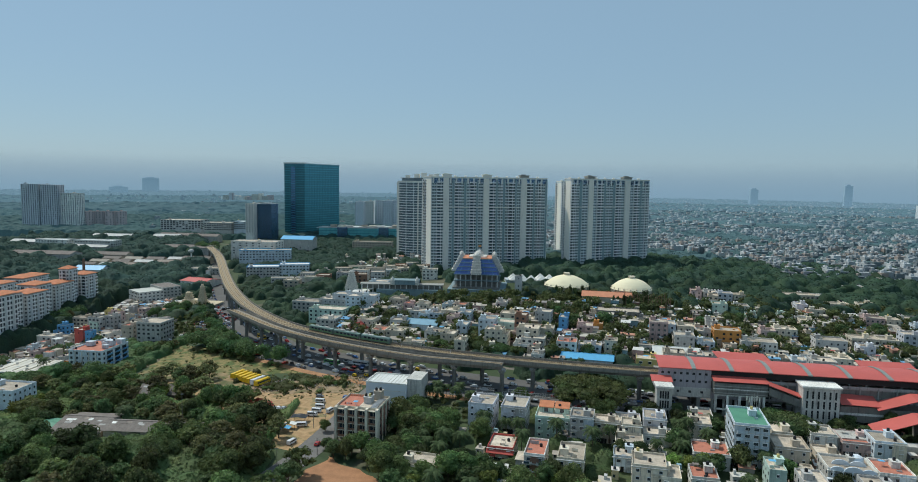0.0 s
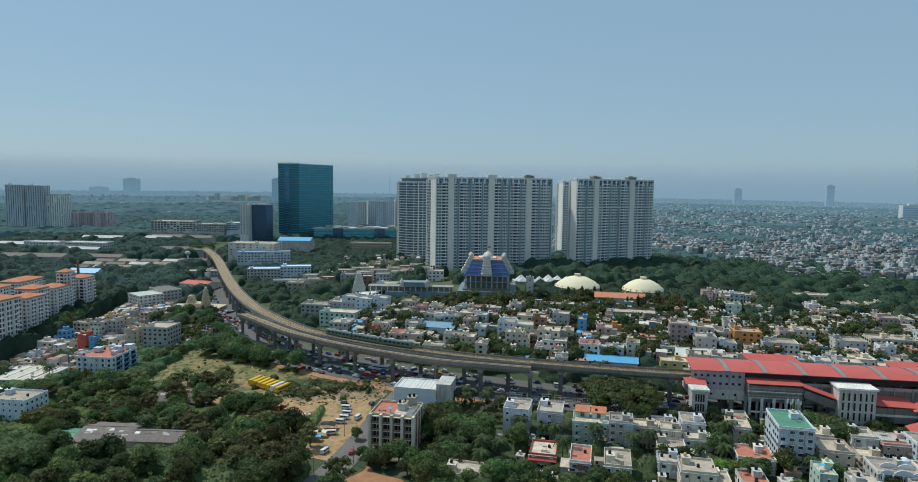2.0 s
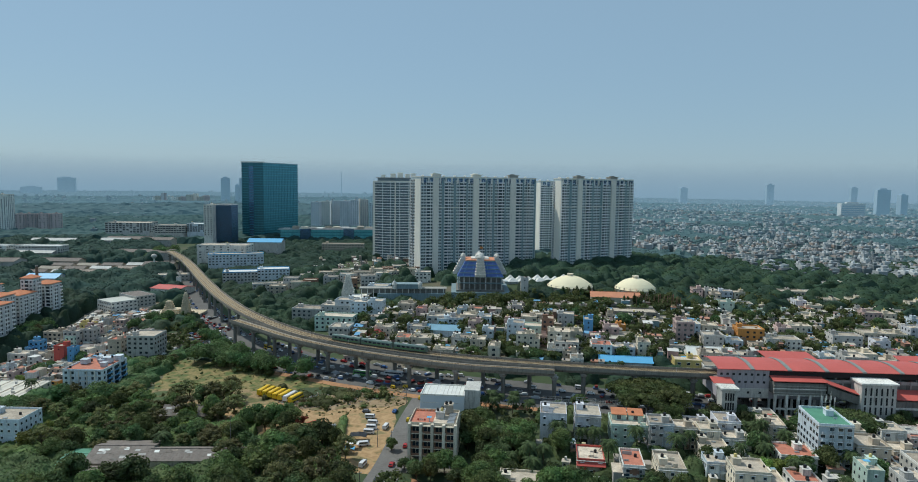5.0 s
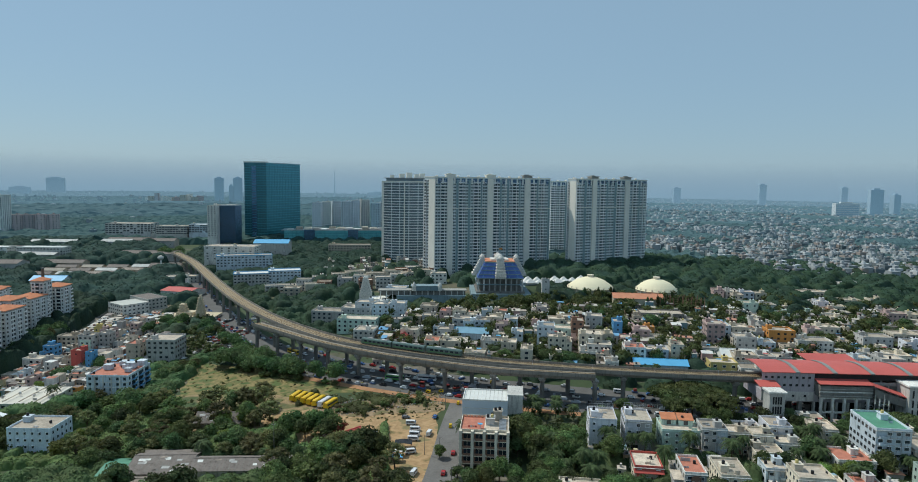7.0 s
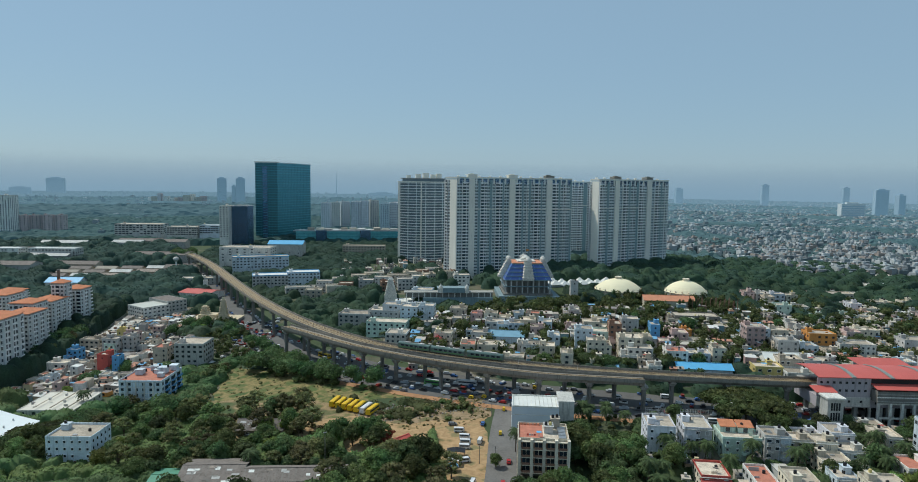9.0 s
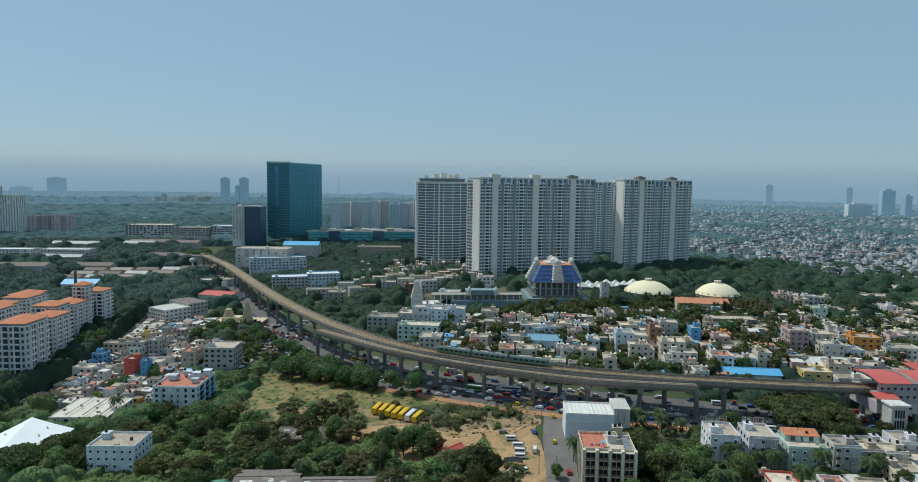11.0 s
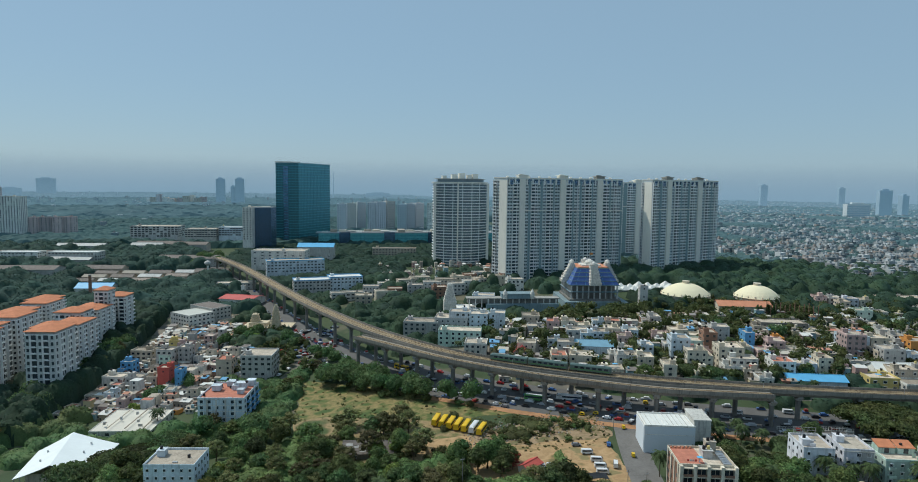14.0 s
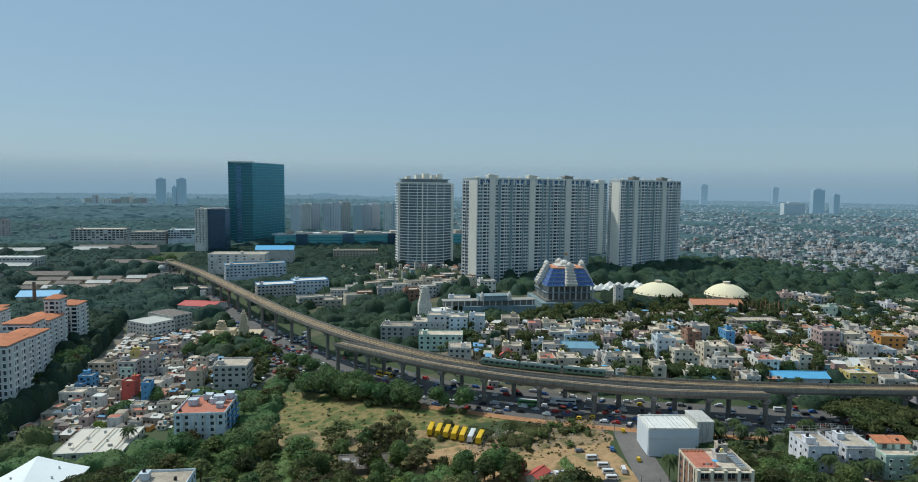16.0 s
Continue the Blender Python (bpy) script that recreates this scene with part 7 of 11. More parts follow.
building("house", "grey two-storey flat-roofed house with rooftop water tank", "house", 107.7, 458.4, -12.0, 8.8, 10.7, 2, GREY, ROOFGREY, group="town houses", sides="flr")
building("house", "beige two-storey flat-roofed house with rooftop water tank", "house", 117.2, 456.1, -16.2, 9.4, 10.7, 2, BEIGE, ROOFGREY, group="town houses", sides="flr")
building("house", "grey two-storey flat-roofed house with rooftop water tank", "house", 127.2, 453.5, -16.0, 11.0, 10.7, 2, GREY, ROOFGREY, group="town houses", sides="flr")
building("house", "cream two-storey flat-roofed house with rooftop water tank", "house", 138.9, 450.6, -14.5, 11.1, 10.7, 2, CREAM, TERRACE, group="town houses", sides="flr")
building("house", "white three-storey flat-roofed house with rooftop water tank", "house", 171.9, 442.4, -11.5, 7.8, 10.7, 3, WHITE, ROOFGREY, group="town houses", sides="flr")
building("house", "beige two-storey flat-roofed house with rooftop water tank", "house", 230.6, 427.8, -13.1, 7.5, 10.7, 2, BEIGE, ROOFGREY, group="town houses", sides="flr")
building("house", "grey single-storey flat-roofed house with rooftop water tank", "house", 190.3, 477.4, -16.9, 12.8, 11.2, 1, GREY, ROOFGREY, group="town houses", sides="flr")
building("house", "mint green two-storey flat-roofed house with rooftop water tank", "house", 212.9, 471.8, -15.7, 7.3, 11.2, 2, MINT, TERRACE, group="town houses", sides="flr")
building("house", "pink single-storey flat-roofed house with rooftop water tank", "house", 240.4, 464.9, -14.9, 7.2, 11.2, 1, PINK, ROOFGREY, group="town houses", sides="flr")
building("house", "cream two-storey flat-roofed house with rooftop water tank", "house", 248.3, 463.0, -16.3, 9.6, 11.2, 2, CREAM, ROOFGREY, group="town houses", sides="flr")
building("house", "white two-storey flat-roofed house with rooftop water tank", "house", 268.0, 458.1, -14.7, 10.6, 11.2, 2, WHITE, TERRACE, group="town houses", sides="flr")
building("house", "pale blue three-storey flat-roofed house with rooftop water tank", "house", 319.0, 445.3, -14.9, 12.0, 11.2, 3, PALEBLUE, ROOFGREY, group="town houses", sides="flr")
building("house", "cream three-storey flat-roofed house with rooftop water tank", "house", 359.1, 435.3, -12.1, 9.2, 11.2, 3, CREAM, TERRACE, group="town houses", sides="flr")
building("house", "grey two-storey flat-roofed house with rooftop water tank", "house", 369.1, 432.9, -16.9, 7.7, 11.2, 2, GREY, ROOFGREY, group="town houses", sides="flr")
building("house", "cream three-storey flat-roofed house with rooftop water tank", "house", 377.6, 430.7, -15.4, 10.8, 11.2, 3, CREAM, ROOFGREY, group="town houses", sides="flr")
building("house", "beige single-storey flat-roofed house with rooftop water tank", "house", 389.0, 427.9, -12.6, 7.8, 11.2, 1, BEIGE, ROOFGREY, group="town houses", sides="flr")
building("house", "mint green three-storey flat-roofed house with rooftop water tank", "house", 194.3, 489.0, -14.5, 10.9, 11.8, 3, MINT, ROOFGREY, group="town houses", sides="flr")
building("house", "mint green two-storey flat-roofed house with rooftop water tank", "house", 238.9, 477.9, -12.7, 10.6, 11.8, 2, MINT, ROOFGREY, group="town houses", sides="flr")
building("house", "white two-storey flat-roofed house with rooftop water tank", "house", 250.1, 475.1, -13.1, 11.3, 11.8, 2, WHITE, ROOFGREY, group="town houses", sides="flr")
building("house", "beige single-storey flat-roofed house with rooftop water tank", "house", 262.1, 472.1, -15.2, 11.5, 11.8, 1, BEIGE, ROOFGREY, group="town houses", sides="flr")
building("house", "pink three-storey flat-roofed house with rooftop water tank", "house", 295.8, 463.7, -13.3, 12.7, 11.8, 3, PINK, ROOFGREY, group="town houses", sides="flr")
building("house", "cream three-storey flat-roofed house with rooftop water tank", "house", 309.1, 460.4, -14.4, 9.1, 11.8, 3, CREAM, ROOFGREY, group="town houses", sides="flr")
building("house", "pink two-storey flat-roofed house with rooftop water tank", "house", 350.3, 450.1, -14.0, 7.9, 11.8, 2, PINK, ROOFGREY, group="town houses", sides="flr")
building("house", "mint green two-storey flat-roofed house with rooftop water tank", "house", 382.9, 442.0, -15.4, 8.8, 11.8, 2, MINT, ROOFGREY, group="town houses", sides="flr")
building("house", "grey two-storey flat-roofed house with rooftop water tank", "house", 194.5, 502.1, -13.2, 9.0, 12.8, 2, GREY, ROOFGREY, group="town houses", sides="flr")
building("house", "white two-storey flat-roofed house with rooftop water tank", "house", 214.2, 497.2, -14.5, 11.3, 12.8, 2, WHITE, ROOFGREY, group="town houses", sides="flr")
building("house", "mint green single-storey flat-roofed house with rooftop water tank", "house", 244.5, 489.7, -15.9, 7.4, 12.8, 1, MINT, ROOFGREY, group="town houses", sides="flr")
building("house", "cream two-storey flat-roofed house with rooftop water tank", "house", 261.0, 485.5, -13.6, 8.4, 12.8, 2, CREAM, TERRACE, group="town houses", sides="flr")
building("house", "beige two-storey flat-roofed house with rooftop water tank", "house", 361.8, 460.4, -13.2, 12.5, 12.8, 2, BEIGE, TERRACE, group="town houses", sides="flr")
building("house", "beige three-storey flat-roofed house with rooftop water tank", "house", 374.9, 457.1, -16.7, 10.2, 12.8, 3, BEIGE, ROOFGREY, group="town houses", sides="flr")
building("house", "pale blue two-storey flat-roofed house with rooftop water tank", "house", 396.7, 451.7, -16.0, 10.8, 12.8, 2, PALEBLUE, ROOFGREY, group="town houses", sides="flr")
building("house", "pale blue single-storey flat-roofed house with rooftop water tank", "house", 189.4, 517.6, -15.8, 10.6, 12.0, 1, PALEBLUE, ROOFGREY, group="town houses", sides="flr")
building("house", "beige three-storey flat-roofed house with rooftop water tank", "house", 200.7, 514.8, -16.5, 7.8, 12.0, 3, BEIGE, ROOFGREY, group="town houses", sides="flr")
building("house", "lavender white three-storey flat-roofed house with rooftop water tank", "house", 263.9, 499.1, -13.5, 8.2, 12.0, 3, LAVENDER, ROOFGREY, group="town houses", sides="flr")
building("house", "cream two-storey flat-roofed house with rooftop water tank", "house", 272.9, 496.8, -15.0, 12.5, 12.0, 2, CREAM, ROOFGREY, group="town houses", sides="flr")
building("house", "pale blue single-storey flat-roofed house with rooftop water tank", "house", 296.2, 491.0, -13.1, 12.9, 12.0, 1, PALEBLUE, ROOFGREY, group="town houses", sides="flr")
building("house", "grey two-storey flat-roofed house with rooftop water tank", "house", 309.7, 487.6, -11.9, 12.7, 12.0, 2, GREY, ROOFGREY, group="town houses", sides="flr")
building("house", "beige two-storey flat-roofed house with rooftop water tank", "house", 322.9, 484.3, -12.6, 11.1, 12.0, 2, BEIGE, ROOFGREY, group="town houses", sides="flr")
building("house", "lavender white single-storey flat-roofed house with rooftop water tank", "house", 356.6, 475.9, -15.6, 9.8, 12.0, 1, LAVENDER, ROOFGREY, group="town houses", sides="flr")
building("house", "grey two-storey flat-roofed house with rooftop water tank", "house", 367.1, 473.3, -16.0, 11.4, 12.0, 2, GREY, TERRACE, group="town houses", sides="flr")
building("house", "mint green single-storey flat-roofed house with rooftop water tank", "house", 400.3, 465.0, -15.6, 12.5, 12.0, 1, MINT, ROOFGREY, group="town houses", sides="flr")
building("house", "pink three-storey flat-roofed house with rooftop water tank", "house", 192.5, 530.3, -13.7, 8.3, 11.3, 3, PINK, ROOFGREY, group="town houses", sides="flr")
building("house", "grey three-storey flat-roofed house with rooftop water tank", "house", 201.6, 528.0, -14.4, 10.2, 11.3, 3, GREY, ROOFGREY, group="town houses", sides="flr")
building("house", "lavender white three-storey flat-roofed house with rooftop water tank", "house", 212.4, 525.3, -14.3, 11.6, 11.3, 3, LAVENDER, ROOFGREY, group="town houses", sides="flr")
building("house", "cream three-storey flat-roofed house with rooftop water tank", "house", 224.7, 522.3, -12.4, 8.7, 11.3, 3, CREAM, ROOFGREY, group="town houses", sides="flr")
building("house", "cream single-storey flat-roofed house with rooftop water tank", "house", 256.4, 514.4, -13.8, 11.2, 11.3, 1, CREAM, ROOFGREY, group="town houses", sides="flr")
building("house", "grey two-storey flat-roofed house with rooftop water tank", "house", 268.2, 511.4, -16.7, 9.4, 11.3, 2, GREY, ROOFGREY, group="town houses", sides="flr")
building("house", "grey two-storey flat-roofed house with rooftop water tank", "house", 206.7, 539.5, -12.1, 12.2, 9.8, 2, GREY, TERRACE, group="town houses", sides="flr")
building("house", "pink single-storey flat-roofed house with rooftop water tank", "house", 227.8, 534.2, -15.3, 9.2, 9.8, 1, PINK, ROOFGREY, group="town houses", sides="flr")
building("house", "cream two-storey flat-roofed house with rooftop water tank", "house", 307.9, 514.2, -11.7, 11.3, 9.8, 2, CREAM, ROOFGREY, group="town houses", sides="flr")
building("house", "cream three-storey flat-roofed house with rooftop water tank", "house", 319.9, 511.2, -11.2, 12.3, 9.8, 3, CREAM, ROOFGREY, group="town houses", sides="flr")
building("house", "pink single-storey flat-roofed house with rooftop water tank", "house", 343.1, 505.5, -15.2, 11.9, 9.8, 1, PINK, ROOFGREY, group="town houses", sides="flr")
building("house", "cream three-storey flat-roofed house with rooftop water tank", "house", 364.6, 500.1, -12.6, 10.6, 9.8, 3, CREAM, ROOFGREY, group="town houses", sides="flr")
building("house", "white two-storey flat-roofed house with rooftop water tank", "house", 89.1, 235.3, -11.8, 9.8, 11.5, 2, WHITE, TERRACE, group="town houses", sides="flr")
building("house", "grey three-storey flat-roofed house with rooftop water tank", "house", 126.1, 226.0, -11.7, 8.9, 11.5, 3, GREY, ROOFGREY, group="town houses", sides="flr")
building("house", "grey three-storey flat-roofed house with rooftop water tank", "house", 146.4, 221.0, -13.1, 10.4, 11.5, 3, GREY, ROOFGREY, group="town houses", sides="flr")
building("house", "beige two-storey flat-roofed house with rooftop water tank", "house", 157.5, 218.2, -15.1, 7.7, 11.5, 2, BEIGE, ROOFGREY, group="town houses", sides="flr")
building("house", "white two-storey flat-roofed house with rooftop water tank", "house", 176.2, 213.6, -16.1, 7.6, 11.5, 2, WHITE, ROOFGREY, group="town houses", sides="flr")
building("house", "beige three-storey flat-roofed house with rooftop water tank", "house", 193.0, 209.4, -16.5, 12.4, 11.5, 3, BEIGE, ROOFGREY, group="town houses", sides="flr")
building("house", "grey two-storey flat-roofed house with rooftop water tank", "house", 172.8, 227.3, -16.8, 9.7, 11.6, 2, GREY, ROOFGREY, group="town houses", sides="flr")
building("house", "beige three-storey flat-roofed house with rooftop water tank", "house", 195.0, 221.8, -16.3, 11.0, 11.6, 3, BEIGE, ROOFGREY, group="town houses", sides="flr")
building("house", "cream two-storey flat-roofed house with rooftop water tank", "house", 67.7, 266.6, -12.8, 11.6, 10.3, 2, CREAM, ROOFGREY, group="town houses", sides="flr")
building("house", "pale blue two-storey flat-roofed house with rooftop water tank", "house", 184.1, 237.5, -12.9, 7.6, 10.3, 2, PALEBLUE, ROOFGREY, group="town houses", sides="flr")
building("house", "cream two-storey flat-roofed house with rooftop water tank", "house", 192.4, 235.5, -15.5, 7.7, 10.3, 2, CREAM, ROOFGREY, group="town houses", sides="flr")
building("house", "beige three-storey flat-roofed house with rooftop water tank", "house", 61.6, 279.8, -11.5, 10.6, 9.0, 3, BEIGE, ROOFGREY, group="town houses", sides="flr")
building("house", "cream three-storey flat-roofed house with rooftop water tank", "house", 72.8, 277.0, -13.0, 8.4, 9.0, 3, CREAM, ROOFGREY, group="town houses", sides="flr")
building("house", "white two-storey flat-roofed house with rooftop water tank", "house", 81.9, 274.7, -12.4, 12.0, 9.0, 2, WHITE, ROOFGREY, group="town houses", sides="flr")
building("house", "beige two-storey flat-roofed house with rooftop water tank", "house", 148.4, 258.1, -13.9, 9.1, 9.0, 2, BEIGE, ROOFGREY, group="town houses", sides="flr")
building("house", "cream three-storey flat-roofed house with rooftop water tank", "house", 191.3, 247.4, -14.3, 10.9, 9.0, 3, CREAM, TERRACE, group="town houses", sides="flr")
building("house", "lavender white two-storey flat-roofed house with rooftop water tank", "house", 72.2, 287.5, -12.2, 11.8, 12.7, 2, LAVENDER, ROOFGREY, group="town houses", sides="flr")
building("house", "lavender white three-storey flat-roofed house with rooftop water tank", "house", 84.7, 284.4, -13.0, 9.9, 12.7, 3, LAVENDER, ROOFGREY, group="town houses", sides="flr")
building("house", "beige three-storey flat-roofed house with rooftop water tank", "house", 103.4, 279.7, -15.8, 9.4, 12.7, 3, BEIGE, ROOFGREY, group="town houses", sides="flr")
building("house", "cream three-storey flat-roofed house with rooftop water tank", "house", 136.6, 271.4, -12.0, 8.0, 12.7, 3, CREAM, ROOFGREY, group="town houses", sides="flr")
building("house", "cream two-storey flat-roofed house with rooftop water tank", "house", 196.3, 256.5, -11.1, 9.7, 12.7, 2, CREAM, ROOFGREY, group="town houses", sides="flr")
building("small_house", "grey single-storey small house in a crowded quarter", "house", -328.0, 436.0, -9.0, 5.2, 4.9, 1, GREY, ASBESTOS, group="crowded small houses", sides="f", head=False, tank=True, parapet=0.6, fh=2.8)
building("small_house", "grey single-storey small house in a crowded quarter", "house", -309.9, 432.1, -3.7, 3.8, 4.9, 1, GREY, ASBESTOS, group="crowded small houses", sides="f", head=False, tank=False, parapet=0, fh=2.8)
building("small_house", "beige single-storey small house in a crowded quarter", "house", -305.7, 431.3, -9.3, 5.5, 4.9, 1, BEIGE, ASBESTOS, group="crowded small houses", sides="f", head=False, tank=False, parapet=0, fh=2.8)
building("small_house", "grey single-storey small house in a crowded quarter", "house", -293.2, 428.6, -10.3, 4.7, 4.9, 1, GREY, ROOFGREY, group="crowded small houses", sides="f", head=False, tank=True, parapet=0.6, fh=2.8)
building("small_house", "cream single-storey small house in a crowded quarter", "house", -288.2, 427.5, -16.0, 6.9, 4.9, 1, CREAM, PALEROOF, group="crowded small houses", sides="f", head=False, tank=False, parapet=0.6, fh=2.8)
building("small_house", "grey two-storey small house in a crowded quarter", "house", -275.5, 424.8, -17.7, 4.4, 4.9, 2, GREY, ASBESTOS, group="crowded small houses", sides="f", head=False, tank=True, parapet=0, fh=2.8)
building("small_house", "beige single-storey small house in a crowded quarter", "house", -270.8, 423.8, -17.3, 4.4, 4.9, 1, BEIGE, ASBESTOS, group="crowded small houses", sides="f", head=False, tank=True, parapet=0.6, fh=2.8)
building("small_house", "pale blue single-storey small house in a crowded quarter", "house", -320.7, 439.7, -19.1, 4.0, 4.6, 1, PALEBLUE, ASBESTOS, group="crowded small houses", sides="f", head=False, tank=False, parapet=0, fh=2.8)
building("small_house", "white single-storey small house in a crowded quarter", "house", -316.5, 438.8, -14.3, 5.1, 4.6, 1, WHITE, TERRACE, group="crowded small houses", sides="f", head=False, tank=False, parapet=0.6, fh=2.8)
building("small_house", "white single-storey small house in a crowded quarter", "house", -301.0, 435.6, -2.7, 5.8, 4.6, 1, WHITE, ROOFGREY, group="crowded small houses", sides="f", head=False, tank=False, parapet=0.6, fh=2.8)
building("small_house", "grey single-storey small house in a crowded quarter", "house", -295.0, 434.3, -7.2, 3.6, 4.6, 1, GREY, ASBESTOS, group="crowded small houses", sides="f", head=False, tank=False, parapet=0, fh=2.8)
building("small_house", "grey three-storey small house in a crowded quarter", "house", -281.6, 431.4, -8.5, 5.8, 4.6, 3, GREY, TERRACE, group="crowded small houses", sides="f", head=False, tank=False, parapet=0, fh=2.8)
building("small_house", "beige single-storey small house in a crowded quarter", "house", -275.5, 430.1, -19.6, 4.1, 4.6, 1, BEIGE, ROOFGREY, group="crowded small houses", sides="f", head=False, tank=False, parapet=0, fh=2.8)
building("small_house", "white two-storey small house in a crowded quarter", "house", -271.1, 429.2, -15.7, 4.8, 4.6, 2, WHITE, ASBESTOS, group="crowded small houses", sides="f", head=False, tank=True, parapet=0, fh=2.8)
building("small_house", "orange single-storey small house in a crowded quarter", "house", -266.0, 428.1, -20.3, 5.3, 4.6, 1, ORANGE, ASBESTOS, group="crowded small houses", sides="f", head=False, tank=False, parapet=0, fh=2.8)
building("small_house", "beige single-storey small house in a crowded quarter", "house", -325.9, 445.9, -18.5, 5.2, 6.5, 1, BEIGE, TERRACE, group="crowded small houses", sides="f", head=False, tank=False, parapet=0.6, fh=2.8)
building("small_house", "pale blue single-storey small house in a crowded quarter", "house", -290.7, 438.4, -20.6, 4.0, 6.5, 1, PALEBLUE, ROOFGREY, group="crowded small houses", sides="f", head=False, tank=False, parapet=0.6, fh=2.8)
building("small_house", "beige three-storey small house in a crowded quarter", "house", -279.3, 436.0, -3.8, 4.6, 6.5, 3, BEIGE, ROOFGREY, group="crowded small houses", sides="f", head=False, tank=False, parapet=0, fh=2.8)
building("small_house", "beige single-storey small house in a crowded quarter", "house", -317.6, 453.8, -6.5, 4.8, 5.0, 1, BEIGE, TERRACE, group="crowded small houses", sides="f", head=False, tank=False, parapet=0, fh=2.8)
building("small_house", "mint green single-storey small house in a crowded quarter", "house", -301.1, 450.3, -17.5, 4.9, 5.0, 1, MINT, ASBESTOS, group="crowded small houses", sides="f", head=False, tank=True, parapet=0, fh=2.8)
building("small_house", "grey single-storey small house in a crowded quarter", "house", -278.5, 445.5, -9.9, 4.6, 5.0, 1, GREY, ROOFGREY, group="crowded small houses", sides="f", head=False, tank=True, parapet=0, fh=2.8)
building("small_house", "beige two-storey small house in a crowded quarter", "house", -273.6, 444.5, -6.2, 6.9, 5.0, 2, BEIGE, TERRACE, group="crowded small houses", sides="f", head=False, tank=True, parapet=0.6, fh=2.8)
building("small_house", "grey single-storey small house in a crowded quarter", "house", -266.4, 443.0, -6.9, 5.7, 5.0, 1, GREY, ROOFGREY, group="crowded small houses", sides="f", head=False, tank=False, parapet=0, fh=2.8)
building("small_house", "beige three-storey small house in a crowded quarter", "house", -260.5, 441.7, -5.0, 6.0, 5.0, 3, BEIGE, ASBESTOS, group="crowded small houses", sides="f", head=False, tank=False, parapet=0.6, fh=2.8)
building("small_house", "beige single-storey small house in a crowded quarter", "house", -322.3, 463.1, -8.7, 4.0, 7.2, 1, BEIGE, ROOFGREY, group="crowded small houses", sides="f", head=False, tank=False, parapet=0.6, fh=2.8)
building("small_house", "beige single-storey small house in a crowded quarter", "house", -317.9, 462.1, -7.8, 6.7, 7.2, 1, BEIGE, PALEROOF, group="crowded small houses", sides="f", head=False, tank=True, parapet=0.6, fh=2.8)
building("small_house", "white single-storey small house in a crowded quarter", "house", -300.7, 458.5, -6.5, 5.0, 7.2, 1, WHITE, ROOFGREY, group="crowded small houses", sides="f", head=False, tank=False, parapet=0, fh=2.8)
building("small_house", "white two-storey small house in a crowded quarter", "house", -276.2, 453.3, -6.8, 5.2, 7.2, 2, WHITE, ROOFGREY, group="crowded small houses", sides="f", head=False, tank=False, parapet=0.6, fh=2.8)
building("small_house", "grey single-storey small house in a crowded quarter", "house", -270.7, 452.1, -18.1, 6.4, 7.2, 1, GREY, PALEROOF, group="crowded small houses", sides="f", head=False, tank=True, parapet=0.6, fh=2.8)
building("small_house", "beige single-storey small house in a crowded quarter", "house", -259.9, 449.8, -21.0, 5.7, 7.2, 1, BEIGE, PALEROOF, group="crowded small houses", sides="f", head=False, tank=False, parapet=0, fh=2.8)
building("small_house", "beige single-storey small house in a crowded quarter", "house", -320.1, 473.0, -20.0, 3.9, 5.8, 1, BEIGE, TERRACE, group="crowded small houses", sides="f", head=False, tank=False, parapet=0.6, fh=2.8)
building("small_house", "grey two-storey small house in a crowded quarter", "house", -311.3, 471.1, -17.4, 5.6, 5.8, 2, GREY, TERRACE, group="crowded small houses", sides="f", head=False, tank=False, parapet=0.6, fh=2.8)
building("small_house", "grey three-storey small house in a crowded quarter", "house", -299.4, 468.6, -16.7, 5.8, 5.8, 3, GREY, PALEROOF, group="crowded small houses", sides="f", head=False, tank=False, parapet=0, fh=2.8)
building("small_house", "pale blue single-storey small house in a crowded quarter", "house", -288.8, 466.3, -5.7, 5.9, 5.8, 1, PALEBLUE, PALEROOF, group="crowded small houses", sides="f", head=False, tank=False, parapet=0.6, fh=2.8)
building("small_house", "grey single-storey small house in a crowded quarter", "house", -282.7, 465.0, -7.6, 7.0, 5.8, 1, GREY, ASBESTOS, group="crowded small houses", sides="f", head=False, tank=False, parapet=0.6, fh=2.8)
building("small_house", "grey single-storey small house in a crowded quarter", "house", -264.7, 461.2, -14.2, 7.1, 5.8, 1, GREY, ROOFGREY, group="crowded small houses", sides="f", head=False, tank=True, parapet=0.6, fh=2.8)
building("small_house", "beige single-storey small house in a crowded quarter", "house", -257.4, 459.7, -18.2, 6.6, 5.8, 1, BEIGE, ASBESTOS, group="crowded small houses", sides="f", head=False, tank=False, parapet=0.6, fh=2.8)
building("small_house", "grey single-storey small house in a crowded quarter", "house", -259.6, 466.4, -15.5, 3.8, 5.1, 1, GREY, PALEROOF, group="crowded small houses", sides="f", head=False, tank=False, parapet=0, fh=2.8)
building("small_house", "beige single-storey small house in a crowded quarter", "house", -255.5, 465.5, -12.8, 5.5, 5.1, 1, BEIGE, PALEROOF, group="crowded small houses", sides="f", head=False, tank=False, parapet=0, fh=2.8)
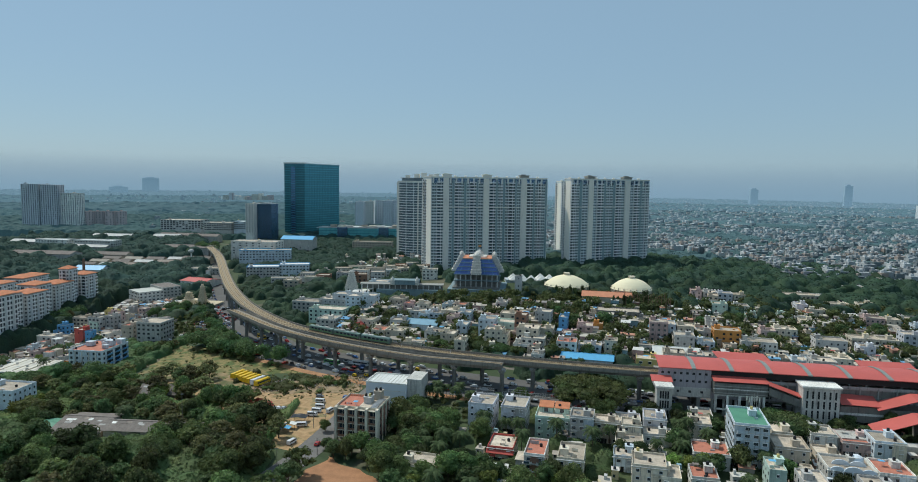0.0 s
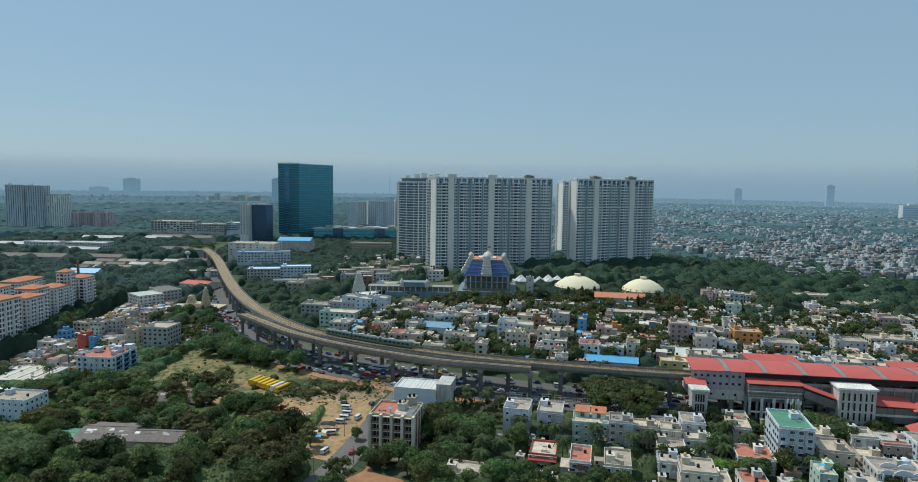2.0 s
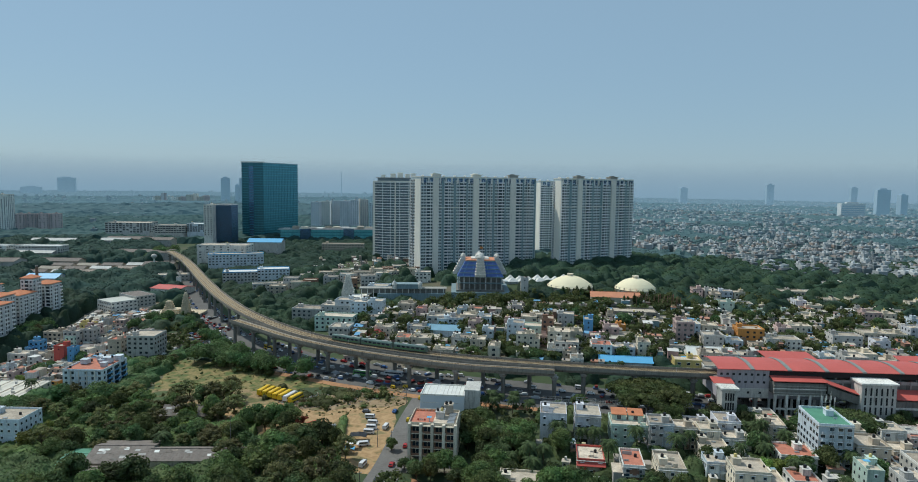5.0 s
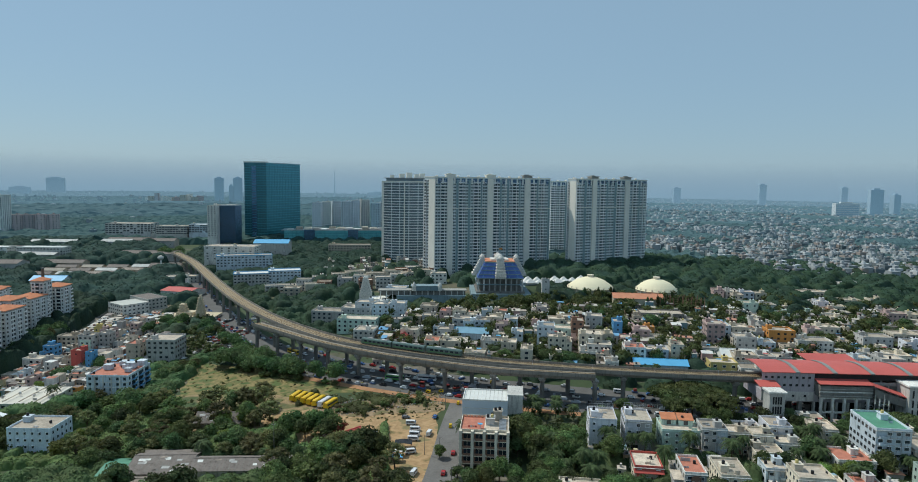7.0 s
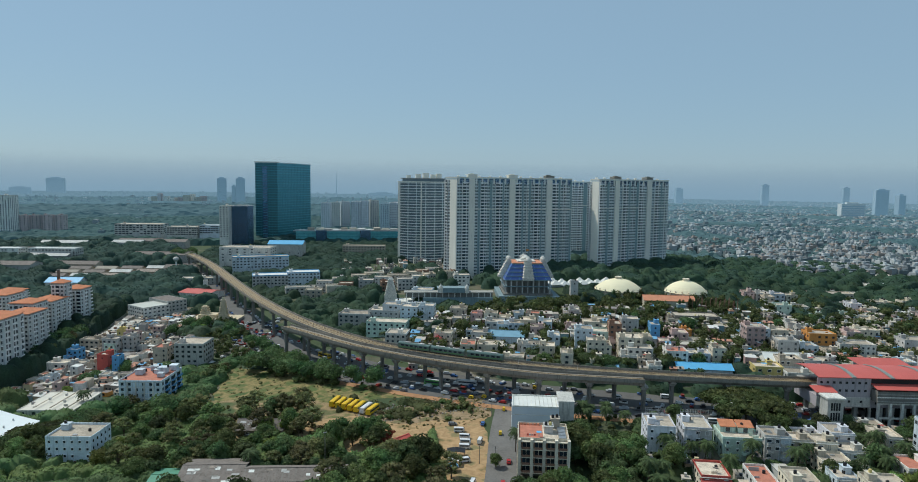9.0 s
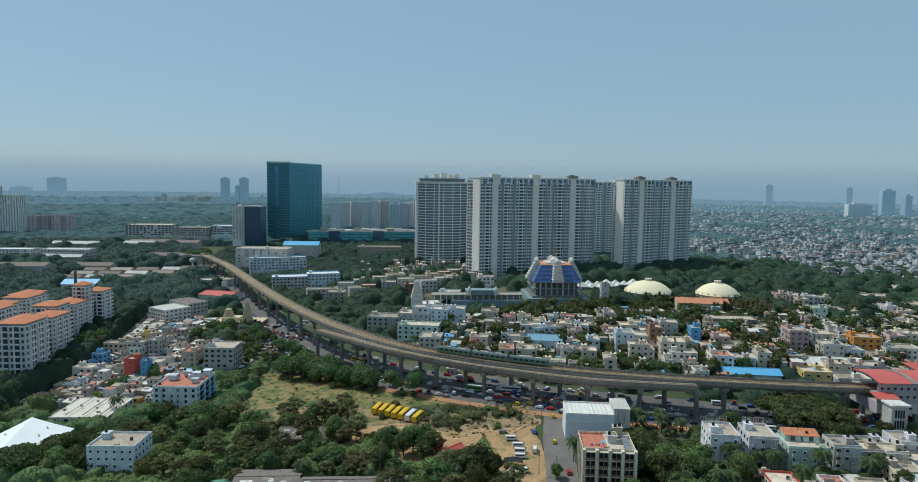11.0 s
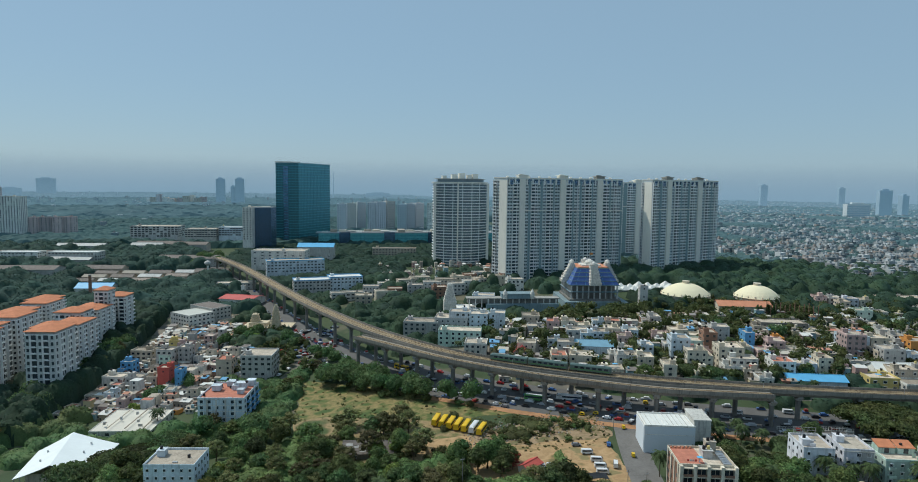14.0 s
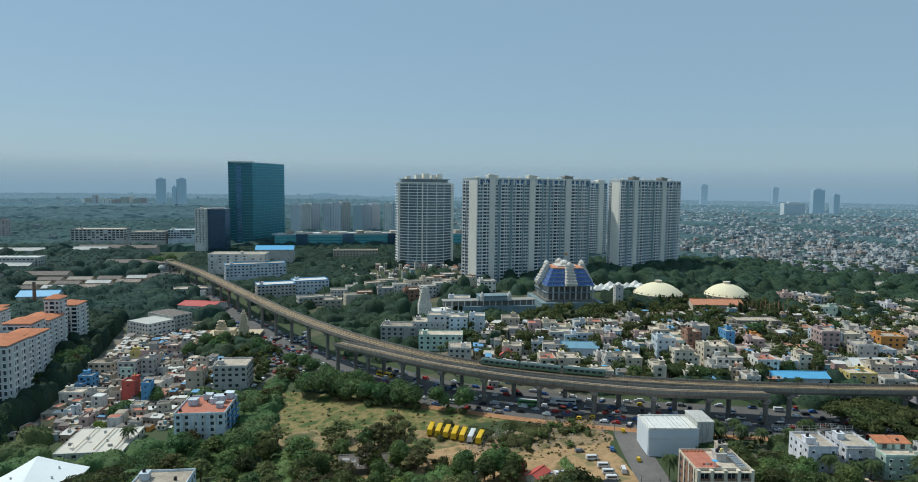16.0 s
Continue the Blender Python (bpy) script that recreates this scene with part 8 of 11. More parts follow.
building("small_house", "grey single-storey small house in a crowded quarter", "house", -281.5, 483.6, -13.2, 4.9, 6.7, 1, GREY, PALEROOF, group="crowded small houses", sides="f", head=False, tank=False, parapet=0, fh=2.8)
building("small_house", "pale blue single-storey small house in a crowded quarter", "house", -276.3, 482.5, -16.8, 5.2, 6.7, 1, PALEBLUE, ROOFGREY, group="crowded small houses", sides="f", head=False, tank=False, parapet=0.6, fh=2.8)
building("small_house", "beige single-storey small house in a crowded quarter", "house", -264.6, 480.0, -17.4, 3.8, 6.7, 1, BEIGE, ROOFGREY, group="crowded small houses", sides="f", head=False, tank=False, parapet=0.6, fh=2.8)
building("small_house", "beige single-storey small house in a crowded quarter", "house", -309.4, 496.7, -15.8, 5.5, 6.9, 1, BEIGE, PALEROOF, group="crowded small houses", sides="f", head=False, tank=False, parapet=0, fh=2.8)
building("small_house", "beige single-storey small house in a crowded quarter", "house", -296.2, 493.9, -20.5, 6.9, 6.9, 1, BEIGE, ASBESTOS, group="crowded small houses", sides="f", head=False, tank=False, parapet=0, fh=2.8)
building("small_house", "cream single-storey small house in a crowded quarter", "house", -284.5, 491.4, -2.6, 6.3, 6.9, 1, CREAM, ROOFGREY, group="crowded small houses", sides="f", head=False, tank=True, parapet=0.6, fh=2.8)
building("small_house", "white two-storey small house in a crowded quarter", "house", -273.8, 489.1, -16.8, 5.5, 6.9, 2, WHITE, ROOFGREY, group="crowded small houses", sides="f", head=False, tank=False, parapet=0, fh=2.8)
building("small_house", "beige single-storey small house in a crowded quarter", "house", -263.0, 486.8, -2.7, 5.1, 6.9, 1, BEIGE, ASBESTOS, group="crowded small houses", sides="f", head=False, tank=False, parapet=0, fh=2.8)
building("small_house", "beige two-storey small house in a crowded quarter", "house", -297.9, 501.6, -14.3, 6.7, 6.3, 2, BEIGE, ASBESTOS, group="crowded small houses", sides="f", head=False, tank=True, parapet=0.6, fh=2.8)
building("small_house", "grey single-storey small house in a crowded quarter", "house", -290.9, 500.1, -21.7, 5.9, 6.3, 1, GREY, ROOFGREY, group="crowded small houses", sides="f", head=False, tank=False, parapet=0, fh=2.8)
building("small_house", "white two-storey small house in a crowded quarter", "house", -269.0, 495.4, -10.8, 4.9, 6.3, 2, WHITE, ASBESTOS, group="crowded small houses", sides="f", head=False, tank=False, parapet=0, fh=2.8)
building("small_house", "beige single-storey small house in a crowded quarter", "house", -256.8, 492.8, -13.0, 4.5, 6.3, 1, BEIGE, PALEROOF, group="crowded small houses", sides="f", head=False, tank=False, parapet=0, fh=2.8)
building("small_house", "beige two-storey small house in a crowded quarter", "house", -304.9, 512.6, -14.1, 4.3, 5.1, 2, BEIGE, ROOFGREY, group="crowded small houses", sides="f", head=False, tank=True, parapet=0.6, fh=2.8)
building("small_house", "grey single-storey small house in a crowded quarter", "house", -277.2, 506.7, -13.2, 6.3, 5.1, 1, GREY, ASBESTOS, group="crowded small houses", sides="f", head=False, tank=False, parapet=0, fh=2.8)
building("small_house", "beige single-storey small house in a crowded quarter", "house", -270.6, 505.3, -16.5, 5.6, 5.1, 1, BEIGE, ROOFGREY, group="crowded small houses", sides="f", head=False, tank=True, parapet=0.6, fh=2.8)
building("small_house", "grey single-storey small house in a crowded quarter", "house", -255.2, 502.0, -12.5, 6.6, 5.1, 1, GREY, PALEROOF, group="crowded small houses", sides="f", head=False, tank=False, parapet=0, fh=2.8)
building("small_house", "beige two-storey small house in a crowded quarter", "house", -303.5, 517.8, -13.0, 5.7, 4.6, 2, BEIGE, ASBESTOS, group="crowded small houses", sides="f", head=False, tank=False, parapet=0.6, fh=2.8)
building("small_house", "beige single-storey small house in a crowded quarter", "house", -270.0, 510.7, -13.4, 6.9, 4.6, 1, BEIGE, TERRACE, group="crowded small houses", sides="f", head=False, tank=True, parapet=0.6, fh=2.8)
building("small_house", "beige two-storey small house in a crowded quarter", "house", -262.9, 509.2, -8.3, 6.0, 4.6, 2, BEIGE, ASBESTOS, group="crowded small houses", sides="f", head=False, tank=True, parapet=0, fh=2.8)
building("small_house", "beige single-storey small house in a crowded quarter", "house", -256.6, 507.8, -14.2, 4.9, 4.6, 1, BEIGE, ROOFGREY, group="crowded small houses", sides="f", head=False, tank=False, parapet=0, fh=2.8)
building("small_house", "cream two-storey small house in a crowded quarter", "house", -247.0, 505.8, -15.3, 4.8, 4.6, 2, CREAM, ASBESTOS, group="crowded small houses", sides="f", head=False, tank=False, parapet=0, fh=2.8)
building("small_house", "grey single-storey small house in a crowded quarter", "house", -303.1, 522.7, -13.4, 6.1, 6.1, 1, GREY, ROOFGREY, group="crowded small houses", sides="f", head=False, tank=True, parapet=0.6, fh=2.8)
building("small_house", "grey two-storey small house in a crowded quarter", "house", -275.6, 516.9, -15.8, 3.7, 6.1, 2, GREY, ROOFGREY, group="crowded small houses", sides="f", head=False, tank=True, parapet=0, fh=2.8)
building("small_house", "pale blue single-storey small house in a crowded quarter", "house", -267.4, 515.1, -16.4, 5.1, 6.1, 1, PALEBLUE, PALEROOF, group="crowded small houses", sides="f", head=False, tank=False, parapet=0, fh=2.8)
building("small_house", "grey single-storey small house in a crowded quarter", "house", -255.3, 512.5, -5.9, 4.2, 6.1, 1, GREY, ASBESTOS, group="crowded small houses", sides="f", head=False, tank=True, parapet=0, fh=2.8)
building("small_house", "white single-storey small house in a crowded quarter", "house", -250.8, 511.6, -7.1, 4.3, 6.1, 1, WHITE, PALEROOF, group="crowded small houses", sides="f", head=False, tank=False, parapet=0, fh=2.8)
building("small_house", "beige two-storey small house in a crowded quarter", "house", -276.6, 523.6, -4.9, 4.0, 4.9, 2, BEIGE, ROOFGREY, group="crowded small houses", sides="f", head=False, tank=False, parapet=0.6, fh=2.8)
building("small_house", "beige single-storey small house in a crowded quarter", "house", -272.3, 522.7, -11.9, 6.5, 4.9, 1, BEIGE, PALEROOF, group="crowded small houses", sides="f", head=False, tank=False, parapet=0, fh=2.8)
building("small_house", "grey single-storey small house in a crowded quarter", "house", -265.6, 521.2, -10.1, 6.7, 4.9, 1, GREY, PALEROOF, group="crowded small houses", sides="f", head=False, tank=True, parapet=0, fh=2.8)
building("small_house", "beige three-storey small house in a crowded quarter", "house", -252.6, 518.5, -7.5, 6.7, 4.9, 3, BEIGE, ASBESTOS, group="crowded small houses", sides="f", head=False, tank=True, parapet=0, fh=2.8)
building("small_house", "pale blue single-storey small house in a crowded quarter", "house", -245.7, 517.0, -7.0, 6.6, 4.9, 1, PALEBLUE, ASBESTOS, group="crowded small houses", sides="f", head=False, tank=False, parapet=0, fh=2.8)
building("small_house", "beige single-storey small house in a crowded quarter", "house", -306.9, 535.3, -14.9, 5.9, 5.0, 1, BEIGE, ASBESTOS, group="crowded small houses", sides="f", head=False, tank=False, parapet=0, fh=2.8)
building("small_house", "beige two-storey small house in a crowded quarter", "house", -269.5, 527.4, -14.2, 5.8, 5.0, 2, BEIGE, ASBESTOS, group="crowded small houses", sides="f", head=False, tank=False, parapet=0.6, fh=2.8)
building("small_house", "grey single-storey small house in a crowded quarter", "house", -257.5, 524.8, -13.3, 6.1, 5.0, 1, GREY, TERRACE, group="crowded small houses", sides="f", head=False, tank=False, parapet=0.6, fh=2.8)
building("small_house", "beige two-storey small house in a crowded quarter", "house", -305.8, 540.6, -18.2, 4.4, 7.3, 2, BEIGE, ASBESTOS, group="crowded small houses", sides="f", head=False, tank=False, parapet=0, fh=2.8)
building("small_house", "beige three-storey small house in a crowded quarter", "house", -282.0, 535.5, -7.8, 3.6, 7.3, 3, BEIGE, PALEROOF, group="crowded small houses", sides="f", head=False, tank=False, parapet=0.6, fh=2.8)
building("small_house", "beige single-storey small house in a crowded quarter", "house", -278.1, 534.7, -17.1, 4.7, 7.3, 1, BEIGE, ROOFGREY, group="crowded small houses", sides="f", head=False, tank=False, parapet=0, fh=2.8)
building("small_house", "white single-storey small house in a crowded quarter", "house", -267.1, 532.3, -9.7, 4.7, 7.3, 1, WHITE, TERRACE, group="crowded small houses", sides="f", head=False, tank=True, parapet=0, fh=2.8)
building("small_house", "beige single-storey small house in a crowded quarter", "house", -262.0, 531.3, -8.6, 5.4, 7.3, 1, BEIGE, PALEROOF, group="crowded small houses", sides="f", head=False, tank=True, parapet=0.6, fh=2.8)
building("small_house", "beige single-storey small house in a crowded quarter", "house", -252.4, 529.2, -12.9, 5.4, 7.3, 1, BEIGE, PALEROOF, group="crowded small houses", sides="f", head=False, tank=False, parapet=0.6, fh=2.8)
building("small_house", "white two-storey small house in a crowded quarter", "house", -246.7, 528.0, -13.5, 4.6, 7.3, 2, WHITE, ASBESTOS, group="crowded small houses", sides="f", head=False, tank=False, parapet=0, fh=2.8)
building("small_house", "beige single-storey small house in a crowded quarter", "house", -241.9, 527.0, -14.6, 6.1, 7.3, 1, BEIGE, ASBESTOS, group="crowded small houses", sides="f", head=False, tank=False, parapet=0, fh=2.8)
building("small_house", "beige single-storey small house in a crowded quarter", "house", -304.2, 548.0, -19.0, 7.0, 6.9, 1, BEIGE, ROOFGREY, group="crowded small houses", sides="f", head=False, tank=True, parapet=0, fh=2.8)
building("small_house", "beige single-storey small house in a crowded quarter", "house", -290.6, 545.1, -9.2, 6.0, 6.9, 1, BEIGE, TERRACE, group="crowded small houses", sides="f", head=False, tank=True, parapet=0.6, fh=2.8)
building("small_house", "beige two-storey small house in a crowded quarter", "house", -284.3, 543.7, -6.0, 5.5, 6.9, 2, BEIGE, ASBESTOS, group="crowded small houses", sides="f", head=False, tank=False, parapet=0.6, fh=2.8)
building("small_house", "grey single-storey small house in a crowded quarter", "house", -278.5, 542.5, -9.3, 5.2, 6.9, 1, GREY, ROOFGREY, group="crowded small houses", sides="f", head=False, tank=False, parapet=0.6, fh=2.8)
building("small_house", "grey two-storey small house in a crowded quarter", "house", -273.0, 541.3, -15.3, 6.2, 6.9, 2, GREY, ASBESTOS, group="crowded small houses", sides="f", head=False, tank=True, parapet=0.6, fh=2.8)
building("small_house", "beige single-storey small house in a crowded quarter", "house", -261.0, 538.8, -7.2, 6.5, 6.9, 1, BEIGE, ROOFGREY, group="crowded small houses", sides="f", head=False, tank=False, parapet=0, fh=2.8)
building("small_house", "beige two-storey small house in a crowded quarter", "house", -305.2, 557.5, -4.5, 4.7, 6.1, 2, BEIGE, ROOFGREY, group="crowded small houses", sides="f", head=False, tank=False, parapet=0, fh=2.8)
building("small_house", "beige single-storey small house in a crowded quarter", "house", -295.7, 556.1, -15.7, 4.8, 6.1, 1, BEIGE, ROOFGREY, group="crowded small houses", sides="f", head=False, tank=True, parapet=0, fh=2.8)
building("small_house", "pink three-storey small house in a crowded quarter", "house", -276.7, 553.5, -12.8, 6.9, 6.1, 3, PINK, ROOFGREY, group="crowded small houses", sides="f", head=False, tank=False, parapet=0.6, fh=2.8)
building("small_house", "white single-storey small house in a crowded quarter", "house", -304.3, 563.8, -3.9, 3.9, 6.2, 1, WHITE, ASBESTOS, group="crowded small houses", sides="f", head=False, tank=False, parapet=0, fh=2.8)
building("small_house", "grey two-storey small house in a crowded quarter", "house", -294.2, 562.3, -4.0, 4.2, 6.2, 2, GREY, PALEROOF, group="crowded small houses", sides="f", head=False, tank=False, parapet=0, fh=2.8)
building("small_house", "grey three-storey small house in a crowded quarter", "house", -289.6, 561.7, -5.2, 4.6, 6.2, 3, GREY, ASBESTOS, group="crowded small houses", sides="f", head=False, tank=False, parapet=0.6, fh=2.8)
building("small_house", "beige single-storey small house in a crowded quarter", "house", -284.6, 561.0, -14.1, 5.4, 6.2, 1, BEIGE, ASBESTOS, group="crowded small houses", sides="f", head=False, tank=False, parapet=0.6, fh=2.8)
building("small_house", "grey single-storey small house in a crowded quarter", "house", -272.9, 559.3, 0.9, 4.2, 6.2, 1, GREY, ASBESTOS, group="crowded small houses", sides="f", head=False, tank=True, parapet=0, fh=2.8)
building("small_house", "white single-storey small house in a crowded quarter", "house", -268.3, 558.7, -16.4, 6.7, 6.2, 1, WHITE, PALEROOF, group="crowded small houses", sides="f", head=False, tank=True, parapet=0, fh=2.8)
building("small_house", "grey single-storey small house in a crowded quarter", "house", -261.2, 557.7, -12.9, 3.8, 6.2, 1, GREY, TERRACE, group="crowded small houses", sides="f", head=False, tank=True, parapet=0.6, fh=2.8)
building("small_house", "beige single-storey small house in a crowded quarter", "house", -295.8, 571.9, 0.5, 5.8, 5.0, 1, BEIGE, PALEROOF, group="crowded small houses", sides="f", head=False, tank=False, parapet=0, fh=2.8)
building("small_house", "beige single-storey small house in a crowded quarter", "house", -289.6, 571.0, -14.9, 5.3, 5.0, 1, BEIGE, TERRACE, group="crowded small houses", sides="f", head=False, tank=False, parapet=0.6, fh=2.8)
building("small_house", "grey two-storey small house in a crowded quarter", "house", -283.9, 570.2, -14.0, 4.8, 5.0, 2, GREY, ASBESTOS, group="crowded small houses", sides="f", head=False, tank=False, parapet=0.6, fh=2.8)
building("small_house", "beige single-storey small house in a crowded quarter", "house", -278.8, 569.5, -16.6, 4.3, 5.0, 1, BEIGE, TERRACE, group="crowded small houses", sides="f", head=False, tank=False, parapet=0.6, fh=2.8)
building("small_house", "grey three-storey small house in a crowded quarter", "house", -269.8, 568.2, -10.0, 4.7, 5.0, 3, GREY, PALEROOF, group="crowded small houses", sides="f", head=False, tank=False, parapet=0, fh=2.8)
building("small_house", "beige single-storey small house in a crowded quarter", "house", -295.7, 579.9, -14.7, 4.6, 7.0, 1, BEIGE, ROOFGREY, group="crowded small houses", sides="f", head=False, tank=True, parapet=0.6, fh=2.8)
building("small_house", "beige two-storey small house in a crowded quarter", "house", -280.3, 577.8, -3.8, 4.8, 7.0, 2, BEIGE, ASBESTOS, group="crowded small houses", sides="f", head=False, tank=False, parapet=0, fh=2.8)
building("small_house", "beige single-storey small house in a crowded quarter", "house", -275.1, 577.0, -15.5, 5.3, 7.0, 1, BEIGE, ASBESTOS, group="crowded small houses", sides="f", head=False, tank=False, parapet=0, fh=2.8)
building("small_house", "pale blue single-storey small house in a crowded quarter", "house", -262.6, 575.3, 0.1, 4.8, 7.0, 1, PALEBLUE, TERRACE, group="crowded small houses", sides="f", head=False, tank=True, parapet=0, fh=2.8)

# ---- huts and lean-tos between the houses ----
HUTWALL = ramp_mat("mixed_hut_walls", [(0.50, 0.45, 0.37), (0.34, 0.30, 0.26), (0.58, 0.55, 0.50), (0.46, 0.34, 0.24), (0.26, 0.38, 0.42), (0.56, 0.48, 0.30), (0.30, 0.18, 0.13), (0.44, 0.30, 0.28), (0.30, 0.27, 0.24), (0.50, 0.50, 0.48)], source="island", bump=0.1)
HUTROOF = ramp_mat("mixed_hut_roofs", [(0.36, 0.31, 0.26), (0.50, 0.45, 0.38), (0.20, 0.17, 0.15), (0.62, 0.60, 0.56), (0.28, 0.25, 0.23), (0.44, 0.22, 0.15), (0.16, 0.34, 0.52), (0.48, 0.43, 0.36), (0.33, 0.29, 0.24), (0.56, 0.53, 0.48)], source="island", bump=0.1)
KR = random.Random(91)


def inside(x, y, pad):
    for fx, fy, ca, sa, w, d in FOOT:
        u, v = (x - fx) * ca + (y - fy) * sa, -(x - fx) * sa + (y - fy) * ca
        if -pad < u < w + pad and -pad < v < d + pad:
            return True
    return False


def huts(label, n, x0, x1, y0, y1, yaw, lo, hi, keep):
    """Low huts with lean-to roofs, small windows, steps and tanks, in the gaps between the houses."""
    wall, roof, hole = Geo(), Geo(), Geo()
    used = []
    for _ in range(n * 8):
        if len(used) >= n:
            break
        x, y = KR.uniform(x0, x1), KR.uniform(y0, y1)
        w, d, h = KR.uniform(2.6, 6.2), KR.uniform(2.6, 5.4), KR.uniform(lo, hi)
        if not keep(x, y) or inside(x, y, 1.2) or inside(x + w, y, 0.3) or any(abs(x - a) < 3.6 and abs(y - b) < 3.4 for a, b in used):
            continue
        used.append((x, y))
        r = radians(yaw + KR.uniform(-7, 7))
        ca, sa, z = math.cos(r), math.sin(r), g(x, y)
        at = lambda u, v, q: (x + u * ca - v * sa, y + u * sa + v * ca, z + q)

        def slab(geo, u0, u1, v0, v1, q0, q1, tilt=0.0):
            k = len(geo.v)
            geo.v += [at(u0, v0, q0), at(u1, v0, q0), at(u1, v1, q0 + tilt), at(u0, v1, q0 + tilt), at(u0, v0, q1), at(u1, v0, q1), at(u1, v1, q1 + tilt), at(u0, v1, q1 + tilt)]
            for q in ((3, 2, 1, 0), (4, 5, 6, 7), (0, 1, 5, 4), (1, 2, 6, 5), (2, 3, 7, 6), (3, 0, 4, 7)):
                geo.f.append(tuple(k + i for i in q))
                geo.mi.append(0)
        slab(wall, 0, w, 0, d, -0.8, h)
        slab(roof, -0.3, w + 0.3, -0.4, d + 0.2, h, h + 0.14, KR.choice((0, 0, 0.5, 0.9)))
        for k in range(max(1, int(h / 3))):
            for j in range(max(1, int(w / 2.2))):
                slab(hole, j * 2.2 + 0.5, j * 2.2 + 1.4, -0.05, 0, k * 3 + 0.9, k * 3 + 2.1)
        if KR.random() < 0.5:
            e = KR.uniform(0.2, w * 0.6)
            slab(wall, e, e + KR.uniform(0.8, 2.0), d * 0.4, d * 0.8, h + 0.1, h + KR.uniform(0.8, 2.2))
        if KR.random() < 0.4:
            slab(roof, w + 0.3, w + KR.uniform(1.4, 2.6), 0, d * 0.8, h * 0.6, h * 0.6 + 0.1, 0.3)
        if KR.random() < 0.3:
            e = w * 0.2
            slab(hole, e, e + 1.0, d * 0.1, d * 0.1 + 1.0, h + 0.14, h + 1.2)
    for geo, paint, nm, text in ((wall, HUTWALL, "hut", label), (roof, HUTROOF, "hut_roof", "patched sheet roofs of " + label), (hole, PANE, "hut_window", "dark openings of " + label)):
        tagged(geo.done(nm, paint, None), text, "huts", kind="stuff")


huts("crowded low huts in the lanes", 330, -322, -240, 426, 606, -12, 2.2, 4.6, lambda x, y: x > -319 + (y - 500) * 0.02 and not (-262 < x and y > 560))
huts("small houses packed between the town houses", 420, -90, 330, 372, 520, -14, 2.8, 8.5, lambda x, y: y > (352 + (98 - x) * 0.3 if x < 98 else 350 - (x - 98) * 0.1) + 6 and y < 470 - abs(x - 60) * 0.06 + 30)
huts("low houses below the towers", 80, -150, 0, 690, 822, 4, 3, 8, lambda x, y: x < -20 or y > 720)
huts("outhouses between the near houses", 60, 0, 200, 228, 300, -14, 2.2, 4.0, lambda x, y: not (46 < x < 88 and y > 290))

# ---- details of single houses ----
def roof_height(t):
    return max(v.co.z for c in t.children if c.name.startswith("roof") for v in c.data.vertices)


def dress(x, y):
    """The house whose front corner stands at x, y."""
    return next(o for o in bpy.data.objects if o.parent is None and abs(o.location.x - x) < 0.05 and abs(o.location.y - y) < 0.05)


t = dress(35.5, 284.2)
H = roof_height(t)
for bx in (1.0, 8.2):
    Geo().box(bx, bx + 6.2, 7.5, 12.5, H, H + 2.7).done("roof_room", MINT, t)
    a = Geo()
    a.face([(bx - 0.3, 7.0, H + 2.7), (bx + 6.5, 7.0, H + 2.7), (bx + 6.5, 12.8, H + 4.0), (bx - 0.3, 12.8, H + 4.0)])
    a.face([(bx - 0.3, 12.8, H + 3.8), (bx + 6.5, 12.8, H + 3.8), (bx + 6.5, 7.0, H + 2.5), (bx - 0.3, 7.0, H + 2.5)])
    a.face([(bx - 0.3, 7.0, H + 2.5), (bx + 6.5, 7.0, H + 2.5), (bx + 6.5, 7.0, H + 2.7), (bx - 0.3, 7.0, H + 2.7)])
    a.done("tiled_lean_to", TILE, t, "orange tiled lean-to roof")
    Geo().box(bx + 2.2, bx + 4.0, 7.42, 7.5, H + 0.3, H + 2.2).done("window", PANE, t)
t = dress(26.7, 245.8)
H = roof_height(t)
Geo().box(2.4, 5.8, -0.5, -0.02, 0.6, H - 0.6).done("front_panel", BROWN, t, "dark brown front panel")
for k in range(1, 4):
    Geo().box(-0.4, 8.4, -1.4, 0, H - k * 3.1 - 0.2, H - k * 3.1 + 0.1).done("slab_edge", WHITE, t)
    Geo().box(5.9, 8.2, -1.4, -1.3, H - k * 3.1 + 0.1, H - k * 3.1 + 1.0).done("balcony_rail", CURTAIN2, t)
    Geo().box(0.1, 2.2, -1.4, -1.3, H - k * 3.1 + 0.1, H - k * 3.1 + 1.0).done("balcony_rail", CURTAIN2, t)
Geo().box(-3.4, -0.05, 1, 9, 0, H - 3).done("side_wing", GREY, t)
Geo().box(-3.7, 0, 0.7, 9.3, H - 3, H - 2.7).done("wing_roof", ROOFGREY, t)
t = dress(13.0, 259.1)
H = roof_height(t)
a = Geo()
a.face([(-0.4, -1.5, H - 1.7), (11.0, -1.5, H - 1.7), (11.0, 0, H - 0.5), (-0.4, 0, H - 0.5)])
a.face([(-0.4, 0, H - 0.6), (11.0, 0, H - 0.6), (11.0, -1.5, H - 1.8), (-0.4, -1.5, H - 1.8)])
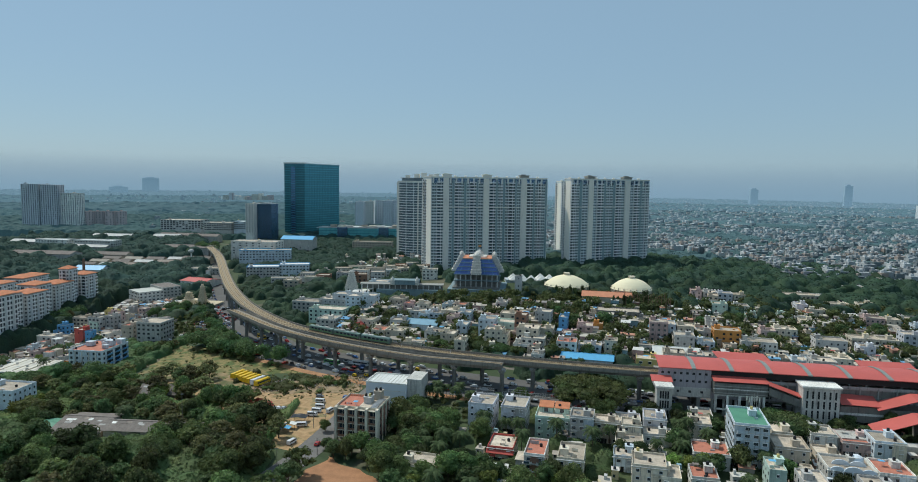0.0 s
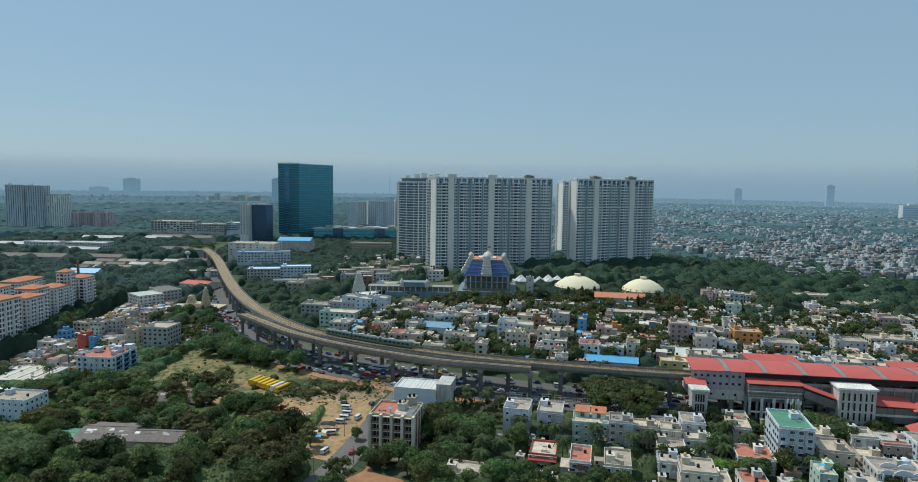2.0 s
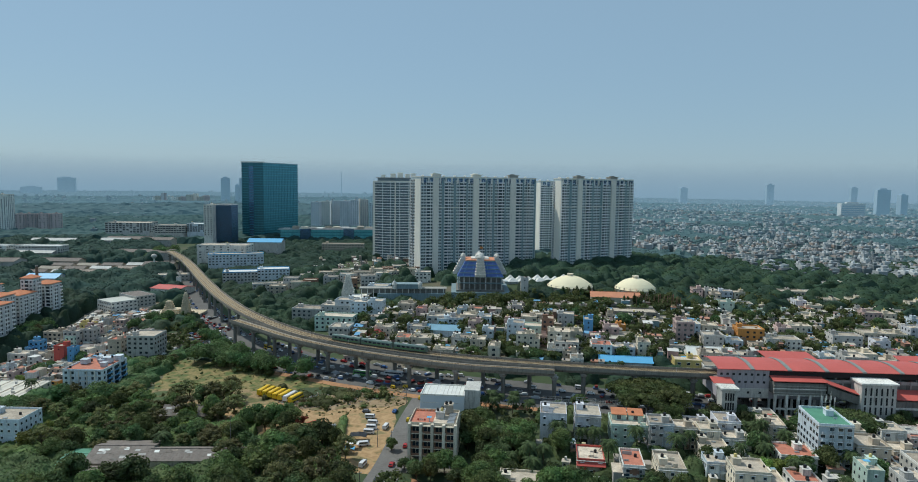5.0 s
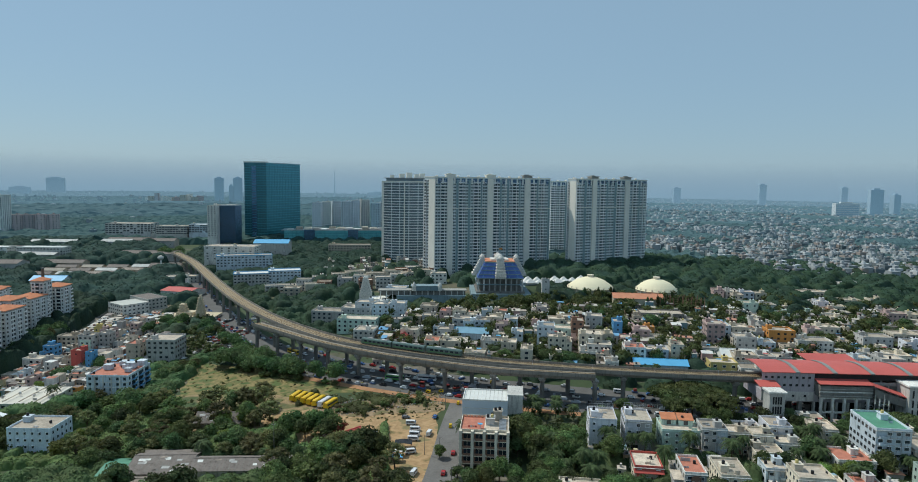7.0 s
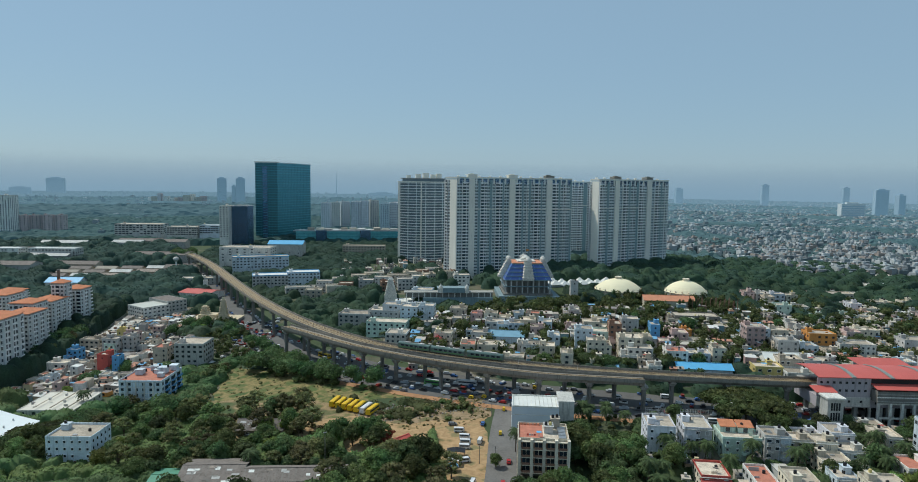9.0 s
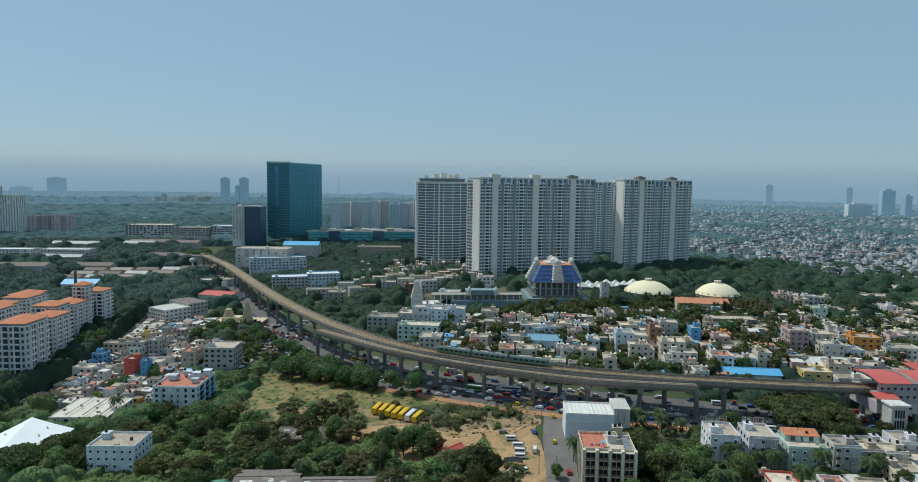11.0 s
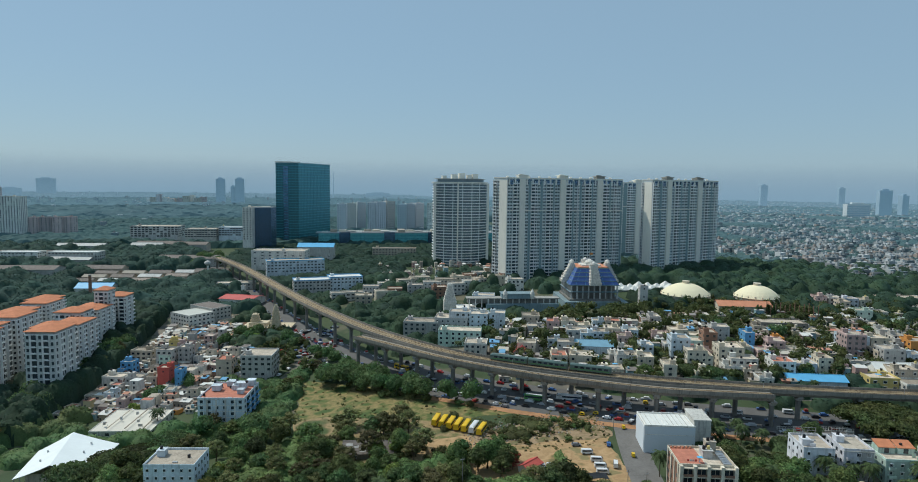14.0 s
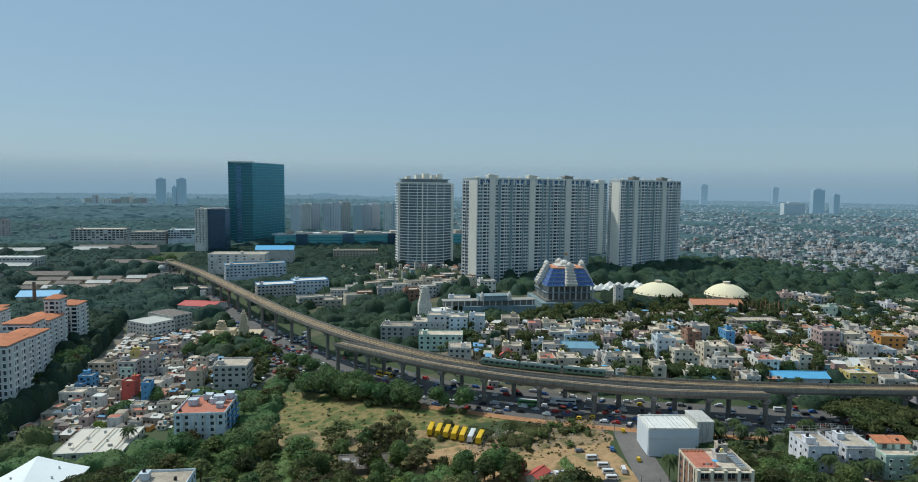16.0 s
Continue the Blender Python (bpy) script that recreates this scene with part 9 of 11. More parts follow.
a.face([(-0.4, -1.5, H - 1.9), (11.0, -1.5, H - 1.9), (11.0, -1.5, H - 1.7), (-0.4, -1.5, H - 1.7)])
a.done("awning", BRICKRED, t, "red sheet awning over the front")
t = dress(141.5, 237.7)
H = roof_height(t)
for cx, r, y in ((3.2, 2.6, -0.4), (8.6, 3.4, -0.9), (14.0, 2.4, -0.4), (6.0, 3.2, 6.0), (12.0, 3.0, 6.0)):
    a = Geo()
    arc = [(cx + r * math.cos(math.pi * i / 12), H + r * 0.62 * math.sin(math.pi * i / 12)) for i in range(13)]
    for (u0, q0), (u1, q1) in zip(arc, arc[1:]):
        a.face([(u0, y, H), (u0, y, q0), (u1, y, q1), (u1, y, H)])
        a.face([(u1, y + 0.4, H), (u1, y + 0.4, q1), (u0, y + 0.4, q0), (u0, y + 0.4, H)])
        a.face([(u0, y, q0), (u0, y + 0.4, q0), (u1, y + 0.4, q1), (u1, y, q1)])
    a.done("curved_parapet", HALLWHITE, t, "white curved parapet")
for i in range(5):
    Geo().cyl(1.6 + i * 3.3, -0.9, 0.28, 0, H, 10).done("round_column", HALLWHITE, t)
Geo().box(-0.4, 17.2, -1.5, 0, H - 3.4, H - 3.0).done("balcony_slab", HALLWHITE, t)
Geo().lathe(12.5, 9.5, [(2.4, H), (2.4, H + 1.6), (2.0, H + 2.6), (1.0, H + 3.2), (0, H + 3.4)], 16).done("roof_dome", HALLWHITE, t)
for (hx, hy) in ((5.3, 290.7), (20.3, 287.9)):
    t = dress(hx, hy)
    H = roof_height(t)
    for i in range(4):
        Geo().box(1.0 + i * 2.8, 1.14 + i * 2.8, 12.6, 12.74, H, H + 4.2).done("sign_post", STEEL, t)
    for z in (2.0, 3.0, 4.1):
        Geo().box(0.8, 9.8, 12.56, 12.62, H + z, H + z + 0.12).done("sign_rail", STEEL, t)

# ---- trees ----
ICO = {}
for lvl in (1, 2):
    bm = bmesh.new()
    bmesh.ops.create_icosphere(bm, subdivisions=lvl, radius=1.0)
    ICO[lvl] = (np.array([v.co[:] for v in bm.verts]), np.array([[v.index for v in f.verts] for f in bm.faces]))
    bm.free()
NR = np.random.RandomState(11)


def clumps(lobes, leaf, per_area, lvl=1, rough=0.28):
    """Rough lobes covered with small leaf sprays. lobes: rows of x, y, z, rx, rz."""
    V, F3, F4, k = [], [], [], 0
    iv, fi = ICO[lvl]
    for x, y, z, rx, rz in lobes:
        d = 1 + rough * (NR.rand(len(iv)) - 0.5) * 2
        p = iv * d[:, None] * (rx * 0.76, rx * 0.76, rz * 0.76) + (x, y, z)
        V.append(p)
        F3.append(fi + k)
        k += len(p)
        n = int(per_area * (rx * rx + 2 * rx * rz))
        if n:
            q = NR.normal(size=(n, 3))
            q /= np.linalg.norm(q, axis=1)[:, None]
            q[:, 2] = np.where(q[:, 2] < -0.5, -q[:, 2], q[:, 2])
            c = q * (rx, rx, rz) * (0.92 + 0.22 * NR.rand(n))[:, None] + (x, y, z)
            nrm = q + NR.normal(size=(n, 3)) * 0.55
            nrm /= np.linalg.norm(nrm, axis=1)[:, None]
            a = np.cross(nrm, NR.normal(size=(n, 3)))
            a /= np.linalg.norm(a, axis=1)[:, None]
            b = np.cross(nrm, a)
            s = leaf * (0.6 + 0.8 * NR.rand(n))[:, None]
            quad = np.stack([c - a * s, c - b * s * 0.6, c + a * s, c + b * s * 0.6], 1).reshape(-1, 3)
            V.append(quad)
            F4.append(np.arange(n * 4).reshape(n, 4) + k)
            k += n * 4
    faces = [tuple(map(int, f)) for f in np.concatenate(F3)] + ([tuple(map(int, f)) for f in np.concatenate(F4)] if F4 else [])
    return [tuple(map(float, v)) for v in np.concatenate(V)], faces


def limb(g_, a, b, r0, r1, n=6):
    a, b = Vector(a), Vector(b)
    d = (b - a).normalized()
    u = d.orthogonal().normalized()
    w = d.cross(u)
    ring = lambda c, r: [c + (u * math.cos(2 * math.pi * i / n) + w * math.sin(2 * math.pi * i / n)) * r for i in range(n)]
    p, q = ring(a, r0), ring(b, r1)
    for i in range(n):
        j = (i + 1) % n
        g_.face([p[i], p[j], q[j], q[i]])


def tree_proto(name, h, r, material, label, seed, lobes=10, flat=0.8, trunk=0.26, leaf=0.44, dens=7.0, size=(0.34, 0.5)):
    rr = random.Random(seed)
    t = thing(name, 0, 0, -500, 0, label, "tree", "trees")
    th = h * trunk
    tr = Geo()
    limb(tr, (0, 0, -0.8), (rr.uniform(-0.3, 0.3), rr.uniform(-0.3, 0.3), th), h * 0.028 + 0.1, h * 0.018 + 0.05)
    L = []
    for i in range(lobes):
        a = 2 * math.pi * (i * 0.382 + rr.random() * 0.12)
        q = math.sqrt((i + 0.5) / lobes)
        s = r * rr.uniform(*size)
        x, y = math.cos(a) * (r - s * 0.8) * q, math.sin(a) * (r - s * 0.8) * q
        dome = math.sqrt(max(0.0, 1 - 0.8 * q * q))
        z = th + (h - th - s * flat * 0.7) * dome * rr.uniform(0.72, 1.0)
        L.append((x, y, z, s, s * flat))
        if i % 3 == 1:
            L.append((x * 0.9, y * 0.9, th + (z - th) * 0.35, s * 0.9, s * flat * 0.9))
        if i % 2 == 0:
            limb(tr, (0, 0, th * 0.8), (x * 0.85, y * 0.85, z), h * 0.012 + 0.05, 0.05, 5)
    tr.done("trunk", BARK, t)
    v, f = clumps(L, leaf, dens, 1)
    mesh_ob("crown", v, f, material, t)
    return t


def palm_proto(h, seed, label):
    rr = random.Random(seed)
    t = thing("palm_tree", 0, 0, -500, 0, label, "palm tree", "palms")
    tr = Geo()
    px, py = 0.0, 0.0
    for k in range(6):
        nx, ny = px + rr.uniform(-0.12, 0.2), py + rr.uniform(-0.12, 0.12)
        limb(tr, (px, py, h * k / 6 - (0.6 if k == 0 else 0)), (nx, ny, h * (k + 1) / 6), 0.24 - 0.015 * k, 0.225 - 0.015 * k, 7)
        px, py = nx, ny
    tr.done("trunk", BARK, t)
    fr = Geo()
    for i in range(24):
        a = i * 2.39996
        up = 1.1 - 1.8 * (i / 24)
        side = Vector((-math.sin(a), math.cos(a), 0))
        pts = []
        for k in range(8):
            s = k / 7
            rad = 4.7 * s * (1 - 0.14 * s)
            pts.append(Vector((px + math.cos(a) * rad, py + math.sin(a) * rad, h + up * 2.6 * s - 3.2 * s * s)))
        for k in range(7):
            along = pts[k + 1] - pts[k]
            w = 1.25 * math.sin(math.pi * ((k + 0.6) / 7.6) ** 0.7) + 0.12
            for sg in (-1, 1):
                tip = along * 0.9 + side * sg * w + Vector((0, 0, -0.55 * w))
                fr.face([pts[k], pts[k] + along * 0.62, pts[k] + tip * 1.0])
                fr.face([pts[k] + along * 0.5, pts[k + 1], pts[k] + along * 0.5 + tip * 0.95])
    fr.done("crown", PALMLEAF, t, "drooping palm fronds")
    return t


PROTO = {
    "broad": [tree_proto("tree", 11, 5.6, LEAF[0], "dark green broadleaf tree with a rounded crown", 1),
              tree_proto("tree", 12, 5.2, LEAF[1], "green broadleaf tree with an uneven crown", 2, 12, 0.9),
              tree_proto("tree", 9.5, 5.0, LEAF[0], "dense dark broadleaf shade tree", 3, 10, 0.8),
              tree_proto("tree", 13, 6.2, LEAF[1], "tall spreading broadleaf tree", 4, 13, 0.7)],
    "olive": [tree_proto("tree", 12, 6.2, LEAF[2], "airy olive-green tree with an open crown", 5, 20, 0.7, 0.3, 0.36, 5.5, (0.17, 0.3)),
              tree_proto("tree", 10, 5.4, LEAF[2], "thin olive-green tree with gaps in its crown", 6, 17, 0.75, 0.26, 0.36, 5.5, (0.18, 0.3)),
              tree_proto("tree", 11, 6.0, LEAF[1], "spreading green tree with a ragged crown", 16, 19, 0.7, 0.22, 0.4, 5.5, (0.18, 0.32))],
    "rain": [tree_proto("tree", 11, 10, LEAF[0], "wide umbrella-shaped dark rain tree", 7, 24, 0.42, 0.45, 0.5, 4.0)],
    "bright": [tree_proto("tree", 9, 4.8, LEAF[3], "light green leafy garden tree", 8, 10, 0.8)],
    "bush": [tree_proto("bush", 3.4, 2.8, LEAF[1], "low dense bush with small green leaves", 9, 7, 0.8, 0.15, 0.3, 8.0),
             tree_proto("bush", 2.8, 2.6, LEAF[2], "scrubby olive bush on dry ground", 10, 6, 0.8, 0.15, 0.3, 8.0)],
    "flame": [tree_proto("tree", 8, 4.4, FLAME, "tree in dull red blossom", 12, 9, 0.7)],
    "cypress": [tree_proto("cypress", 11, 1.5, LEAF[0], "slim dark green column-shaped tree", 13, 9, 2.6, 0.1, 0.3, 8.0)],
    "palm": [palm_proto(11, 14, "tall coconut palm with a bare curved trunk"), palm_proto(8.5, 15, "coconut palm with drooping fronds")],
}
TR = random.Random(21)


def blocked(x, y, pad):
    for fx, fy, ca, sa, w, d in FOOT:
        dx, dy = x - fx, y - fy
        u, v = dx * ca + dy * sa, -dx * sa + dy * ca
        if -pad < u < w + pad and -pad < v < d + pad:
            return True
    return False


LINES = [(curve([(x, y, 0) for x, y in MAIN], 8), 8.0),
         (curve([(-330, 330, 0), (-322, 430, 0), (-318, 520, 0), (-318, 575, 0), (-324, 630, 0), (-336, 700, 0)], 8), 5.0),
         (curve([(-75, 225, 0), (-62, 268, 0), (-50, 320, 0), (-38, 362, 0)], 8), 8.0),
         (curve([(-262, 370, 0), (-222, 440, 0), (-206, 480, 0), (-186, 545, 0)], 8), 5.0)]


def on_road(x, y, pad=0.0, main=1.0):
    for i, (line, r) in enumerate(LINES):
        rr = (r + (14 * main if i == 0 else 0)) + pad
        if any((p.x - x) ** 2 + (p.y - y) ** 2 < rr * rr for p in line):
            return True
    return False


LATE = []


def put(kind, x, y, s=1.0):
    if kind == "broad" and y > 372:
        LATE.append((x, y, 11.5 * s))
        return None
    src = TR.choice(PROTO[kind])
    m = pose(x, y, g(x, y) - 0.1, 0, 0, TR.uniform(0, 360)) @ Matrix.Diagonal((s * TR.uniform(0.9, 1.1), s * TR.uniform(0.9, 1.1), s * TR.uniform(0.88, 1.12), 1))
    return copy_thing(src, m)




def grove(x0, y0, x1, y1, wide, n, kinds, lo=0.8, hi=1.15, pad=2.0, gap=3.0):
    """Trees along the line from x0, y0 to x1, y1, spread over its width."""
    d = Vector((x1 - x0, y1 - y0))
    nn = Vector((-d.y, d.x)).normalized()
    placed = []
    for _ in range(n * 6):
        if len(placed) >= n:
            break
        p = Vector((x0, y0)) + d * TR.random() + nn * TR.uniform(-wide / 2, wide / 2)
        if any((p - q).length < gap for q in placed) or blocked(p.x, p.y, pad) or on_road(p.x, p.y):
            continue
        placed.append(p)
        put(TR.choice(kinds), p.x, p.y, TR.uniform(lo, hi))


B, O = "broad", "olive"
grove(-190, 250, -62, 228, 44, 48, [B, B, B, B, O], 0.9, 1.25, 1.0, 5)
grove(-120, 268, -84, 292, 34, 22, [B, B, O], 0.85, 1.15, 1.0, 4)
grove(-205, 302, -122, 306, 24, 20, [B, B, O], 0.7, 1.0, 1.0, 5)
grove(-228, 332, -142, 330, 36, 24, [B, B, O, "bright"], 0.7, 1.0, 1.0, 5)
grove(-240, 375, -168, 362, 36, 22, [O, O, B], 0.8, 1.05, 1.0, 5)
grove(-192, 342, -138, 350, 36, 17, [O, O, O, B], 0.8, 1.1, 1.0, 6)
grove(-128, 322, -104, 314, 14, 8, [B, B, O], 0.75, 1.0, 0.8, 4)
grove(-134, 334, -118, 330, 10, 8, ["bush"], 0.8, 1.5, 0.8, 2.5)
grove(-192, 338, -134, 346, 34, 18, ["bush"], 0.6, 1.2, 1.0, 3.0)
grove(-106, 350, -62, 357, 12, 16, ["bush"], 0.6, 1.3, 0.5, 2.0)
grove(-160, 362, -140, 366, 12, 4, [O], 0.9, 1.1)
grove(-215, 425, -196, 480, 16, 9, [B, O], 0.6, 0.8)
grove(-186, 452, -98, 390, 16, 22, [B, B, B], 0.8, 1.05, 1.0, 5)
grove(-180, 440, -90, 384, 18, 16, ["bush"], 0.9, 1.6, 1.0, 2.0)
grove(-110, 345, -58, 350, 22, 12, ["bush"], 0.6, 1.2, 1.0, 2.0)
grove(-345, 395, -336, 560, 16, 20, [B, B, O], 0.9, 1.2, 1.0, 5)
grove(-276, 352, -240, 348, 44, 14, [B, B, "rain"], 0.8, 1.1, 1.0, 5)
grove(-282, 430, -262, 500, 12, 10, [B, "bright"], 0.6, 0.8, 0.8)
grove(-22, 300, 2, 228, 26, 26, [B, B, "palm"], 0.8, 1.05, 1.0, 4)
grove(-28, 248, -12, 222, 14, 9, [B, B, B, "palm"], 0.8, 1.1, 0.6, 4)
grove(-40, 262, -22, 254, 8, 5, [B], 0.7, 0.9, 0.4, 4)
grove(-26, 240, 50, 228, 26, 22, [B, B, B, "bright", "palm"], 0.7, 1.05)
grove(10, 285, 150, 258, 34, 18, ["palm", "palm", B], 0.8, 1.1, 0.4)
grove(-64, 278, -52, 300, 5, 3, [B], 0.5, 0.6)
FOOT.append((50, 302, 1, 0, 33, 30))
big = tree_proto("tree", 15.5, 22, LEAF[1], "huge umbrella-shaped rain tree with a layered green crown", 41, 75, 0.42, 0.42, 0.55, 3.6, (0.13, 0.2))
big.matrix_world = pose(66.5, 318, g(66, 318) - 0.2)
grove(-18, 330, 36, 318, 10, 9, [B, "palm"], 0.7, 0.9, 0.5)
grove(58, 300, 112, 288, 20, 14, ["palm", B], 0.75, 1.05, 1.0)
grove(110, 300, 215, 282, 22, 18, [B, B, "palm", "rain"], 0.65, 0.9, 1.0)
grove(60, 262, 150, 238, 20, 13, ["palm", "palm", B, "bright"], 0.7, 0.95, 1.0)
grove(10, 396, 46, 388, 5, 3, ["rain"], 0.6, 0.75, 0.0, 8)
grove(-75, 415, 240, 380, 60, 34, [B, "palm", "palm", O], 0.55, 0.85, 0.3)
grove(-110, 470, 300, 430, 70, 40, ["palm", "palm", B], 0.65, 0.95, 0.3)
grove(72, 528, 118, 528, 5, 9, ["cypress"], 0.9, 1.15, 0.0, 2.5)
grove(118, 500, 168, 492, 6, 12, ["cypress"], 1.0, 1.3, 0.0, 2.0)
grove(-270, 545, -240, 570, 24, 12, [B, B, "bright"], 0.6, 0.85, 1.0, 4)
grove(-214, 530, -206, 560, 14, 6, [B], 0.6, 0.85, 0.5, 4)
grove(-250, 640, -222, 600, 14, 8, [B, B, O], 0.6, 0.8, 0.5, 4)
grove(-345, 860, -318, 820, 26, 10, [B], 0.9, 1.2, 0.0, 5)
for x, y, s in ((-186, 492, 0.8), (-194, 500, 0.75), (-180, 482, 0.75), (-172, 470, 0.7), (-352, 880, 1.4), (-344, 874, 1.3), (-336, 884, 1.3), (-330, 868, 1.1)):
    put(B, x, y, s)
grove(-58, 262, -30, 254, 10, 6, [B, B, "palm"], 0.6, 0.85, 0.6, 4)
grove(-57, 284, -55, 274, 3, 3, [B, "palm"], 0.55, 0.7, 0.3, 3)
grove(-28, 300, -8, 280, 22, 14, [B, B, "palm"], 0.8, 1.1, 0.6, 4)
for q, (x, y, s) in enumerate(((-104, 316, 0.7), (-101, 322, 0.55))):
    put("flame", x, y, s)
for x, y, s in ((-49, 300, 0.9), (-60, 287, 0.55), (-55, 268, 0.6), (13, 288, 1.05), (-266, 408, 1.0), (-158, 300, 1.0)):
    put("palm" if s > 0.8 else B, x, y, s)
for x, y, s in ((14, 398, 0.7), (138, 290, 1.0), (152, 284, 1.15), (147, 293, 0.95), (160, 279, 0.7), (26, 396, 0.65), (-20, 316, 0.6), (150, 300, 0.75), (-352, 368, 1.0), (-268, 352, 0.9)):
    put("rain", x, y, s)
for protos in PROTO.values():
    for o in protos:
        for c in list(o.children_recursive) + [o]:
            bpy.data.objects.remove(c)


# woods too thick to count
WOODLEAF = leafy(mat("wood_canopy_leaves", (0.048, 0.090, 0.056), 0.8, var=0.55, scale=0.05, fine=0.8, bump=0.5, island=0.25), 0.4, 0.15)


def wood(name, label, pts, material, lvl=1, leaf=0.8, dens=1.5, parts=2):
    L = []
    for x, y, h in pts:
        for k in range(parts):
            r = h * TR.uniform(0.26, 0.42)
            if parts == 1:
                L.append((x, y, g(x, y) + h * 0.25, h * TR.uniform(0.7, 1.1), h * TR.uniform(0.35, 0.5)))
                continue
            L.append((x + TR.uniform(-1, 1) * h * 0.25, y + TR.uniform(-1, 1) * h * 0.25, g(x, y) + h * TR.uniform(0.45, 0.8), r, r * TR.uniform(0.7, 1.0)))
    v, f = clumps(L, leaf, dens, lvl)
    tagged(mesh_ob(name, v, f, material), label, "woods", kind="stuff")


def scatter(n, x0, x1, y0, y1, lo, hi, keep=None, pad=1.0):
    out = []
    for _ in range(n):
        x, y = TR.uniform(x0, x1), TR.uniform(y0, y1)
        if blocked(x, y, pad) or (abs(x + 300) < 60 and on_road(x, y)) or on_road(x, y, 0, 0.6) or (keep and not keep(x, y)):
            continue
        out.append((x, y, TR.uniform(lo, hi)))
    return out


CR = np.random.RandomState(5)
GRASS = leafy(mat("dry_tall_grass", (0.17, 0.165, 0.06), 0.85, var=0.35, scale=0.1, fine=1.5, bump=0.4, island=0.45))


def gnp(X, Y):
    z, k = np.full(X.shape, 15.0), 0
    for hx in (-420, -220, -20, 180, 380):
        for hy in (200, 370, 540, 710):
            z = z + HILLS[k] * np.exp(-((X - hx) ** 2 + (Y - hy) ** 2) / 45000.0)
            k += 1
    return z


def free(X, Y, pad, road=0.6):
    """True where neither a building nor a road stands."""
    ok = np.ones(X.shape, bool)
    for fx, fy, ca, sa, w, d in FOOT:
        dx, dy = X - fx, Y - fy
        u, v = dx * ca + dy * sa, -dx * sa + dy * ca
        ok &= ~((u > -pad) & (u < w + pad) & (v > -pad) & (v < d + pad))
    for i, (line, r) in enumerate(LINES if road else ()):
        rr = r + (14 * road if i == 0 else 0)
        for p in line:
            ok &= (X - p.x) ** 2 + (Y - p.y) ** 2 > rr * rr
    return ok


def canopy(label, x0, x1, y0, y1, step, crown, lo, hi, material, keep=None, pad=1.5, leaf=0.8, dens=0.4, near=True, name="woods"):
    """One closed roof of tree crowns: domes of many heights that meet, with sprays of leaves on them."""
    X, Y = np.meshgrid(np.arange(x0, x1, step), np.arange(y0, y1, step))
    X = X + (CR.rand(*X.shape) - 0.5) * step * 0.5
    Y = Y + (CR.rand(*Y.shape) - 0.5) * step * 0.5
    nx, ny = int((x1 - x0) / crown) + 4, int((y1 - y0) / crown) + 4
    jx, jy = CR.rand(ny, nx), CR.rand(ny, nx)
    jh = lo + (hi - lo) * CR.rand(ny, nx) ** 1.3
    jr = crown * (0.62 + 0.45 * CR.rand(ny, nx))
    ci, cj = ((X - x0) / crown).astype(int) + 1, ((Y - y0) / crown).astype(int) + 1
    Z = np.zeros(X.shape)
    I, J = np.meshgrid(np.arange(nx), np.arange(ny))
    kx, ky = x0 + (I - 1 + jx) * crown, y0 + (J - 1 + jy) * crown
    stand = (kx > x0) & (kx < x1) & (ky > y0) & (ky < y1)
    if near:
        stand &= free(kx, ky, pad + crown * 0.2)
    if keep:
        stand &= keep(kx, ky)
    for di in (-1, 0, 1):
        for dj in (-1, 0, 1):
            a, b = np.clip(ci + di, 0, nx - 1), np.clip(cj + dj, 0, ny - 1)
            d2 = ((X - kx[b, a]) ** 2 + (Y - ky[b, a]) ** 2) / jr[b, a] ** 2
            Z = np.maximum(Z, np.where((d2 < 1) & stand[b, a], jh[b, a] * (0.22 + 0.78 * np.sqrt(np.clip(1 - d2, 0, 1))), 0))
    Z = Z * (1 + 0.08 * (CR.rand(*X.shape) - 0.5))
    ok = Z > 0
    if near:
        ok &= free(X, Y, 0.3, 0)
    ok[0], ok[-1], ok[:, 0], ok[:, -1] = False, False, False, False
    Z = np.where(ok, Z, -1.0) + gnp(X, Y)
    m, n = X.shape
    idx = np.arange(m * n).reshape(m, n)
    q = np.stack([idx[:-1, :-1], idx[:-1, 1:], idx[1:, 1:], idx[1:, :-1]], -1).reshape(-1, 4)
    q = q[ok.reshape(-1)[q].any(1)]
    P = np.stack([X, Y, Z], -1).reshape(-1, 3)
    used = np.unique(q)
    back = np.zeros(m * n, int)
    back[used] = np.arange(len(used))
    V, F = P[used], back[q]
    sheet = len(F)
    if dens:
        src = np.flatnonzero(ok.reshape(-1))
        k = int(len(src) * step * step * dens)
        c = P[src[CR.randint(0, len(src), k)]] + (CR.rand(k, 3) - 0.5) * (step, step, 0.5) + (0, 0, 0.1 * leaf)
        nrm = CR.normal(size=(k, 3)) * 0.42 + (0, 0, 0.9)
        nrm /= np.linalg.norm(nrm, axis=1)[:, None]
        a = np.cross(nrm, CR.normal(size=(k, 3)))
        a /= np.linalg.norm(a, axis=1)[:, None]
        b = np.cross(nrm, a)
        s = leaf * (0.6 + 0.8 * CR.rand(k))[:, None]
        F = np.concatenate([F, np.arange(k * 4).reshape(k, 4) + len(V)])
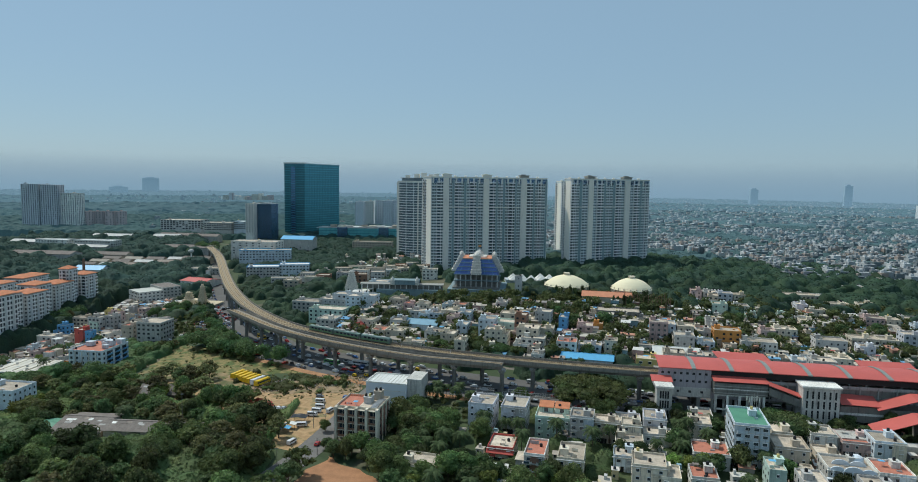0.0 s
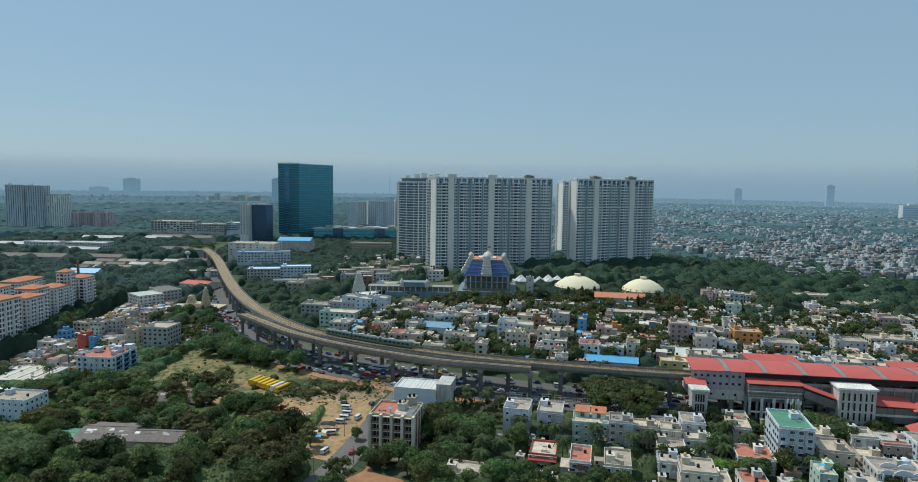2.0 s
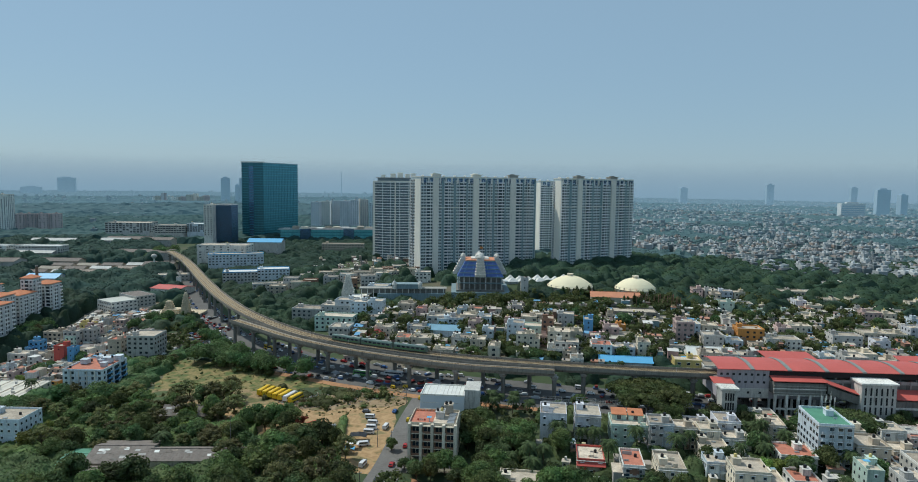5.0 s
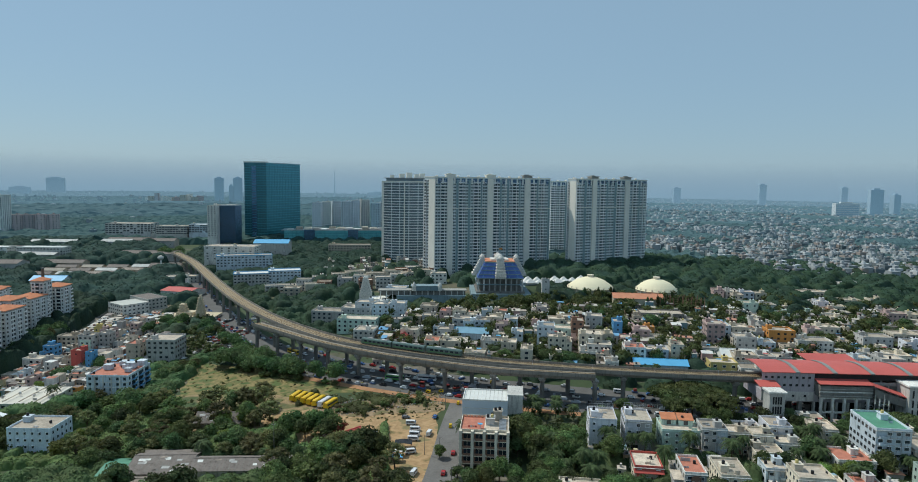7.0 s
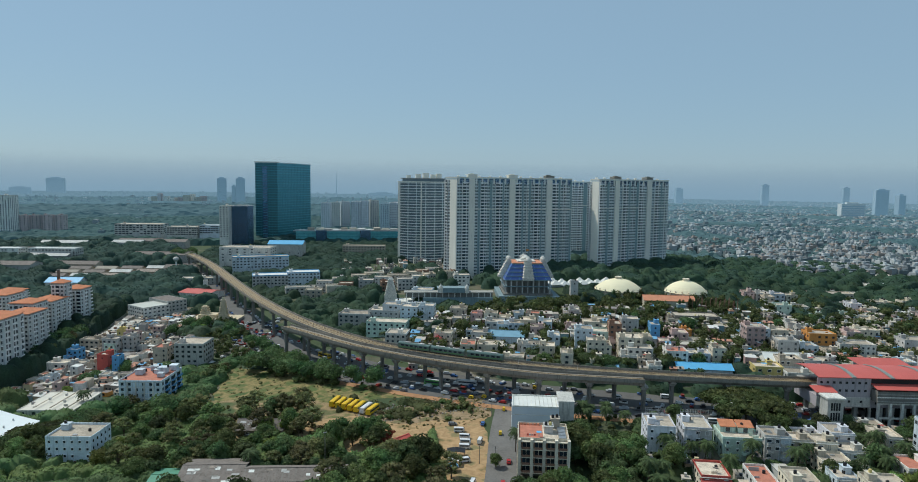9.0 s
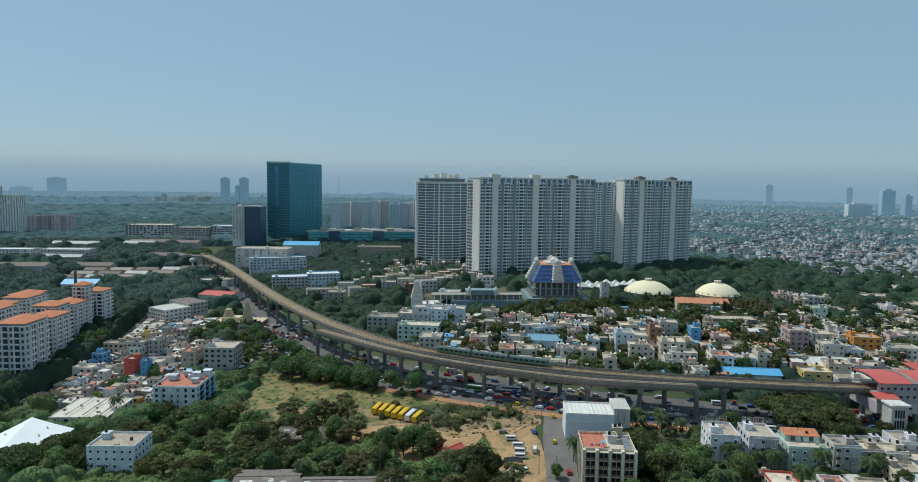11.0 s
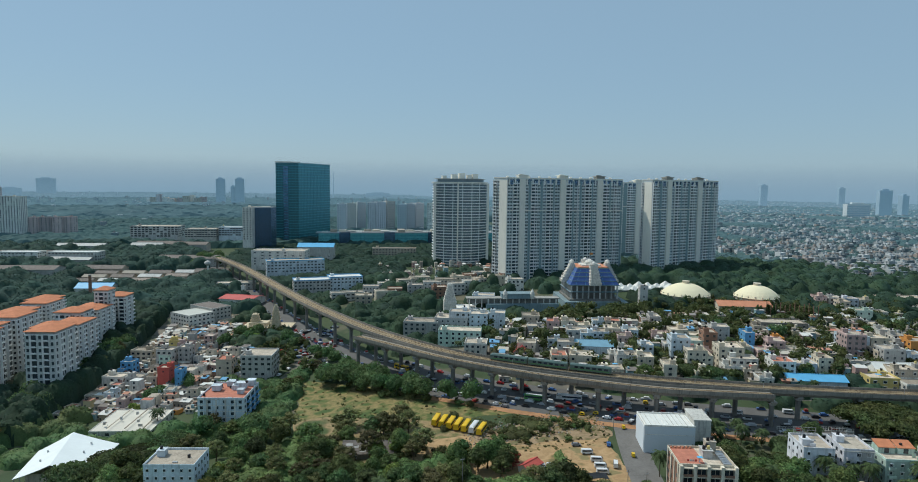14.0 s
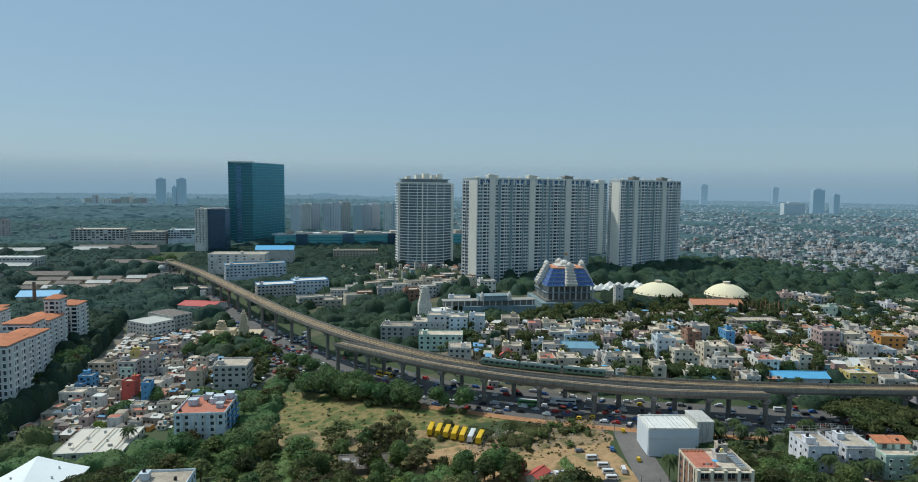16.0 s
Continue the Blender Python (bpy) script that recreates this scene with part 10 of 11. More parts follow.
        V = np.concatenate([V, np.stack([c - a * s, c - b * s * 0.6, c + a * s, c + b * s * 0.6], 1).reshape(-1, 3)])
    me = bpy.data.meshes.new(name)
    me.from_pydata(V.tolist(), [], F.tolist())
    me.polygons.foreach_set("use_smooth", [k < sheet and step < 5 for k in range(len(F))])
    me.materials.append(material)
    me.update()
    tagged(new(name, me), label, "woods", kind="stuff")


def patchy(scale, cut):
    return lambda X, Y: np.sin(X * scale + 1.7 * np.sin(Y * scale * 0.7)) + np.sin(Y * scale * 1.3 + 1.3 * np.sin(X * scale * 0.9 + 2)) > cut


canopy("thick dark woods round the temple hill", -170, 430, 574, 735, 1.7, 10, 7, 14, WOODLEAF, lambda X, Y: ~((X > -12) & (X < 112) & (Y < 608)) & ((patchy(0.09, 0.15)(X, Y) & (X < 0)) | (patchy(0.07, -0.6)(X, Y) & (X > 0)) | (X > 100)), 1.5, 0.8, 0.4)
canopy("thick dark woods of the park beside the domes", 168, 480, 470, 576, 1.6, 10, 7, 13, WOODLEAF, patchy(0.06, -0.9), 2.0, 0.8, 0.4)
canopy("trees in front of the domed halls", 40, 172, 478, 506, 1.5, 7, 2.5, 6, WOODLEAF, patchy(0.12, -0.3), 1.5, 0.7, 0.6)
canopy("trees round the domed halls", 50, 190, 524, 576, 1.6, 8, 4, 9, WOODLEAF, None, 1.0, 0.7, 0.5)
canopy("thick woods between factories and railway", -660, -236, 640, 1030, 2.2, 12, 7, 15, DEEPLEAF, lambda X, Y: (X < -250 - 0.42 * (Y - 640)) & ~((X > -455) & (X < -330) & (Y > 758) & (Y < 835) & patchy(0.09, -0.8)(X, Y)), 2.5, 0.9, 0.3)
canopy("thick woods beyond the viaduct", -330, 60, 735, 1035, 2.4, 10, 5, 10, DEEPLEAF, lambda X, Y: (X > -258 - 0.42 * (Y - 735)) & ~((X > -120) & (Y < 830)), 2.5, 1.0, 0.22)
canopy("belt of trees along the flats", -366, -324, 400, 660, 1.4, 8, 8, 16, WOODLEAF, None, 1.0, 0.6, 0.8)
canopy("trees round the factories beside the viaduct", -235, -105, 556, 735, 1.7, 7, 4, 8, WOODLEAF, patchy(0.08, -0.2), 1.5, 0.8, 0.4)
canopy("trees and thickets below the temple wing", -165, -40, 478, 560, 1.4, 7, 3, 9, WOODLEAF, patchy(0.1, -0.5), 1.0, 0.7, 0.6)
canopy("trees beside the school and the small temple", -268, -196, 528, 640, 1.3, 7, 4, 9, WOODLEAF, patchy(0.11, 0.0), 1.5, 0.6, 0.7)
canopy("tangled low canopy beneath the trees", -262, -74, 205, 300, 1.0, 5, 3, 6.5, LEAF[0], lambda X, Y: ~((X > -112) & (Y > 262)), 1.0, 0.5, 2.6, name="undergrowth")
canopy("tangled low canopy beneath the trees", -262, -120, 298, 408, 1.0, 5, 2, 5.0, LEAF[1], lambda X, Y: (Y < 408 - 0.4 * (X + 262)) & ((X < -190) | (Y < 328)) & (patchy(0.09, -1.0)(X, Y)), 1.0, 0.5, 2.4, name="undergrowth")
canopy("dark tree belt beside the warehouse", -366, -292, 400, 462, 1.2, 8, 6, 11, LEAF[0], lambda X, Y: X < -300 - 0.35 * (Y - 400), 0.5, 0.55, 1.8)
canopy("dark thicket beside the marquee", -372, -238, 318, 402, 1.1, 7, 4, 9, LEAF[0], lambda X, Y: ~((X > -350) & (X < -280) & (Y < 374)), 1.5, 0.5, 1.6)
canopy("roadside trees behind the viaduct", -70, 330, 318, 404, 1.2, 6.5, 3, 8, WOODLEAF, lambda X, Y: patchy(0.13, -0.5)(X, Y) & (Y > np.where(X < 98, 339 + (98 - X) * 0.28, 339 - (X - 98) * 0.18)), 0.8, 0.6, 0.8)
canopy("garden trees and shrubs between the houses", 8, 225, 222, 322, 1.1, 5, 1.5, 5, LEAF[0], patchy(0.16, -0.1), 0.8, 0.45, 2.2, name="undergrowth")
canopy("tangled low canopy beneath the trees", -124, -80, 250, 306, 1.0, 5, 1.5, 4.5, LEAF[1], patchy(0.14, -0.7), 1.0, 0.5, 2.6, name="undergrowth")
canopy("trees between the lane and the dry field", -250, -192, 388, 476, 1.1, 6, 3, 7, LEAF[0], lambda X, Y: X < -205 + 0.1 * (Y - 388), 1.0, 0.55, 2.2)
canopy("green scrub between the lot and the highway", -128, -60, 338, 384, 0.9, 4, 0.8, 3.2, LEAF[1], lambda X, Y: patchy(0.19, 0.0)(X, Y) & (Y > 346 - (X + 128) * 0.02) & ~((X > -127) & (X < -108) & (Y < 372)) & (Y < 352 - (X + 60) * 0.42), 0.8, 0.4, 3.0, name="undergrowth")
canopy("hedge of shrubs along the parked vans", -92, -80, 272, 326, 0.9, 4, 1.0, 3.0, LEAF[1], lambda X, Y: np.abs(X + 88 - (Y - 272) * 0.11) < 3.2, 0.8, 0.4, 3.0, name="undergrowth")
wood("undergrowth", "low scrub on the dry field", scatter(70, -205, -95, 380, 470, 1, 2.6, pad=0.5) + scatter(90, -115, -55, 335, 365, 0.7, 1.9, pad=0.5) + scatter(170, -30, 10, 222, 330, 2, 4, pad=0.5), LEAF[1], 1, 0.45, 4.5, 2)
wood("tall_grass", "clumps of dry tall grass and weeds on the field", scatter(420, -205, -85, 365, 470, 0.4, 1.1, pad=0.5) + scatter(200, -118, -52, 330, 372, 0.5, 1.2, pad=0.5), GRASS, 1, 0.3, 3.0, 1)
wood("woods", "scattered trees among the town houses", scatter(1900, -80, 420, 384, 530, 4, 10, pad=-1.0) + scatter(150, -250, -190, 470, 600, 4, 8), LEAF[1])


wood("woods", "bushy trees along the highway and the lanes", LATE, LEAF[0], 1, 0.55, 3.5, 6)


# ---- distance: woods, town, skyline ----
def far_pts(n, a0, a1, r0, r1, lo, hi, power=1.6):
    out = []
    for _ in range(n):
        a = radians(TR.uniform(a0, a1))
        r = r0 + (r1 - r0) * TR.random() ** power
        x, y = -90 + r * math.sin(a), 40 + r * math.cos(a)
        out.append((x, y, TR.uniform(lo, hi)))
    return out


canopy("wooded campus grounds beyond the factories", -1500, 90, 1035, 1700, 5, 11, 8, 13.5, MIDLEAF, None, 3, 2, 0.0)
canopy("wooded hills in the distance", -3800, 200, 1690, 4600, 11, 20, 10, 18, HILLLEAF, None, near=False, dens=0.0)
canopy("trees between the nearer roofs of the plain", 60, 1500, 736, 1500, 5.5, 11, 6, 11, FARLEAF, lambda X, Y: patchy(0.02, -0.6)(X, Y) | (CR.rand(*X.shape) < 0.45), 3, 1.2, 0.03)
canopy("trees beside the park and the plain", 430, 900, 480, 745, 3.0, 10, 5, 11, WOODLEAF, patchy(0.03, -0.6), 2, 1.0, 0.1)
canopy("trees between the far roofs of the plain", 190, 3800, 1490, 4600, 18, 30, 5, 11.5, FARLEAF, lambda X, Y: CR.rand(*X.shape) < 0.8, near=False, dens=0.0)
FT = Geo()
for x, y, h in far_pts(11500, 9, 52, 690, 4700, 5.5, 13.5, 1.35) + far_pts(900, -48, 9, 2300, 4700, 10, 26, 1.0) + far_pts(80, -48, 3, 1150, 2400, 11, 17, 1.0):
    if blocked(x, y, 4) or (y < 860 and -60 < x < 330) or (y < 640 and x < 480):
        continue
    if noise.noise(Vector((x * 0.006, y * 0.004, 0.3))) < -0.34:
        continue
    w, d = TR.uniform(6, 12), TR.uniform(6, 11)
    z = g(x, y) - 0.5
    FT.box(x, x + w, y, y + d, z, z + h)
    if y < 1300:
        FT.box(x + w * 0.2, x + w * 0.5, y + d * 0.4, y + d * 0.75, z + h, z + h + 2.4)
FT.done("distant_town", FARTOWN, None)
tagged(bpy.data.objects["distant_town"], "thousands of pale small houses across the plain", "town", kind="stuff")
# Pale blue of the skyline towers is haze put into their base colour.
SK = mat("haze_tinted_tower_paint", (0.42, 0.52, 0.61), var=0.1, scale=0.02)
FARWHITE = mat("distant_pale_flats", (0.66, 0.68, 0.68), var=0.1, scale=0.05)


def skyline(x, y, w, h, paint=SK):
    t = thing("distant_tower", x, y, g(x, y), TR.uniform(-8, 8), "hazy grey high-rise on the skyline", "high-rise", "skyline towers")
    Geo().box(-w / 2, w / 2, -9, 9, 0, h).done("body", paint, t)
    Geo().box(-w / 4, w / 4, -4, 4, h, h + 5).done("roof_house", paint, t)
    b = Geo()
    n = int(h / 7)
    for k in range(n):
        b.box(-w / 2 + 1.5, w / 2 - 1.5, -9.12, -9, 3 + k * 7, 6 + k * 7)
    # Glazing repeats the haze tint, so the window bands fade into the wall.
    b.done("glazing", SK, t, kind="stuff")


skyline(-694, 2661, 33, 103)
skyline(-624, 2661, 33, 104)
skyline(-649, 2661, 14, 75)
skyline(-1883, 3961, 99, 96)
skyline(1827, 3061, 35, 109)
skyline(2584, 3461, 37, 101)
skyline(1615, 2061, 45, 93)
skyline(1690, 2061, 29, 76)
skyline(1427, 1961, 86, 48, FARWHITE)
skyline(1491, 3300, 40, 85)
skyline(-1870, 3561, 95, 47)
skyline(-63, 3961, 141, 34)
PL = random.Random(6)
for i in range(11):
    bx = -872 + i * 17
    building("palace_block", "cream and terracotta block of a complex on the wooded hill", "building", bx, 2361 + PL.uniform(-14, 14), PL.uniform(-9, 9), PL.uniform(13, 24), 16, 3, (WALLCREAM, BEIGE, PINK, CREAM)[i % 4], (TTERRA, ROOFGREY)[i % 2], h=PL.uniform(8, 17) + (9 if i in (2, 7, 8) else 0), bay=6, group="hill complex", far=True, head=i % 3 == 0, tank=False, base=38)

# rim of the plain: an emissive sheet that stands in for haze
rim = bpy.data.materials.new("glowing_haze_rim")
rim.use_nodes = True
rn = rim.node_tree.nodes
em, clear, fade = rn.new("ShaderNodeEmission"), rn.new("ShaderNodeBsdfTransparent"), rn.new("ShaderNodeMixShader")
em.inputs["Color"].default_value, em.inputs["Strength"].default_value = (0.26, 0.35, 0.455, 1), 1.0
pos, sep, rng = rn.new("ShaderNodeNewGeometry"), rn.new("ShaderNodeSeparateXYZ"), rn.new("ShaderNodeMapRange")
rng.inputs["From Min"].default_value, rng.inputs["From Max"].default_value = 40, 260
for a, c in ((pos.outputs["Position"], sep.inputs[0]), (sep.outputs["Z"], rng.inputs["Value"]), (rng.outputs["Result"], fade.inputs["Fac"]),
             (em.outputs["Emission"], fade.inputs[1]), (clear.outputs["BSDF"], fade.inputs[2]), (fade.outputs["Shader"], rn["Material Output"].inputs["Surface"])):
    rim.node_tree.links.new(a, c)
n = 96


def glowing_haze_ring(r, clear, top, tint, label):
    """A thin glowing sheet round the plain in place of haze, thickest at the ground and gone above the roofs."""
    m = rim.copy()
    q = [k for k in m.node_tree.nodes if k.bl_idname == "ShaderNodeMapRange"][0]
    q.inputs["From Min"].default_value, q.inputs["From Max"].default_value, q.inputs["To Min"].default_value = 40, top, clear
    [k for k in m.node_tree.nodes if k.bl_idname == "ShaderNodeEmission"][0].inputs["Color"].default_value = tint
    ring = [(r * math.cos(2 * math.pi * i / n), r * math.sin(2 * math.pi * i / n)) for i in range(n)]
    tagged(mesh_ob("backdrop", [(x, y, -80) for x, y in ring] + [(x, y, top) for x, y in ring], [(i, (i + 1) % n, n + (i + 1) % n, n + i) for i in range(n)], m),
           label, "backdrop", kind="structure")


# Four added see-through rings whose emission pales the distance as haze would.
glowing_haze_ring(1210, 0.91, 160, (0.15, 0.30, 0.42, 1), "faint glowing sheet for haze over the wooded campus")
glowing_haze_ring(1720, 0.87, 200, (0.17, 0.31, 0.41, 1), "first thin glowing sheet for haze over the plain")
glowing_haze_ring(2500, 0.72, 200, (0.19, 0.32, 0.425, 1), "thin blue-grey glowing sheet for haze before the far plain")
glowing_haze_ring(3500, 0.52, 240, (0.23, 0.335, 0.44, 1), "pale glowing sheet for haze over the far plain")
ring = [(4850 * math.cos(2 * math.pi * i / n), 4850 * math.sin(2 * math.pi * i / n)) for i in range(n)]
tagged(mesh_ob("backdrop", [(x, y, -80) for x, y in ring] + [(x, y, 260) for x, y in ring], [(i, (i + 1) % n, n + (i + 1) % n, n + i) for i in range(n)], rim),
       "pale blue-grey glowing haze sheet along the horizon", "backdrop", kind="structure")

# ---- vehicles ----
TYRE = mat("tyre_rubber", (0.02, 0.02, 0.02), 0.9)
PAINT = {k: mat(k + "_car_paint", c, 0.35, var=0.05, bump=0.0) for k, c in
         (("white", (0.70, 0.70, 0.70)), ("silver", (0.42, 0.43, 0.45)), ("black", (0.03, 0.03, 0.035)), ("red", (0.40, 0.03, 0.03)), ("blue", (0.06, 0.14, 0.35)), ("yellow", (0.75, 0.48, 0.03)), ("green", (0.10, 0.28, 0.08)), ("grey", (0.20, 0.20, 0.21)))}


def body_mesh(name, material, L, W, prof):
    """A hull from a side outline (x, z), drawn in a little at the roof."""
    a = Geo()
    n = len(prof)
    top = max(p[1] for p in prof)
    for s in (-1, 1):
        a.v += [(x, s * W / 2 * (1 - 0.14 * max(0, (z - 0.9) / max(0.1, top - 0.9)) if top > 1 else 1), z) for x, z in prof]
    for i in range(n):
        j = (i + 1) % n
        a.f.append((i, j, n + j, n + i))
    a.f += [tuple(reversed(range(n))), tuple(range(n, 2 * n))]
    a.mi = [0] * len(a.f)
    return a.mesh(name, material)


CAR_PROF = [(-2.0, 0.3), (2.0, 0.3), (2.05, 0.7), (1.2, 0.92), (0.55, 1.42), (-1.2, 1.45), (-1.9, 0.95), (-2.05, 0.7)]
VAN_PROF = [(-2.4, 0.35), (2.4, 0.35), (2.5, 1.1), (1.9, 2.0), (-2.4, 2.1), (-2.45, 0.6)]
BUS_PROF = [(-5.2, 0.45), (5.2, 0.45), (5.35, 1.2), (5.1, 3.0), (-5.2, 3.1), (-5.35, 0.8)]


def vehicle_proto(name, label, cat, group, paint, L, W, prof, glass_box, wheels, extra=None):
    t = thing(name, 0, 0, -500, 0, label, cat, group)
    o = new("body", body_mesh("body", paint, L, W, prof))
    o.parent = t
    for k, (x0, x1, y0, y1, z0, z1) in enumerate(glass_box):
        Geo().box(x0, x1, y0, y1, z0, z1).done("window", PANE, t)
    run = Geo()
    for x in wheels:
        r = 0.32 if L < 8 else 0.48
        run.v += [(x + r * math.cos(a), y, r + r * math.sin(a)) for y in (-W / 2 - 0.03, W / 2 + 0.03) for a in [2 * math.pi * i / 10 for i in range(10)]]
        k = len(run.v) - 20
        run.f += [(k + i, k + (i + 1) % 10, k + 10 + (i + 1) % 10, k + 10 + i) for i in range(10)] + [tuple(range(k, k + 10)), tuple(reversed(range(k + 10, k + 20)))]
    run.done("running_gear", TYRE, t, kind="stuff")
    if extra:
        extra(t)
    return t


CARG = [(0.62, 1.12, -0.62, 0.62, 0.95, 1.3), (-1.75, -1.2, -0.6, 0.6, 0.98, 1.32)]
CARS = [vehicle_proto("car", c + " compact car parked or waiting on asphalt", "car", "cars", PAINT[c], 4.1, 1.7, CAR_PROF, CARG, (-1.25, 1.25)) for c in ("white", "silver", "black", "red", "grey", "white", "blue")]
VAN = vehicle_proto("van", "white passenger van parked on bare earth", "van", "vans", PAINT["white"], 4.9, 1.8, VAN_PROF, [(-2.0, 1.7, -0.93, -0.84, 1.2, 1.75), (-2.0, 1.7, 0.84, 0.93, 1.2, 1.75), (1.95, 2.36, -0.75, 0.75, 1.25, 1.8)], (-1.5, 1.5))
RICK = vehicle_proto("auto_rickshaw", "green and yellow auto rickshaw on the road", "auto rickshaw", "auto rickshaws", PAINT["yellow"], 2.6, 1.3, [(-1.3, 0.3), (1.2, 0.3), (1.3, 0.8), (0.8, 1.6), (-1.1, 1.65), (-1.3, 0.9)], [(-0.7, 0.5, -0.66, -0.6, 0.85, 1.4), (-0.7, 0.5, 0.6, 0.66, 0.85, 1.4)], (-0.8, 0.9))


def bus(paint, label):
    return vehicle_proto("bus", label, "bus", "buses", paint, 10.6, 2.5, BUS_PROF, [(-4.8, 4.8, s * 1.16 - 0.1, s * 1.16 + 0.1, 1.6, 2.4) for s in (-1, 1)] + [(5.1, 5.3, -1.0, 1.0, 1.4, 2.6)], (-3.3, 3.3),
                         lambda t: Geo().box(-4.6, 4.6, -0.7, 0.7, 3.06, 3.16).done("roof_panel", PAINT["white"] if paint != PAINT["yellow"] else PAINT["yellow"], t))


YBUS = bus(PAINT["yellow"], "yellow school bus parked on the sandy lot")
GBUS = bus(PAINT["green"], "pale green coach waiting by the road")
WBUS = bus(PAINT["white"], "white and green city bus by the road")
VR = random.Random(33)


def park(src, x, y, yaw, dz=0.0):
    return copy_thing(src, pose(x, y, g(x, y) + 0.17 + dz, 0, 0, yaw))


for i in range(7):
    park(WBUS if i == 5 else YBUS, -128.5 + 3.2 * i, 371.5 - 2.7 * i, 70 - i)
park(GBUS, -76, 385.5, -24), park(WBUS, -58, 381, -20), park(YBUS, -140, 455, -50)
for x, y, yaw in ((-70, 306, -8), (-69, 311, -10), (-68.5, 316.5, -8), (-62.5, 311, 70), (-70, 324, -6), (-71.6, 273, 68), (-72, 293, 10)):
    park(VAN, x, y, yaw)
for x, y, yaw in ((-72, 332, -4), (-86.5, 315.5, 85), (-89, 315.8, 85), (-91.5, 316, 85), (-80, 265, -30), (-58, 330, 70), (-47, 283, 80), (-54, 290, 78)):
    park(VR.choice(CARS), x, y, yaw)
road = curve([(335, 279, 0), (215, 300, 0), (95, 324, 0), (40, 336, 0), (-20, 357, 0), (-50, 372, 0), (-82, 392, 0), (-118, 420, 0), (-158, 474, 0), (-196, 545, 0), (-234, 628, 0), (-296, 772, 0)], 3.0)
rn2 = normals(road)
made, jam = [], []
for i in range(2, len(road) - 2):
    for lane in ((-13.5, -10.5, -7.5, 6.5, 9.5, 12.5, 15.0) if road[i].y < 460 else (-8.5, -5.5, 5.0, 8.0)):
        p = road[i] + rn2[i] * lane
        if VR.random() > (0.17 if p.y < 452 else 0.6) or any((p - q).length < 5.2 for q in made) or len(made) > 420:
            continue
        made.append(p)
        d = road[i + 1] - road[i - 1]
        if p.y > 452:
            jam.append((p.x, p.y, math.atan2(d.y, d.x)))
            continue
        park(VR.choice(CARS[:3] + CARS + [RICK, VAN]), p.x, p.y, math.degrees(math.atan2(d.y, d.x)) + (180 if lane < 0 else 0))
for i in range(2, len(road) - 2):
    for lane in (-15.5, -12, -9, -5, -2, 2, 5, 8, 11, 14):
        p = road[i] + rn2[i] * lane
        if 300 < p.y < 452 and VR.random() < 0.42 and not any((p - q).length < 4.6 for q in made):
            made.append(p)
            d = road[i + 1] - road[i - 1]
            jam.append((p.x, p.y, math.atan2(d.y, d.x) + VR.choice((0, 0, 0, 1.2))))
for _ in range(130):
    x, y = VR.uniform(-226, -182), VR.uniform(480, 570)
    if not blocked(x, y, 1.0) and -1.6 * (x + 182) + 470 < y + 6:
        jam.append((x, y, VR.uniform(0, 3)))
jm = Geo()
for x, y, a in jam:
    z, c, s = g(x, y) + 0.2, math.cos(a), math.sin(a)
    L, h = VR.choice((2.0, 2.1, 2.1, 1.4, 2.4)), VR.choice((1.4, 1.5, 1.7, 2.0))
    for u0, u1, w, z0, z1 in ((-L, L, 0.85, 0.25, 0.9), (-L * 0.75, L * 0.4, 0.75, 0.9, h)):
        k = len(jm.v)
        jm.v += [(x + u * c - v * s, y + u * s + v * c, z + q) for q in (z0, z1) for u, v in ((u0, -w), (u1, -w), (u1, w), (u0, w))]
        jm.f += [(k + 4, k + 5, k + 6, k + 7)] + [(k + i, k + (i + 1) % 4, k + 4 + (i + 1) % 4, k + 4 + i) for i in range(4)]
        jm.mi += [0] * 5
o = jm.done("parked_vehicles", ramp_mat("mixed_car_paint", [(0.65, 0.65, 0.65), (0.04, 0.04, 0.045), (0.40, 0.41, 0.43), (0.12, 0.12, 0.13), (0.60, 0.60, 0.58), (0.30, 0.04, 0.03), (0.08, 0.14, 0.30), (0.02, 0.02, 0.02)], 0.4, source="island", bump=0, var=0.05), None)
tagged(o, "jam of parked cars and rickshaws along the highway", "vehicles", kind="stuff")
for x, y in ((-52, 318), (-60, 272), (-45, 345), (-66, 258)):
    park(RICK if y > 300 else VR.choice(CARS), x, y, 76)
for i in range(14):
    park(VR.choice(CARS), -262 + 74 * i / 14 + VR.uniform(-1, 1), 371 + 150 * (i / 14) ** 0.85, 65)
for o in CARS + [VAN, RICK, YBUS, GBUS, WBUS]:
    for c in list(o.children_recursive) + [o]:
        bpy.data.objects.remove(c)


# ---- train ----
TRAIN = mat("brushed_train_steel", (0.15, 0.21, 0.19), 0.4, 0.5, var=0.08)


